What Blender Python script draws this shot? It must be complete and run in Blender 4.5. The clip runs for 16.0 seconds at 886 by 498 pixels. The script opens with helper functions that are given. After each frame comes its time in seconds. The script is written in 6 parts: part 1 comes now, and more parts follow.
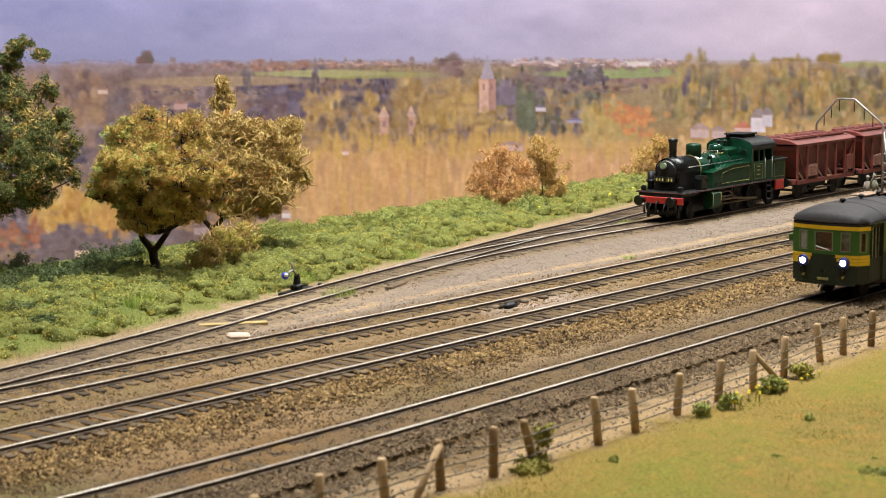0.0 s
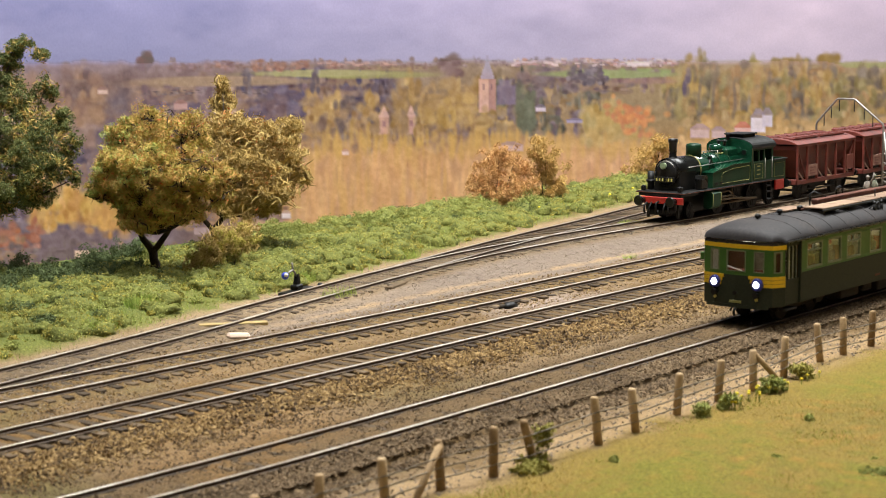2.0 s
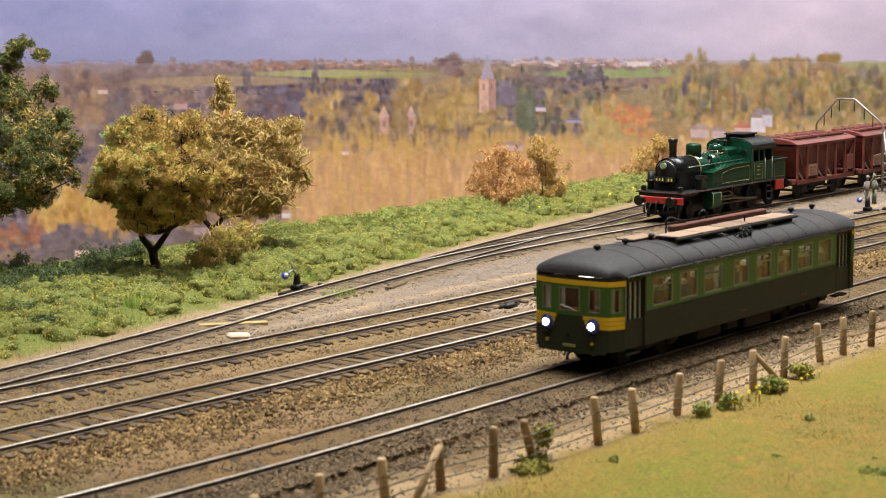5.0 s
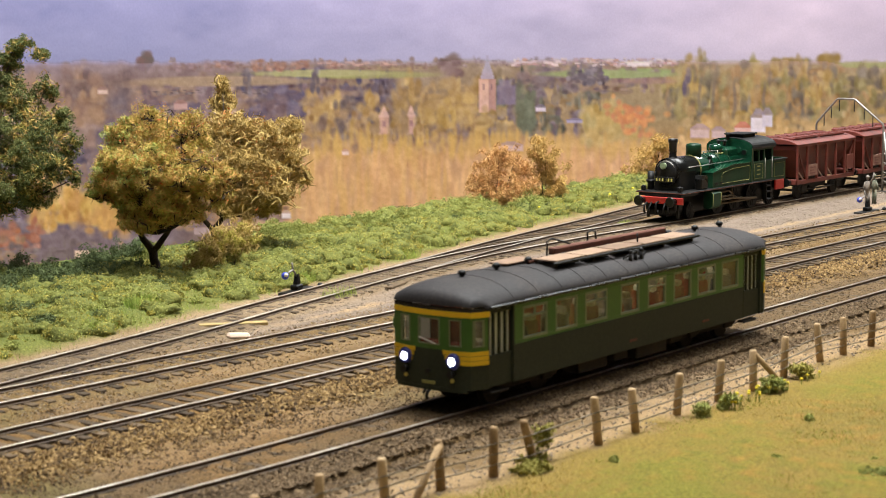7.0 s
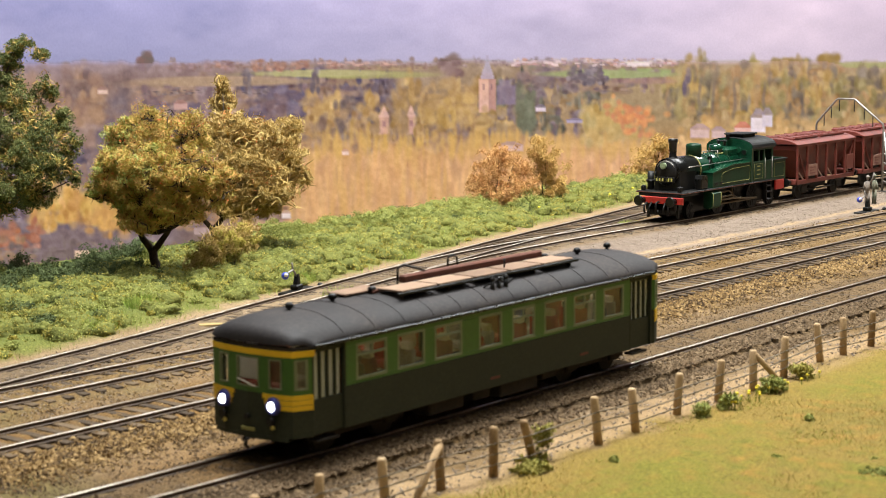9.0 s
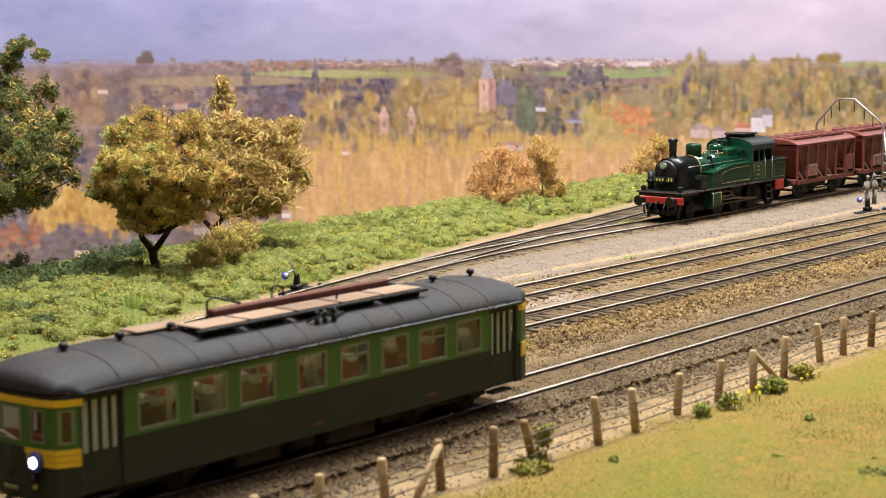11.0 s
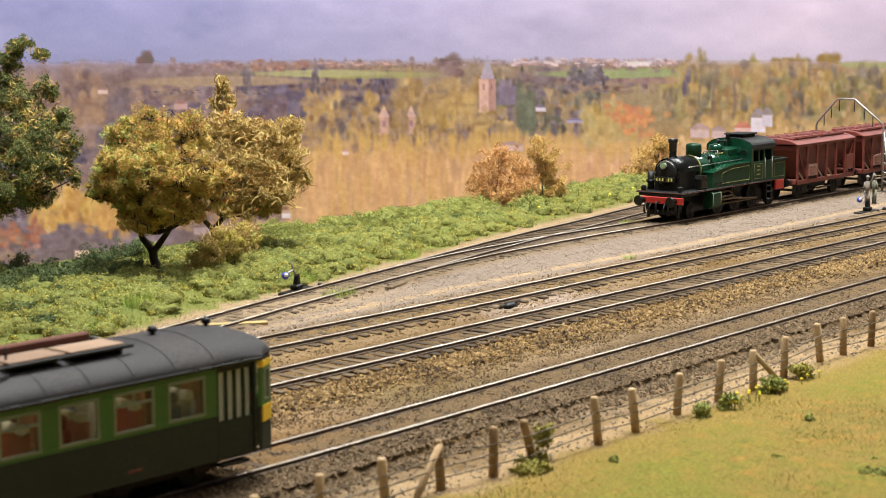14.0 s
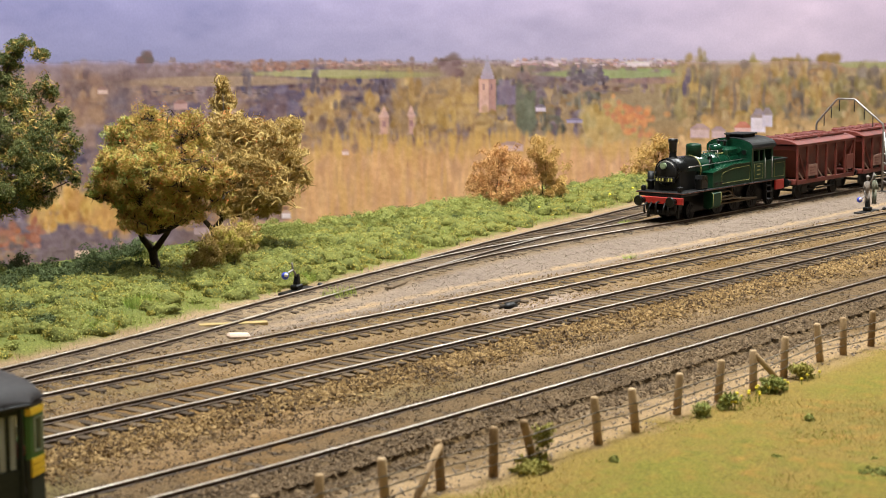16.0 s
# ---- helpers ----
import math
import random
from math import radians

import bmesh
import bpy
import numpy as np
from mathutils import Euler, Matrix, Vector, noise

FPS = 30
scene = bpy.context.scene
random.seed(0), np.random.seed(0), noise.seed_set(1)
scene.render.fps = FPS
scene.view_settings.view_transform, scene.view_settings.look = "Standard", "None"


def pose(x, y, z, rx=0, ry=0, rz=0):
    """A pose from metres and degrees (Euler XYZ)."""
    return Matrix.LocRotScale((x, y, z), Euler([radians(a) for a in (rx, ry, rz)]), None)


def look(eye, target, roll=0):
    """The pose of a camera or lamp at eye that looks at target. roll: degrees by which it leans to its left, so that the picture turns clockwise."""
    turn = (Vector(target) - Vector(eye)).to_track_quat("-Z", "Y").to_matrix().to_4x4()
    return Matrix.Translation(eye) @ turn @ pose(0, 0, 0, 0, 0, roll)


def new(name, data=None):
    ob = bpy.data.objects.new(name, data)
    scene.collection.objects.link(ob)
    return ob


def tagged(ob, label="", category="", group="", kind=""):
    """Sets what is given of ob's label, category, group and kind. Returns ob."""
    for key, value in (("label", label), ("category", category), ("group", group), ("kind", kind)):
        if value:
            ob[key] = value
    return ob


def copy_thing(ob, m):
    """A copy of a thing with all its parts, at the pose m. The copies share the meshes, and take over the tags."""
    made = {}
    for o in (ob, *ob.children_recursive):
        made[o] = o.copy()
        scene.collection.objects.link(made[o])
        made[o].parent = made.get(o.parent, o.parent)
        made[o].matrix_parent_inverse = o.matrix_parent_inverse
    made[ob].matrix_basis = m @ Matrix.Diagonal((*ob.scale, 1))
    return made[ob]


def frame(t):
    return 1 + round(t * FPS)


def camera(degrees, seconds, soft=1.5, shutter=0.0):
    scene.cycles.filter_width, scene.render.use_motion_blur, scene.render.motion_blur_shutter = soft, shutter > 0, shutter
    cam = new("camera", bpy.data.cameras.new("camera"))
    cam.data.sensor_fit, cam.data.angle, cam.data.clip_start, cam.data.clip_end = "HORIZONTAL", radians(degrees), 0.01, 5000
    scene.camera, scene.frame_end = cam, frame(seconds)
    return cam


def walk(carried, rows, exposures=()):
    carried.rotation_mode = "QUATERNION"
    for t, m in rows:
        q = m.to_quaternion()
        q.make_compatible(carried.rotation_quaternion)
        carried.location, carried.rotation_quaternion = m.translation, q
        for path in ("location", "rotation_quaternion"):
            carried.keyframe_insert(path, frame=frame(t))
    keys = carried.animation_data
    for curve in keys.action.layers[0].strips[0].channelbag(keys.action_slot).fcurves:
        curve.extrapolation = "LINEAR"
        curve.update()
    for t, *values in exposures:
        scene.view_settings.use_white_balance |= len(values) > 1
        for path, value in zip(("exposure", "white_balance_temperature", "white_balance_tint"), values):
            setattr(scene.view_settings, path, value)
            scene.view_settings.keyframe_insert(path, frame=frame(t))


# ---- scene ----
# A model railway at 1:87: lengths below are in centimetres and CM turns them into metres.
CM = 0.01
cam = camera(27.21, 16.0, soft=1.0, shutter=0.5)
EYE = Vector((0.0, -0.3265, 0.1165))
AIM = EYE + Vector((0.78092, 0.61085, -0.13050))
walk(cam, [(0.0, look(EYE, AIM, -0.375)), (16.0, look(EYE, AIM, -0.375))],
     exposures=[(0.0, 0.0), (4.0, 0.0), (6.5, 0.05), (8.0, 0.18), (9.0, 0.22), (11.5, 0.25), (13.0, 0.23), (14.0, 0.16), (15.0, 0.08), (16.0, 0.03)])
cam.data.dof.use_dof = True
cam.data.dof.focus_distance = 0.95
cam.data.dof.aperture_fstop = 60.0

# ---- light ----
world = bpy.data.worlds.new("hall_air")
world.use_nodes = True
scene.world = world
world.node_tree.nodes["Background"].inputs[0].default_value = (1.0, 0.95, 0.9, 1)
world.node_tree.nodes["Background"].inputs[1].default_value = 0.02
scene.view_settings.exposure = 0.0


def area_lamp(name, at, to, sx, sy, watts, colour):
    data = bpy.data.lights.new(name, "AREA")
    data.shape, data.size, data.size_y, data.energy, data.color = "RECTANGLE", sx, sy, watts, colour
    ob = new(name, data)
    ob.matrix_world = look(at, to)
    return ob


area_lamp("layout_lamp", (0.0, 0.10, 1.10), (0.66, 0.20, 0.0), 0.6, 0.25, 3.3, (0.975, 1.0, 0.99))
area_lamp("layout_lamp", (0.70, 0.13, 1.10), (0.98, 0.34, 0.05), 0.6, 0.2, 36.0, (0.975, 1.0, 0.99))
area_lamp("layout_lamp", (2.25, 0.10, 1.40), (0.75, 0.15, 0.0), 0.9, 0.35, 21.0, (0.975, 1.0, 0.99))
area_lamp("hall_lamp", (0.35, -0.95, 1.95), (0.65, 0.1, 0.0), 3.0, 1.8, 19.0, (1.0, 0.985, 0.98))


# ---- materials ----
def rgb(r, g, b):
    """Linear colour from an sRGB triple of 0 to 255."""
    return tuple(((c / 255 + 0.055) / 1.055) ** 2.4 if c > 10 else c / 255 / 12.92 for c in (r, g, b)) + (1.0,)


def surface(name, colours, size=0.3, fine=0.06, rough=0.8, metal=0.0, bump=0.3, island=0.0, piece=0.0, gloss_var=0.15, coat=0.0, spec=0.5):
    """A node material: colours are mixed by noise of two sizes (in cm), by islands or by pieces."""
    m = bpy.data.materials.new(name)
    m.use_nodes = True
    nt = m.node_tree
    n, link = nt.nodes, nt.links.new
    b = n["Principled BSDF"]
    tc = n.new("ShaderNodeTexCoord")
    big, small = n.new("ShaderNodeTexNoise"), n.new("ShaderNodeTexNoise")
    for node, s, d in ((big, size, 4), (small, fine, 3)):
        node.inputs["Scale"].default_value = 1.0 / (s * CM)
        node.inputs["Detail"].default_value = d
        link(tc.outputs["Object"], node.inputs["Vector"])
    mix = n.new("ShaderNodeMath")
    mix.operation = "MULTIPLY_ADD"
    mix.inputs[1].default_value = 0.45
    link(small.outputs["Fac"], mix.inputs[0])
    scale = n.new("ShaderNodeMath")
    scale.operation = "MULTIPLY"
    scale.inputs[1].default_value = 0.55
    link(big.outputs["Fac"], scale.inputs[0])
    link(scale.outputs[0], mix.inputs[2])
    last = mix.outputs[0]
    for amount, node_type, out in ((island, "ShaderNodeNewGeometry", "Random Per Island"), (piece, "ShaderNodeObjectInfo", "Random")):
        if amount:
            g = n.new(node_type)
            mm = n.new("ShaderNodeMix")
            mm.inputs["Factor"].default_value = amount
            link(last, mm.inputs["A"])
            link(g.outputs[out], mm.inputs["B"])
            last = mm.outputs["Result"]
    ramp = n.new("ShaderNodeValToRGB")
    e = ramp.color_ramp.elements
    lo, hi = (0.06, 0.94) if island > 0.4 or piece > 0.4 else (0.3, 0.7)
    e[0].position, e[0].color = lo, colours[0]
    e[1].position, e[1].color = hi, colours[-1]
    for i, c in enumerate(colours[1:-1]):
        k = e.new(lo + (hi - lo) * (i + 1) / (len(colours) - 1))
        k.color = c
    link(last, ramp.inputs[0])
    link(ramp.outputs[0], b.inputs["Base Color"])
    rr = n.new("ShaderNodeMapRange")
    rr.inputs["To Min"].default_value = max(0.02, rough - gloss_var)
    rr.inputs["To Max"].default_value = min(1.0, rough + gloss_var)
    link(big.outputs["Fac"], rr.inputs["Value"])
    link(rr.outputs["Result"], b.inputs["Roughness"])
    b.inputs["Metallic"].default_value = metal
    b.inputs["Coat Weight"].default_value = coat
    b.inputs["Specular IOR Level"].default_value = 0.25 if rough > 0.6 else spec
    if bump:
        bp = n.new("ShaderNodeBump")
        bp.inputs["Strength"].default_value = bump
        bp.inputs["Distance"].default_value = fine * CM * 0.5
        link(small.outputs["Fac"], bp.inputs["Height"])
        link(bp.outputs[0], b.inputs["Normal"])
    return m


def painted(name, attribute, rough=0.9, grain=0.0, bump=0.0, fine=0.06):
    """A material whose pigment comes from a mesh's colour attribute."""
    m = bpy.data.materials.new(name)
    m.use_nodes = True
    n, link = m.node_tree.nodes, m.node_tree.links.new
    b = n["Principled BSDF"]
    a = n.new("ShaderNodeAttribute")
    a.attribute_name = attribute
    b.inputs["Roughness"].default_value = rough
    b.inputs["Specular IOR Level"].default_value = 0.15
    src = a.outputs["Color"]
    if grain:
        tc, nz = n.new("ShaderNodeTexCoord"), n.new("ShaderNodeTexNoise")
        nz.inputs["Scale"].default_value, nz.inputs["Detail"].default_value = 1 / (fine * CM), 5
        link(tc.outputs["Object"], nz.inputs["Vector"])
        mr = n.new("ShaderNodeMapRange")
        mr.inputs["From Min"].default_value, mr.inputs["From Max"].default_value = 0.25, 0.75
        mr.inputs["To Min"].default_value, mr.inputs["To Max"].default_value = 1 - grain, 1 + grain
        link(nz.outputs["Fac"], mr.inputs["Value"])
        mx = n.new("ShaderNodeVectorMath")
        mx.operation = "SCALE"
        link(src, mx.inputs[0])
        link(mr.outputs["Result"], mx.inputs["Scale"])
        src = mx.outputs[0]
        if bump:
            bp = n.new("ShaderNodeBump")
            bp.inputs["Strength"].default_value, bp.inputs["Distance"].default_value = bump, fine * CM
            link(nz.outputs["Fac"], bp.inputs["Height"])
            link(bp.outputs[0], b.inputs["Normal"])
    link(src, b.inputs["Base Color"])
    return m


def glowing(name, colour, strength):
    m = bpy.data.materials.new(name)
    m.use_nodes = True
    b = m.node_tree.nodes["Principled BSDF"]
    b.inputs["Base Color"].default_value = colour
    b.inputs["Emission Color"].default_value = colour
    b.inputs["Emission Strength"].default_value = strength
    return m


def clear(name, tint):
    m = bpy.data.materials.new(name)
    m.use_nodes = True
    n, link = m.node_tree.nodes, m.node_tree.links.new
    mix, tr, gl = n.new("ShaderNodeMixShader"), n.new("ShaderNodeBsdfTransparent"), n.new("ShaderNodeBsdfGlossy")
    lw, po, fr = n.new("ShaderNodeLayerWeight"), n.new("ShaderNodeMath"), n.new("ShaderNodeMath")
    lw.inputs["Blend"].default_value = 0.5
    po.operation, fr.operation = "POWER", "MULTIPLY_ADD"
    po.inputs[1].default_value = 4.0
    fr.inputs[1].default_value, fr.inputs[2].default_value = 0.7, 0.03
    link(lw.outputs["Facing"], po.inputs[0])
    link(po.outputs[0], fr.inputs[0])
    tr.inputs["Color"].default_value = tint
    gl.inputs["Roughness"].default_value = 0.08
    link(fr.outputs[0], mix.inputs[0])
    link(tr.outputs[0], mix.inputs[1])
    link(gl.outputs[0], mix.inputs[2])
    link(mix.outputs[0], n["Material Output"].inputs[0])
    return m


GROUND = painted("ground_scatter", "pigment", 0.95, 0.45, 0.7, 0.09)
PRINT = painted("printed_canvas", "pigment", 0.8, 0.05, 0.0, 0.15)
RAIL_TOP = surface("polished_rail", [rgb(118, 104, 90), rgb(150, 137, 122), rgb(200, 191, 181)], 3.5, 0.1, 0.36, 0.7, 0.05)
RAIL_SIDE = surface("rusty_rail", [rgb(50, 41, 34), rgb(78, 62, 49), rgb(104, 84, 64)], 0.8, 0.06, 0.62, 0.0, 0.3)
SLEEPER = surface("weathered_sleeper", [rgb(58, 47, 36), rgb(82, 67, 50), rgb(106, 88, 66)], 0.4, 0.05, 0.9, 0, 0.5, piece=0.35)
STONES = surface("ballast_stones", [rgb(60, 46, 30), rgb(100, 77, 46), rgb(128, 101, 60), rgb(160, 132, 88)], 2.5, 0.05, 0.92, 0, 0.3, island=0.4)
STONES_DARK = surface("grey_brown_stones", [rgb(76, 61, 44), rgb(96, 78, 56), rgb(114, 94, 70), rgb(136, 114, 87)], 2.5, 0.05, 0.92, 0, 0.3, island=0.35)
LEAF_OLIVE = surface("olive_brown_foam", [rgb(112, 116, 60), rgb(160, 148, 78), rgb(188, 162, 92), rgb(202, 146, 86), rgb(172, 180, 110)], 1.6, 0.1, 0.95, 0, 0.2, island=0.45)
LEAF_GREEN = surface("dull_green_foam", [rgb(66, 76, 42), rgb(96, 102, 56), rgb(126, 124, 70), rgb(130, 140, 90)], 1.6, 0.1, 0.95, 0, 0.2, island=0.4)
LEAF_HEDGE = surface("hedge_green_foam", [rgb(104, 112, 54), rgb(134, 140, 70), rgb(164, 162, 88), rgb(142, 152, 88)], 2.2, 0.12, 0.95, 0, 0.2, island=0.3)
LEAF_DARK = surface("dark_green_foam", [rgb(64, 76, 48), rgb(86, 98, 60), rgb(112, 120, 74)], 2.0, 0.12, 0.95, 0, 0.2, island=0.25)
LEAF_YELLOW = surface("yellow_green_foam", [rgb(136, 128, 52), rgb(170, 156, 70), rgb(188, 172, 92)], 2.0, 0.12, 0.95, 0, 0.2, island=0.3)
LEAF_RUST = surface("rust_brown_foam", [rgb(182, 132, 78), rgb(206, 160, 102), rgb(218, 184, 130)], 1.5, 0.1, 0.95, 0, 0.2, island=0.5)
LEAF_BRIGHT = surface("fresh_green_fibres", [rgb(118, 140, 56), rgb(150, 166, 74), rgb(174, 182, 94)], 2.0, 0.12, 0.95, 0, 0.1, island=0.4)
STRAW = surface("straw_fibres", [rgb(140, 118, 58), rgb(156, 132, 68), rgb(172, 148, 82), rgb(148, 136, 64)], 3.0, 0.12, 0.95, 0, 0.1, island=0.35)
TWIG = surface("dry_twigs", [rgb(124, 102, 54), rgb(168, 142, 80), rgb(196, 168, 104), rgb(210, 184, 126)], 1.0, 0.05, 0.9, 0, 0.2, island=0.6)
BARK = surface("dark_bark", [rgb(34, 28, 22), rgb(62, 50, 38), rgb(84, 68, 50)], 0.5, 0.06, 0.9, 0, 0.6)
POST = surface("pale_round_wood", [rgb(120, 94, 64), rgb(164, 136, 98), rgb(192, 164, 126)], 0.5, 0.05, 0.8, 0, 0.4, piece=0.25)
WIRE = surface("fence_wire", [rgb(96, 88, 78), rgb(130, 120, 106)], 0.5, 0.05, 0.5, 0.6, 0)
BLOSSOM = surface("yellow_flock", [rgb(226, 204, 40), rgb(240, 220, 80)], 0.3, 0.1, 0.9, 0, 0.2)
GREEN_DARK = surface("dark_olive_paint", [rgb(34, 39, 27), rgb(42, 47, 33), rgb(53, 57, 41)], 2.0, 0.08, 0.62, 0, 0.06)
GREEN_MID = surface("mid_green_paint", [rgb(46, 84, 26), rgb(54, 95, 30), rgb(62, 102, 36)], 2.0, 0.08, 0.5, 0, 0.06)
YELLOW = surface("yellow_stripe_paint", [rgb(206, 164, 20), rgb(226, 186, 34)], 1.0, 0.08, 0.5, 0, 0.05)
ROOF = surface("dark_grey_roof_paint", [rgb(34, 32, 32), rgb(47, 43, 43), rgb(68, 61, 57)], 1.8, 0.1, 0.68, 0, 0.1)
BLACK = surface("sooty_black", [rgb(7, 7, 7), rgb(13, 12, 11), rgb(30, 26, 21)], 0.6, 0.06, 0.5, 0, 0.1, spec=0.3)
BLACK_GLOSS = surface("satin_black", [rgb(7, 7, 7), rgb(13, 13, 12), rgb(28, 25, 22)], 0.8, 0.06, 0.28, 0, 0.04, gloss_var=0.08, spec=0.4)
UNDER = surface("grimy_underframe", [rgb(24, 22, 19), rgb(40, 35, 29), rgb(62, 52, 40)], 0.5, 0.06, 0.75, 0, 0.2)
LOCO_GREEN = surface("locomotive_green", [rgb(8, 40, 25), rgb(13, 52, 34), rgb(26, 74, 52)], 1.2, 0.06, 0.2, 0, 0.04, gloss_var=0.08)
LOCO_GREEN_DULL = surface("dusty_locomotive_green", [rgb(12, 38, 22), rgb(18, 48, 29), rgb(30, 60, 40)], 1.0, 0.06, 0.4, 0, 0.05, spec=0.22)
RED = surface("signal_red", [rgb(130, 26, 18), rgb(176, 44, 30)], 0.8, 0.06, 0.5, 0, 0.05)
LINE = surface("pale_lining", [rgb(118, 118, 62), rgb(150, 144, 82)], 0.5, 0.05, 0.5, 0, 0)
BRASS = surface("brass_figures", [rgb(190, 180, 90), rgb(214, 204, 120)], 0.4, 0.05, 0.4, 0.2, 0)
WAGON = surface("oxide_brown_wagon", [rgb(74, 29, 23), rgb(102, 43, 34), rgb(130, 66, 52)], 0.8, 0.05, 0.52, 0, 0.1)
STEEL = surface("dull_steel", [rgb(128, 124, 118), rgb(170, 164, 156)], 0.5, 0.05, 0.42, 0.7, 0.05)
BOARD = surface("pale_roof_boards", [rgb(110, 88, 72), rgb(140, 114, 94), rgb(158, 132, 110)], 0.8, 0.06, 0.85, 0, 0.15, piece=0.3)
RUST = surface("rust_red_bar", [rgb(84, 52, 42), rgb(110, 70, 56)], 0.6, 0.06, 0.8, 0, 0.2)
SEAT = surface("red_brown_seat", [rgb(112, 38, 30), rgb(152, 60, 46)], 0.8, 0.1, 0.8, 0, 0.1)
TAN = surface("tan_interior", [rgb(158, 148, 122), rgb(196, 186, 160)], 0.8, 0.1, 0.8, 0, 0.05)
GLASS = clear("window_film", (0.82, 0.84, 0.78, 1))
WHITE = surface("off_white_paint", [rgb(196, 190, 176), rgb(226, 220, 206)], 0.5, 0.05, 0.6, 0, 0.05)
BLUE = surface("blue_lamp_paint", [rgb(34, 50, 160), rgb(60, 84, 200)], 0.4, 0.05, 0.4, 0, 0)
CLOTH = surface("figure_grey_cloth", [rgb(110, 108, 98), rgb(170, 160, 146)], 0.3, 0.05, 0.8, 0, 0)
PLANK = surface("bleached_plank", [rgb(146, 124, 72), rgb(172, 150, 104)], 0.6, 0.05, 0.8, 0, 0.2)
PINKSTONE = surface("pale_pink_stone", [rgb(190, 164, 142), rgb(216, 192, 172)], 0.3, 0.05, 0.9, 0, 0.2)
HALL = surface("hall_plaster", [rgb(84, 80, 76), rgb(104, 100, 94)], 60, 4, 0.9, 0, 0.05)
LAMP_WHITE = glowing("headlamp_glow", (0.9, 0.94, 1.0, 1), 9.0)


# ---- mesh helpers (centimetres) ----
class Shape:
    def __init__(self):
        self.v, self.f, self.s = [], [], []

    def add(self, verts, faces, smooth=False):
        k = len(self.v)
        self.v += [tuple(p) for p in verts]
        self.f += [tuple(i + k for i in f) for f in faces]
        self.s += [smooth] * len(faces)
        return self

    def box(self, x0, x1, y0, y1, z0, z1, c=0.03):
        """A box with chamfered edges."""
        c = min(c, 0.3 * (x1 - x0), 0.3 * (y1 - y0), 0.3 * (z1 - z0))
        vs, index = [], {}
        lo, hi = (x0, y0, z0), (x1, y1, z1)
        for sx in (0, 1):
            for sy in (0, 1):
                for sz in (0, 1):
                    s = (sx, sy, sz)
                    p = [hi[a] if s[a] else lo[a] for a in range(3)]
                    for a in range(3):
                        q = [p[b] + ((-c if s[b] else c) if b != a else 0) for b in range(3)]
                        index[(s, a)] = len(vs)
                        vs.append(q)
        fs = []
        for a in range(3):
            b, d = (a + 1) % 3, (a + 2) % 3
            for e in (0, 1):
                loop = []
                for u, w in ((0, 0), (1, 0), (1, 1), (0, 1)):
                    s = [0, 0, 0]
                    s[a], s[b], s[d] = e, u, w
                    loop.append(index[(tuple(s), a)])
                fs.append(loop if e else loop[::-1])
            for u in (0, 1):
                for w in (0, 1):
                    s0, s1 = [0, 0, 0], [0, 0, 0]
                    s0[a], s1[a] = 0, 1
                    s0[b] = s1[b] = u
                    s0[d] = s1[d] = w
                    q = [index[(tuple(s0), b)], index[(tuple(s1), b)], index[(tuple(s1), d)], index[(tuple(s0), d)]]
                    fs.append(q if (u + w) % 2 else q[::-1])
        for sx in (0, 1):
            for sy in (0, 1):
                for sz in (0, 1):
                    t = [index[((sx, sy, sz), a)] for a in range(3)]
                    fs.append(t if (sx + sy + sz) % 2 else t[::-1])
        return self.add(vs, fs)

    def tube(self, points, radii, n=8, smooth=True, caps=True):
        """A round bar through points."""
        pts = [Vector(p) for p in points]
        if not hasattr(radii, "__len__"):
            radii = [radii] * len(pts)
        vs, fs = [], []
        side = None
        for i, p in enumerate(pts):
            d = (pts[min(i + 1, len(pts) - 1)] - pts[max(i - 1, 0)]).normalized()
            if side is None:
                side = d.orthogonal().normalized()
            side = (side - d * side.dot(d)).normalized()
            up = d.cross(side)
            for j in range(n):
                a = 2 * math.pi * j / n
                vs.append(p + (side * math.cos(a) + up * math.sin(a)) * radii[i])
        for i in range(len(pts) - 1):
            for j in range(n):
                k = (j + 1) % n
                fs.append((i * n + j, i * n + k, (i + 1) * n + k, (i + 1) * n + j))
        self.add(vs, fs, smooth)
        if caps:
            k = len(self.v) - len(vs)
            self.f += [tuple(k + j for j in range(n))[::-1], tuple(k + (len(pts) - 1) * n + j for j in range(n))]
            self.s += [False, False]
        return self

    def prism(self, outline, axis, a, b, smooth=False):
        """An outline of two coordinates pushed along an axis from a to b."""
        def place(p, w):
            return {"x": (w, p[0], p[1]), "y": (p[0], w, p[1]), "z": (p[0], p[1], w)}[axis]
        n = len(outline)
        vs = [place(p, a) for p in outline] + [place(p, b) for p in outline]
        fs = [(i, (i + 1) % n, n + (i + 1) % n, n + i) for i in range(n)]
        self.add(vs, fs, smooth)
        k = len(self.v) - 2 * n
        self.f += [tuple(k + i for i in range(n))[::-1], tuple(k + n + i for i in range(n))]
        self.s += [False, False]
        return self

    def ball(self, at, r, n=10, m=6, squash=(1, 1, 1)):
        vs, fs = [], []
        for i in range(m + 1):
            t = math.pi * i / m
            for j in range(n):
                a = 2 * math.pi * j / n
                vs.append((at[0] + r * squash[0] * math.sin(t) * math.cos(a), at[1] + r * squash[1] * math.sin(t) * math.sin(a), at[2] + r * squash[2] * math.cos(t)))
        for i in range(m):
            for j in range(n):
                k = (j + 1) % n
                fs.append((i * n + j, (i + 1) * n + j, (i + 1) * n + k, i * n + k))
        return self.add(vs, fs, True)

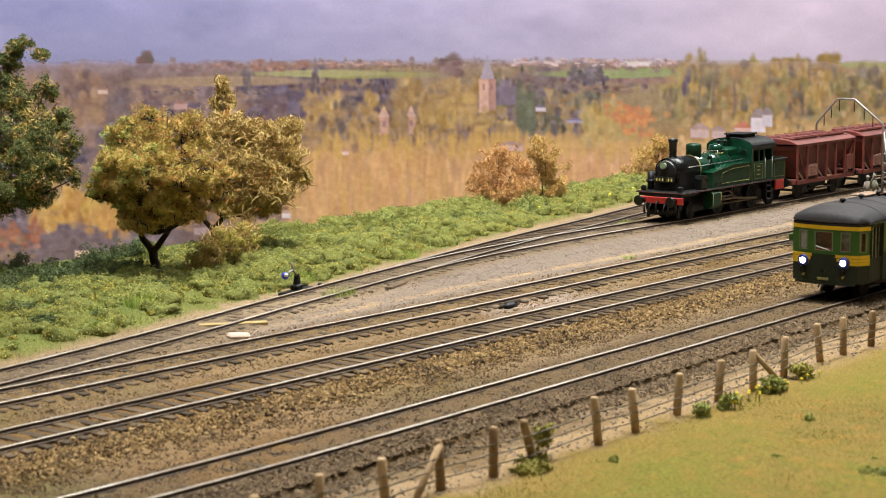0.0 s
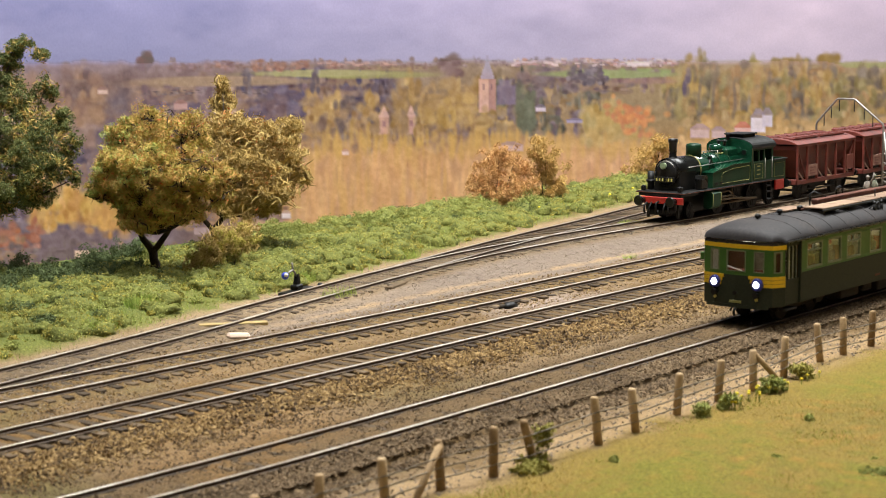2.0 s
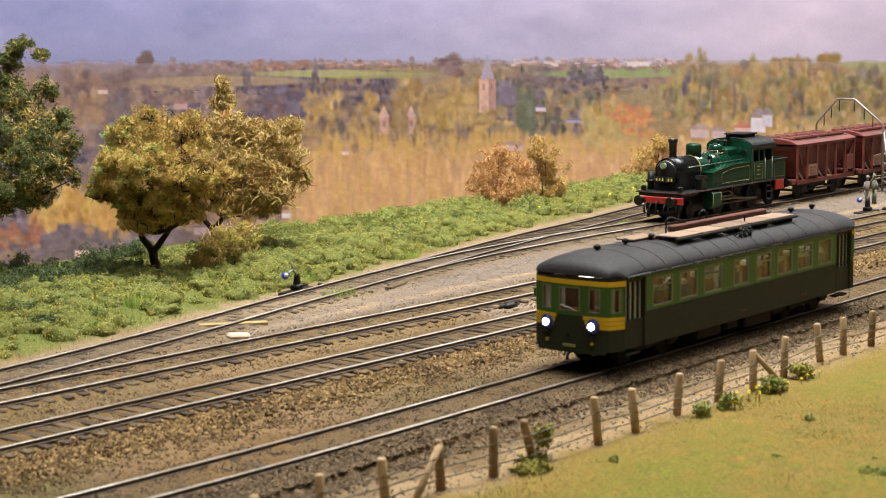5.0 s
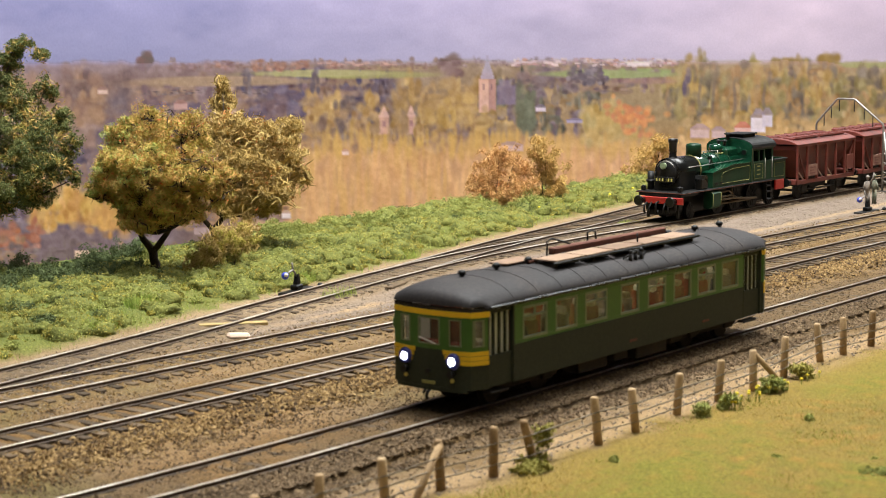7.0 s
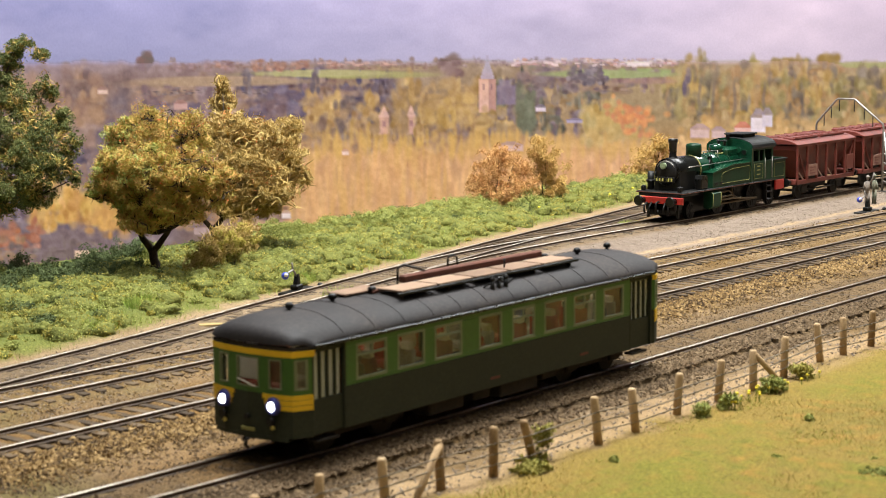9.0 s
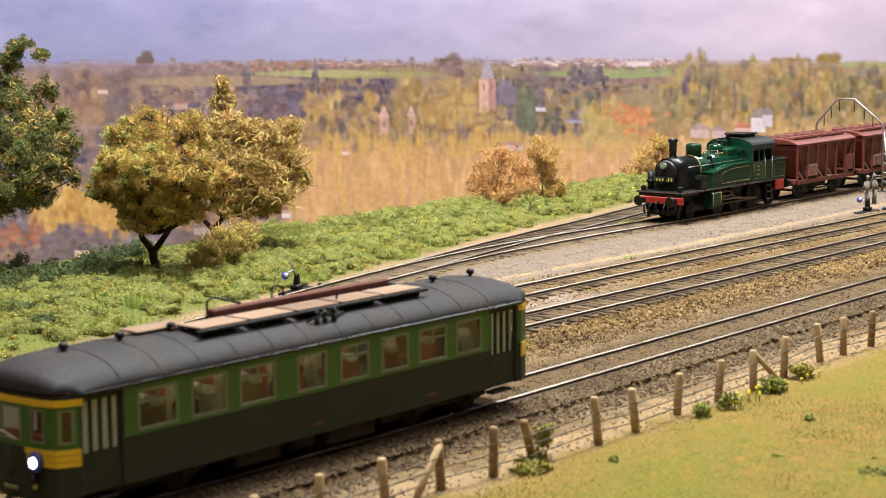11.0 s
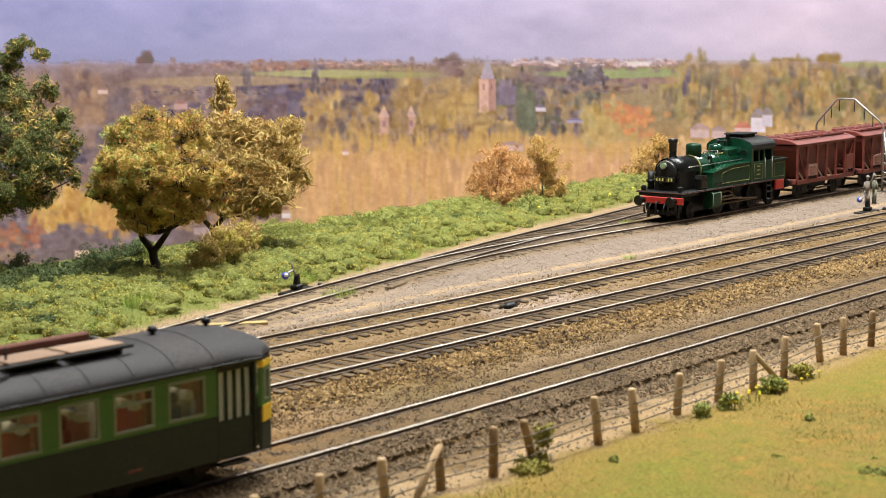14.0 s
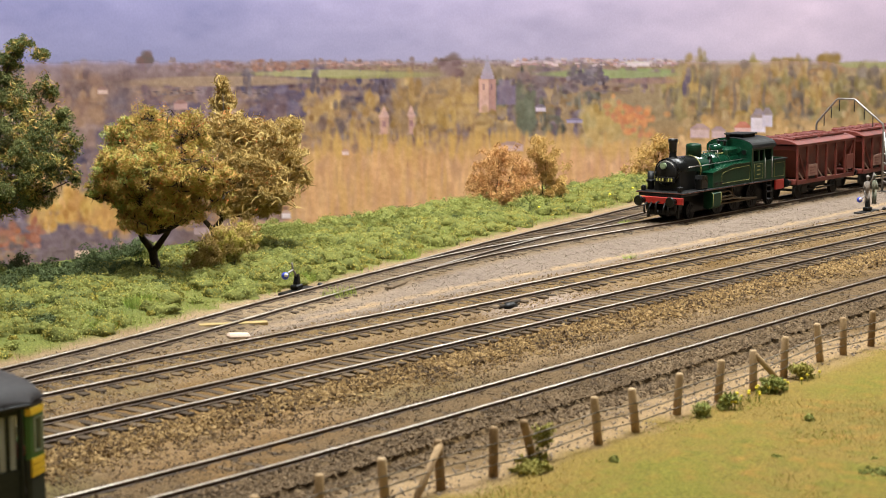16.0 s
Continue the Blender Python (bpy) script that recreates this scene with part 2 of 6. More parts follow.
    def mesh(self, name):
        me = bpy.data.meshes.new(name)
        me.from_pydata([(x * CM, y * CM, z * CM) for x, y, z in self.v], [], self.f)
        me.polygons.foreach_set("use_smooth", self.s)
        bm = bmesh.new()
        bm.from_mesh(me)
        bmesh.ops.recalc_face_normals(bm, faces=bm.faces)
        bm.to_mesh(me)
        bm.free()
        return me


def part(name, shape, material, parent=None, label=""):
    """One mesh object under a thing or a part; its points are in its thing's space."""
    me = shape if isinstance(shape, bpy.types.Mesh) else shape.mesh(name)
    if not me.materials:
        me.materials.append(material)
    ob = new(name, me)
    if parent is not None:
        ob.parent = parent
    return tagged(ob, label)


def thing(name, at, label, category, group="", kind="", turn=0.0):
    ob = new(name)
    ob.empty_display_size = 0.01
    ob.matrix_basis = pose(at[0] * CM, at[1] * CM, at[2] * CM, 0, 0, turn)
    return tagged(ob, label, category, group, kind)


def cloud_mesh(name, verts, per, material):
    """A mesh of many small loose faces, each of per points (cm)."""
    verts = np.asarray(verts, dtype=np.float64).reshape(-1, 3) * CM
    n = len(verts) // per
    me = bpy.data.meshes.new(name)
    me.from_pydata(verts.tolist(), [], np.arange(n * per).reshape(n, per).tolist())
    me.materials.append(material)
    return me


rng = np.random.default_rng(7)


def unit(n):
    d = rng.normal(size=(n, 3))
    return d / np.linalg.norm(d, axis=1)[:, None]


def leaf_faces(centres, size, out=None, loose=0.75):
    """Small crooked four-sided leaves at the centres; with out they lie round their clump."""
    n = len(centres)
    a = unit(n)
    up = unit(n)
    if out is not None:
        up = up * loose + out + np.array([0, 0, 0.25])
        a = np.cross(up, a)
        a /= np.linalg.norm(a, axis=1)[:, None] + 1e-9
    b = np.cross(a, up)
    b /= np.linalg.norm(b, axis=1)[:, None] + 1e-9
    s = size * rng.uniform(0.55, 1.3, (n, 1))
    w = s * rng.uniform(0.35, 0.75, (n, 1))
    bend = np.cross(a, b) * s * 0.35
    return np.stack([centres - a * s, centres + b * w + bend, centres + a * s, centres - b * w + bend], 1)


def twig_faces(centres, length, width):
    """Thin, bent three-sided splinters."""
    n = len(centres)
    a = unit(n)
    b = np.cross(a, unit(n))
    b /= np.linalg.norm(b, axis=1)[:, None] + 1e-9
    s = length * rng.uniform(0.4, 1.2, (n, 1))
    bow = np.cross(a, b) * s * rng.uniform(0.05, 0.3, (n, 1))
    w = width * rng.uniform(0.7, 1.2, (n, 1))
    return np.stack([centres - a * s * 0.5, centres - a * s * 0.1 + b * w + bow, centres + a * s * 0.5 - bow * 0.4, centres + a * s * 0.1 - b * w + bow], 1)


def lobes_points(lobes, n, gap=0.0, freq=0.8, inner=0.7):
    """Points in ragged clumps that sit on ellipsoids (x, y, z, rx, ry, rz), and the way out of each clump; gap opens holes between them."""
    per = 42
    L = np.repeat(np.array(lobes, float), per, 0)
    d = unit(len(L))
    spread = rng.uniform(0.25, 1.02, (len(L), 1))
    centre = L[:, :3] + d * L[:, 3:] * spread
    size = (L[:, 3:].mean(1) * rng.uniform(0.1, 0.32, len(L)))[:, None] * np.array([1.0, 1.0, 0.8])
    shown = rng.uniform(0, 1, len(L)) > gap * 0.6
    centre, size = centre[shown], size[shown]
    w = (size.prod(1)) ** 0.5
    pick = rng.choice(len(centre), size=n, p=w / w.sum())
    q = unit(n) * rng.uniform(inner * 0.4, 1.0, (n, 1)) ** 0.6
    p = centre[pick] + q * size[pick]
    k = np.array([noise.noise(Vector(a * 2.2)) for a in p])
    p += q * (k * 0.25)[:, None]
    keep = k > gap * 0.5 - 0.45
    out = q * 0.6 + d[np.flatnonzero(shown)[pick]] * 0.6
    return p[keep], out[keep]


RED_LEAF = surface("orange_red_leaf", [rgb(190, 84, 44), rgb(206, 120, 70)], 0.3, 0.05, 0.9, 0, 0)
LEAF_BROWN = surface("brown_olive_foam", [rgb(140, 120, 72), rgb(180, 154, 96), rgb(200, 176, 114), rgb(194, 146, 96)], 1.6, 0.1, 0.95, 0, 0.2, island=0.45)
LEAF_SAND = surface("sandy_foam", [rgb(172, 132, 62), rgb(200, 162, 92), rgb(210, 178, 112)], 1.5, 0.1, 0.95, 0, 0.2, island=0.55)
LEAF_OLIVEGREEN = surface("olive_green_foam", [rgb(116, 114, 52), rgb(150, 142, 68), rgb(178, 164, 88)], 2.5, 0.1, 0.95, 0, 0.2, island=0.3)
LEAF_MEADOW = surface("meadow_green_fibres", [rgb(124, 126, 50), rgb(142, 142, 60), rgb(158, 154, 76)], 2.5, 0.1, 0.95, 0, 0.1, island=0.35)
TWIG_RUST = surface("rust_twigs", [rgb(158, 108, 60), rgb(192, 142, 86), rgb(208, 166, 112)], 1.0, 0.05, 0.9, 0, 0.2, island=0.6)
TWIG_GOLD = surface("olive_rust_twigs", [rgb(126, 126, 58), rgb(168, 160, 78), rgb(196, 176, 96), rgb(204, 150, 88), rgb(208, 192, 120)], 1.0, 0.05, 0.9, 0, 0.2, island=0.6)
TWIG_SAND = surface("sandy_twigs", [rgb(170, 132, 70), rgb(204, 170, 104)], 1.0, 0.05, 0.9, 0, 0.2, island=0.6)
GRIT = surface("grey_grit", [rgb(104, 91, 77), rgb(132, 117, 101), rgb(156, 141, 124)], 2.0, 0.05, 0.92, 0, 0.3, island=0.4)
# glow of an added strip that brightens the railcar's inside
CAR_FILL = glowing("interior_fill_glow", (1.0, 0.88, 0.74, 1), 3.6)
# paler green for leaves that should look lit
LEAF_LIT = surface("painted_lit_green_tips", [rgb(120, 140, 62), rgb(160, 168, 92), rgb(184, 186, 120)], 1.0, 0.1, 0.95, 0, 0.1, island=0.5)
LEAF_ORANGE = surface("orange_brown_tips", [rgb(160, 100, 52), rgb(190, 124, 70), rgb(200, 148, 92)], 1.0, 0.1, 0.95, 0, 0.1, island=0.5)


# ---- the lines of the tracks (cm) ----
def spline(xs, ys):
    """A smooth curve y(x) through a few places."""
    xs, ys = np.array(xs, float), np.array(ys, float)
    g = np.gradient(ys, xs)

    def at(x):
        x = np.asarray(x, float)
        i = np.clip(np.searchsorted(xs, x) - 1, 0, len(xs) - 2)
        h = xs[i + 1] - xs[i]
        t = (np.clip(x, xs[0], xs[-1]) - xs[i]) / h
        y = (1 + 2 * t) * (1 - t) ** 2 * ys[i] + t * (1 - t) ** 2 * h * g[i] + t * t * (3 - 2 * t) * ys[i + 1] + t * t * (t - 1) * h * g[i + 1]
        return y + np.where(x < xs[0], (x - xs[0]) * g[0], 0) + np.where(x > xs[-1], (x - xs[-1]) * g[-1], 0)
    return at


LINE_A = spline([0, 12, 20, 28, 34, 42, 60, 80, 140], [1.9, 1.15, 0.72, 0.34, 0.10, 0.0, -0.05, -0.15, -0.4])
LINE_B = spline([15, 32, 45, 60, 76, 88, 140], [7.45, 7.32, 7.08, 6.95, 6.7, 6.6, 6.2])
LINE_C = spline([15, 35, 45, 56, 67, 78, 95, 140], [12.3, 11.92, 11.65, 11.33, 11.25, 11.0, 10.45, 9.3])
LINE_D = spline([15, 36, 45, 54, 62, 67, 72, 79, 87, 97, 145], [12.4, 14.25, 15.6, 17.4, 18.85, 19.55, 19.85, 19.88, 19.5, 19.45, 19.3])
LINE_E = spline([62, 70, 77, 83, 90, 97, 110, 135], [18.85, 20.45, 21.6, 22.4, 23.5, 24.6, 26.2, 28.5])

# ---- the hall around the layout ----
def wall_box(name, x0, x1, y0, y1, z0, z1, label):
    ob = part(name, Shape().box(x0, x1, y0, y1, z0, z1, 0.5), HALL)
    return tagged(ob, label, "wall" if "wall" in name else name, kind="structure")


wall_box("floor", -300, 420, -320, 330, -112, -100, "plain grey hall floor under the layout")
wall_box("ceiling", -300, 420, -320, 330, 210, 222, "plain pale hall ceiling")
wall_box("wall_north", -300, 420, 320, 332, -100, 210, "plain pale hall wall behind the layout")
wall_box("wall_south", -300, 420, -332, -320, -100, 210, "plain pale hall wall")
wall_box("wall_west", -312, -300, -320, 320, -100, 210, "plain pale hall wall")
wall_box("wall_east", 420, 432, -320, 320, -100, 210, "plain pale hall wall")


tagged(wall_box("baseboard", -38, 188, -44, 50, -100, -17.2, "plain dark base that carries the layout"), category="base")
tagged(wall_box("fascia_front", -40, 190, -46.6, -46.0, -100, 0.1, "plain dark fascia along the layout"), category="fascia")
tagged(wall_box("fascia_end", -40.6, -40.0, -46, 51, -100, -0.4, "plain dark fascia at the end of the layout"), category="fascia")

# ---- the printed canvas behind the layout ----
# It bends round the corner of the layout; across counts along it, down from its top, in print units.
PX, PY, STEP = 1720, 600, 2.2
U0, V0 = -70.0, -80.0


def canvas_point(u, v):
    a = math.radians(51.97) + np.arctan((u - 784) / 3240.0)
    reach = 98.0 + (np.degrees(a) - 37.0) * 2.1
    side = reach / np.cos(a - math.radians(51.97))
    return np.stack([reach * np.sin(a), -32.65 + reach * np.cos(a), 11.65 + (15 - v - (u - 784) * 0.0065) / 3240.0 * side * np.cos(a - math.radians(51.97)) ** 1], -1)


def paint_canvas():
    us = np.arange(U0, U0 + PX, STEP)
    vs = np.arange(V0, V0 + PY, STEP)
    W, H = len(us), len(vs)
    UU, VV = np.meshgrid(us, vs)
    r = np.random.default_rng(21)

    def smooth_noise(sx, sy):
        gw, gh = int(PX / sx) + 3, int(PY / sy) + 3
        g = r.uniform(0, 1, (gh, gw))
        x, y = (UU - U0) / sx, (VV - V0) / sy
        i, j = x.astype(int), y.astype(int)
        fx, fy = x - i, y - j
        fx, fy = fx * fx * (3 - 2 * fx), fy * fy * (3 - 2 * fy)
        return (g[j, i] * (1 - fx) + g[j, i + 1] * fx) * (1 - fy) + (g[j + 1, i] * (1 - fx) + g[j + 1, i + 1] * fx) * fy

    def lerp(a, b, t):
        return np.array(a, float) * (1 - t[..., None]) + np.array(b, float) * t[..., None]

    def ramp(x, a, b):
        return np.clip((x - a) / (b - a), 0, 1)

    # sky: lilac, paler and pinker to one side, soft clouds
    t = ramp(UU, 250, 1350)
    img = lerp((156, 153, 198), (222, 203, 226), t)
    img = img * (1 - 0.0) + (lerp((162, 158, 196), (212, 196, 220), t) - img) * (ramp(VV, 20, 100) * 0.6)[..., None]
    cl = smooth_noise(150, 50) * 0.5 + smooth_noise(60, 24) * 0.3 + smooth_noise(26, 13) * 0.2
    img += ((cl - 0.44) * 46)[..., None] * np.array([1.0, 0.86, 0.82]) * ramp(VV, 115, 60)[..., None]
    img += (ramp(VV, 40, -30) * 14)[..., None] * np.array([1.0, 0.86, 1.0])
    img *= 0.95
    # far ridge and valley in soft bands
    ridge = 108 + 6 * (smooth_noise(120, 600) - 0.5) + 5 * (smooth_noise(26, 600) - 0.5) + 4 * (smooth_noise(9, 600) - 0.5)
    land = VV > ridge
    tl = ramp(UU, 350, 1250)
    base = lerp((134, 112, 104), (150, 132, 84), tl)
    base = base + (lerp((150, 124, 106), (190, 154, 92), ramp(UU, 200, 600)) - base) * ramp(VV, 190, 285)[..., None]
    base = base + (lerp((122, 106, 108), (212, 164, 100), ramp(UU, 300, 560)) - base) * ramp(VV, 240, 300)[..., None]
    base += ((smooth_noise(40, 20) - 0.5) * 26 + (smooth_noise(14, 10) - 0.5) * 20)[..., None]
    img += (base - img) * ramp(VV - ridge, -4, 7)[..., None]

    def daub(u, v, ru, rv, col, alpha=0.8, edge=0.35):
        i0, i1 = int((u - ru * 1.2 - U0) / STEP), int((u + ru * 1.2 - U0) / STEP) + 2
        j0, j1 = int((v - rv * 1.2 - V0) / STEP), int((v + rv * 1.2 - V0) / STEP) + 2
        i0, j0 = max(i0, 0), max(j0, 0)
        if i1 <= i0 or j1 <= j0:
            return
        x, y = UU[j0:j1, i0:i1], VV[j0:j1, i0:i1]
        d = np.sqrt(((x - u) / ru) ** 2 + ((y - v) / rv) ** 2)
        a = np.clip((1.1 - d) / edge, 0, 1) * alpha
        img[j0:j1, i0:i1] += (np.array(col, float) - img[j0:j1, i0:i1]) * a[..., None]

    def bar(u0, u1, v0, v1, col, alpha=0.9, edge=2.5):
        i0, i1 = max(int((u0 - 5 - U0) / STEP), 0), int((u1 + 5 - U0) / STEP) + 2
        j0, j1 = max(int((v0 - 5 - V0) / STEP), 0), int((v1 + 5 - V0) / STEP) + 2
        x, y = UU[j0:j1, i0:i1], VV[j0:j1, i0:i1]
        a = np.clip((np.minimum(np.minimum(x - u0, u1 - x), np.minimum(y - v0, v1 - y)) + edge / 2) / edge, 0, 1) * alpha
        img[j0:j1, i0:i1] += (np.array(col, float) - img[j0:j1, i0:i1]) * a[..., None]

    def tree(u, v, w, h, col, alpha=0.75, n=14):
        for _ in range(n):
            k = r.normal(0, 15)
            daub(u + r.uniform(-0.6, 0.6) * w, v - h * r.uniform(0.1, 1.0), w * r.uniform(0.25, 0.6), h * r.uniform(0.14, 0.3), np.array(col) + k, alpha * r.uniform(0.4, 1.0), 0.7)

    def wood(u0, u1, v0, v1, cols, n, w, h, alpha=0.7):
        for v in np.sort(r.uniform(v0, v1, n)):
            tree(r.uniform(u0, u1), v, w * r.uniform(0.5, 1.3), h * r.uniform(0.6, 1.3), cols[r.integers(len(cols))], alpha, 9)

    # fields under the ridge
    daub(600, 131, 190, 9, (150, 150, 84), 0.8, 0.5)
    daub(420, 148, 230, 16, (146, 122, 96), 0.8, 0.5)
    daub(1110, 127, 130, 9, (136, 158, 88), 0.9, 0.5)
    daub(1060, 136, 110, 6, (146, 160, 90), 0.7, 0.6)
    daub(1540, 112, 80, 6, (150, 158, 84), 0.9, 0.5)
    daub(1500, 160, 60, 20, (150, 118, 94), 0.6, 0.6)
    daub(700, 120, 70, 5, (168, 146, 96), 0.6, 0.6)
    # trees on the ridge
    for u in np.arange(300, 800, 11):
        tree(u + r.uniform(-5, 5), 122, 10, r.uniform(8, 20), (134, 106, 92), 0.7, 6)
    for u in np.arange(780, 1230, 12):
        tree(u + r.uniform(-5, 5), 118, 9, r.uniform(6, 18), (128, 108, 104), 0.6, 6)
    for _ in range(26):
        daub(262 + r.uniform(-11, 11), 106 + r.uniform(-12, 12), 8, 8, (112 + r.normal(0, 8), 92, 88), 0.6, 0.5)
    bar(260, 264, 112, 128, (120, 98, 88), 0.8)
    tree(800, 135, 26, 38, (124, 100, 92), 0.8, 22)
    for u in (395, 460, 490, 540, 590):
        tree(u, 122, 16, 16, (152, 108, 84), 0.7, 10)
    # long dark wood in the valley
    wood(0, 260, 168, 232, [(142, 112, 92), (120, 100, 92), (158, 126, 96)], 70, 26, 46)
    daub(215, 180, 32, 42, (98, 92, 106), 0.55, 0.8)
    wood(420, 730, 160, 215, [(82, 78, 94), (98, 88, 96), (116, 98, 92)], 90, 18, 36, 0.85)
    wood(250, 620, 170, 240, [(118, 98, 100), (98, 88, 104), (146, 120, 100)], 80, 22, 34, 0.8)
    wood(540, 860, 200, 270, [(160, 128, 88), (184, 150, 90), (128, 106, 88), (170, 136, 84), (108, 96, 90)], 110, 20, 44, 0.8)
    wood(690, 900, 190, 235, [(186, 152, 84), (168, 136, 84)], 26, 26, 52)
    wood(860, 1060, 160, 245, [(130, 114, 82), (100, 102, 80), (156, 132, 88), (108, 96, 94)], 100, 18, 38, 0.85)
    tree(930, 235, 22, 80, (104, 112, 84), 0.8, 30)
    wood(930, 1200, 138, 165, [(124, 106, 96), (110, 98, 94), (138, 116, 90)], 50, 20, 26)
    wood(1200, 1480, 132, 165, [(140, 118, 74), (160, 130, 78), (116, 104, 78)], 60, 20, 34)
    wood(1180, 1600, 165, 225, [(154, 140, 80), (134, 126, 74), (176, 148, 78), (164, 132, 80), (104, 98, 76)], 170, 20, 50)
    for u in (1238, 1262, 1300, 1352, 1420):
        for k in range(6):
            daub(u + r.uniform(-3, 3), 150 + 10 * k, 4, 12, (104, 98, 84), 0.4, 0.8)
    # golden poplars: upright streaks
    for _ in range(900):
        u = r.uniform(500, 1240)
        v = r.uniform(262, 380)
        c = [(214, 164, 98), (198, 150, 92), (220, 176, 108), (184, 144, 96), (206, 164, 84)][r.integers(5)]
        daub(u, v, r.uniform(4, 11), r.uniform(14, 42), np.array(c) + r.normal(0, 6), 0.42, 0.8)
    for _ in range(200):
        u = r.uniform(560, 1150)
        daub(u, r.uniform(236, 272), r.uniform(3, 8), r.uniform(10, 26), (204, 164, 80), 0.42, 0.8)
    for _ in range(60):
        daub(r.uniform(540, 1200), r.uniform(280, 370), 2.6, r.uniform(16, 40), (176, 134, 90), 0.2, 0.9)
    wood(1040, 1120, 225, 260, [(176, 152, 84), (162, 146, 84), (188, 160, 86)], 24, 22, 50)
    for _ in range(70):
        q = r.normal(0, 1, 2)
        daub(1118 + 19 * q[0] + q[1] * 9, 208 + 16 * q[1], r.uniform(5, 10), r.uniform(5, 10), np.array([(214, 134, 72), (220, 154, 84), (194, 122, 76)][r.integers(3)]), 0.55, 0.7)
    wood(1200, 1600, 228, 300, [(192, 158, 92), (206, 168, 100), (176, 148, 92)], 70, 20, 40)
    # autumn gardens low down at one end
    wood(-60, 520, 260, 400, [(112, 98, 106), (94, 88, 102), (140, 114, 100)], 130, 22, 44, 0.8)
    wood(60, 230, 350, 420, [(214, 164, 80), (200, 148, 78), (216, 176, 88)], 34, 24, 56)
    wood(-40, 60, 410, 440, [(190, 122, 82), (172, 112, 84)], 16, 20, 36)
    wood(260, 480, 360, 420, [(190, 146, 92), (170, 134, 96)], 30, 22, 46)
    wood(-60, 520, 440, 500, [(120, 106, 100), (150, 122, 92)], 60, 24, 30)
    # fields again, nearer the eye than the woods
    daub(1075, 130, 125, 8, (142, 158, 92), 0.85, 0.4)
    daub(1140, 142, 60, 6, (150, 120, 104), 0.6, 0.5)
    daub(640, 132, 130, 7, (154, 150, 92), 0.7, 0.5)
    daub(400, 142, 165, 10, (164, 140, 110), 0.85, 0.4)
    daub(570, 129, 120, 7, (168, 164, 108), 0.85, 0.4)
    for u in np.arange(265, 480, 13):
        tree(u + r.uniform(-4, 4), 166, 9, r.uniform(7, 13), (110, 98, 96), 0.7, 6)
    for u, h in ((318, 14), (342, 14), (372, 14), (402, 18), (412, 16), (455, 18), (480, 16), (500, 18), (525, 16)):
        tree(u, 126, 10, h, (140, 112, 108) if u < 440 else (164, 122, 96), 0.7, 12)
    wood(1010, 1070, 140, 152, [(104, 96, 92), (92, 88, 88)], 16, 14, 24, 0.8)
    for u in (560, 440, 1215):
        tree(u, 165, 10, 44, (96, 88, 92), 0.7, 16)
    # houses
    for u, v, w, h, wall, roof in ((40, 163, 12, 10, (196, 164, 150), (150, 110, 100)), (185, 157, 9, 6, (206, 176, 158), (150, 120, 110)),
                                   (322, 183, 12, 8, (188, 150, 140), (160, 120, 110)), 
                                   (1240, 229, 17, 12, (204, 176, 162), (176, 150, 148)),
                                   (1273, 231, 12, 10, (200, 174, 162), (168, 146, 148)), (1316, 226, 15, 13, (222, 178, 160), (206, 120, 96)),
                                   (1343, 210, 13, 20, (222, 212, 214), (150, 138, 144)), (1359, 204, 9, 16, (206, 196, 202), (150, 140, 148)),
                                   (148, 440, 22, 16, (214, 184, 156), (124, 104, 112)), (170, 455, 46, 12, (206, 178, 152), (150, 126, 116)),
                                   (85, 462, 24, 12, (200, 176, 156), (136, 112, 106)), (360, 402, 20, 10, (176, 152, 146), (132, 108, 106)),
                                   (958, 190, 9, 6, (200, 186, 190), (120, 112, 120)), (1018, 212, 14, 4, (160, 152, 166), (130, 122, 136)),
                                   (905, 258, 22, 8, (196, 168, 150), (168, 140, 126)), (612, 268, 6, 5, (220, 190, 168), (190, 150, 120)),
                                   (505, 378, 8, 7, (222, 206, 196), (190, 160, 140))):
        bar(u - w, u + w, v - h * 0.3, v + h, wall, 0.95, 3)
        for k in range(6):
            bar(u - w * (1 - k * 0.13), u + w * (1 - k * 0.13), v - h * (0.3 + 0.13 * (k + 1)), v - h * (0.3 + 0.13 * k), roof, 0.9, 3)
    # gabled houses among the trees
    for u, w, v0, v1 in ((681, 11, 187, 236), (729, 9, 186, 236)):
        bar(u - w * 0.8, u + w * 0.8, v0 + 17, v1, (212, 164, 144), 0.75, 5)
        for k in range(7):
            h = w * (0.1 + 0.11 * k)
            bar(u - h, u + h, v0 + 2.6 * k, v0 + 2.6 * (k + 1) + 1, (220, 178, 160), 0.75, 4)
        bar(u - 3, u + 3, v0 + 26, v0 + 36, (150, 112, 112), 0.6, 3)
        tree(u - 1.5 * w, v1 + 6, 12, 38, (150, 122, 84), 0.7, 16)
        tree(u + 1.2 * w, v1 + 12, 12, 40, (166, 134, 82), 0.7, 16)
    # church tower, its cap and the nave roof
    bar(880, 914, 150, 184, (122, 110, 128), 0.8, 5)
    bar(884, 906, 140, 152, (138, 126, 142), 0.7, 6)
    bar(849, 867, 139, 198, (214, 170, 146), 0.92, 3)
    bar(866, 879, 139, 196, (182, 138, 124), 0.9, 3)
    bar(856, 859, 148, 158, (130, 100, 98), 0.6, 2)
    bar(870, 873, 148, 158, (124, 96, 98), 0.6, 2)
    for k in range(6):
        bar(852 + 1.9 * k, 876 - 1.9 * k, 138 - 5.5 * (k + 1), 139 - 5.5 * k, (176 - 3 * k, 160, 172), 0.85, 2.5)
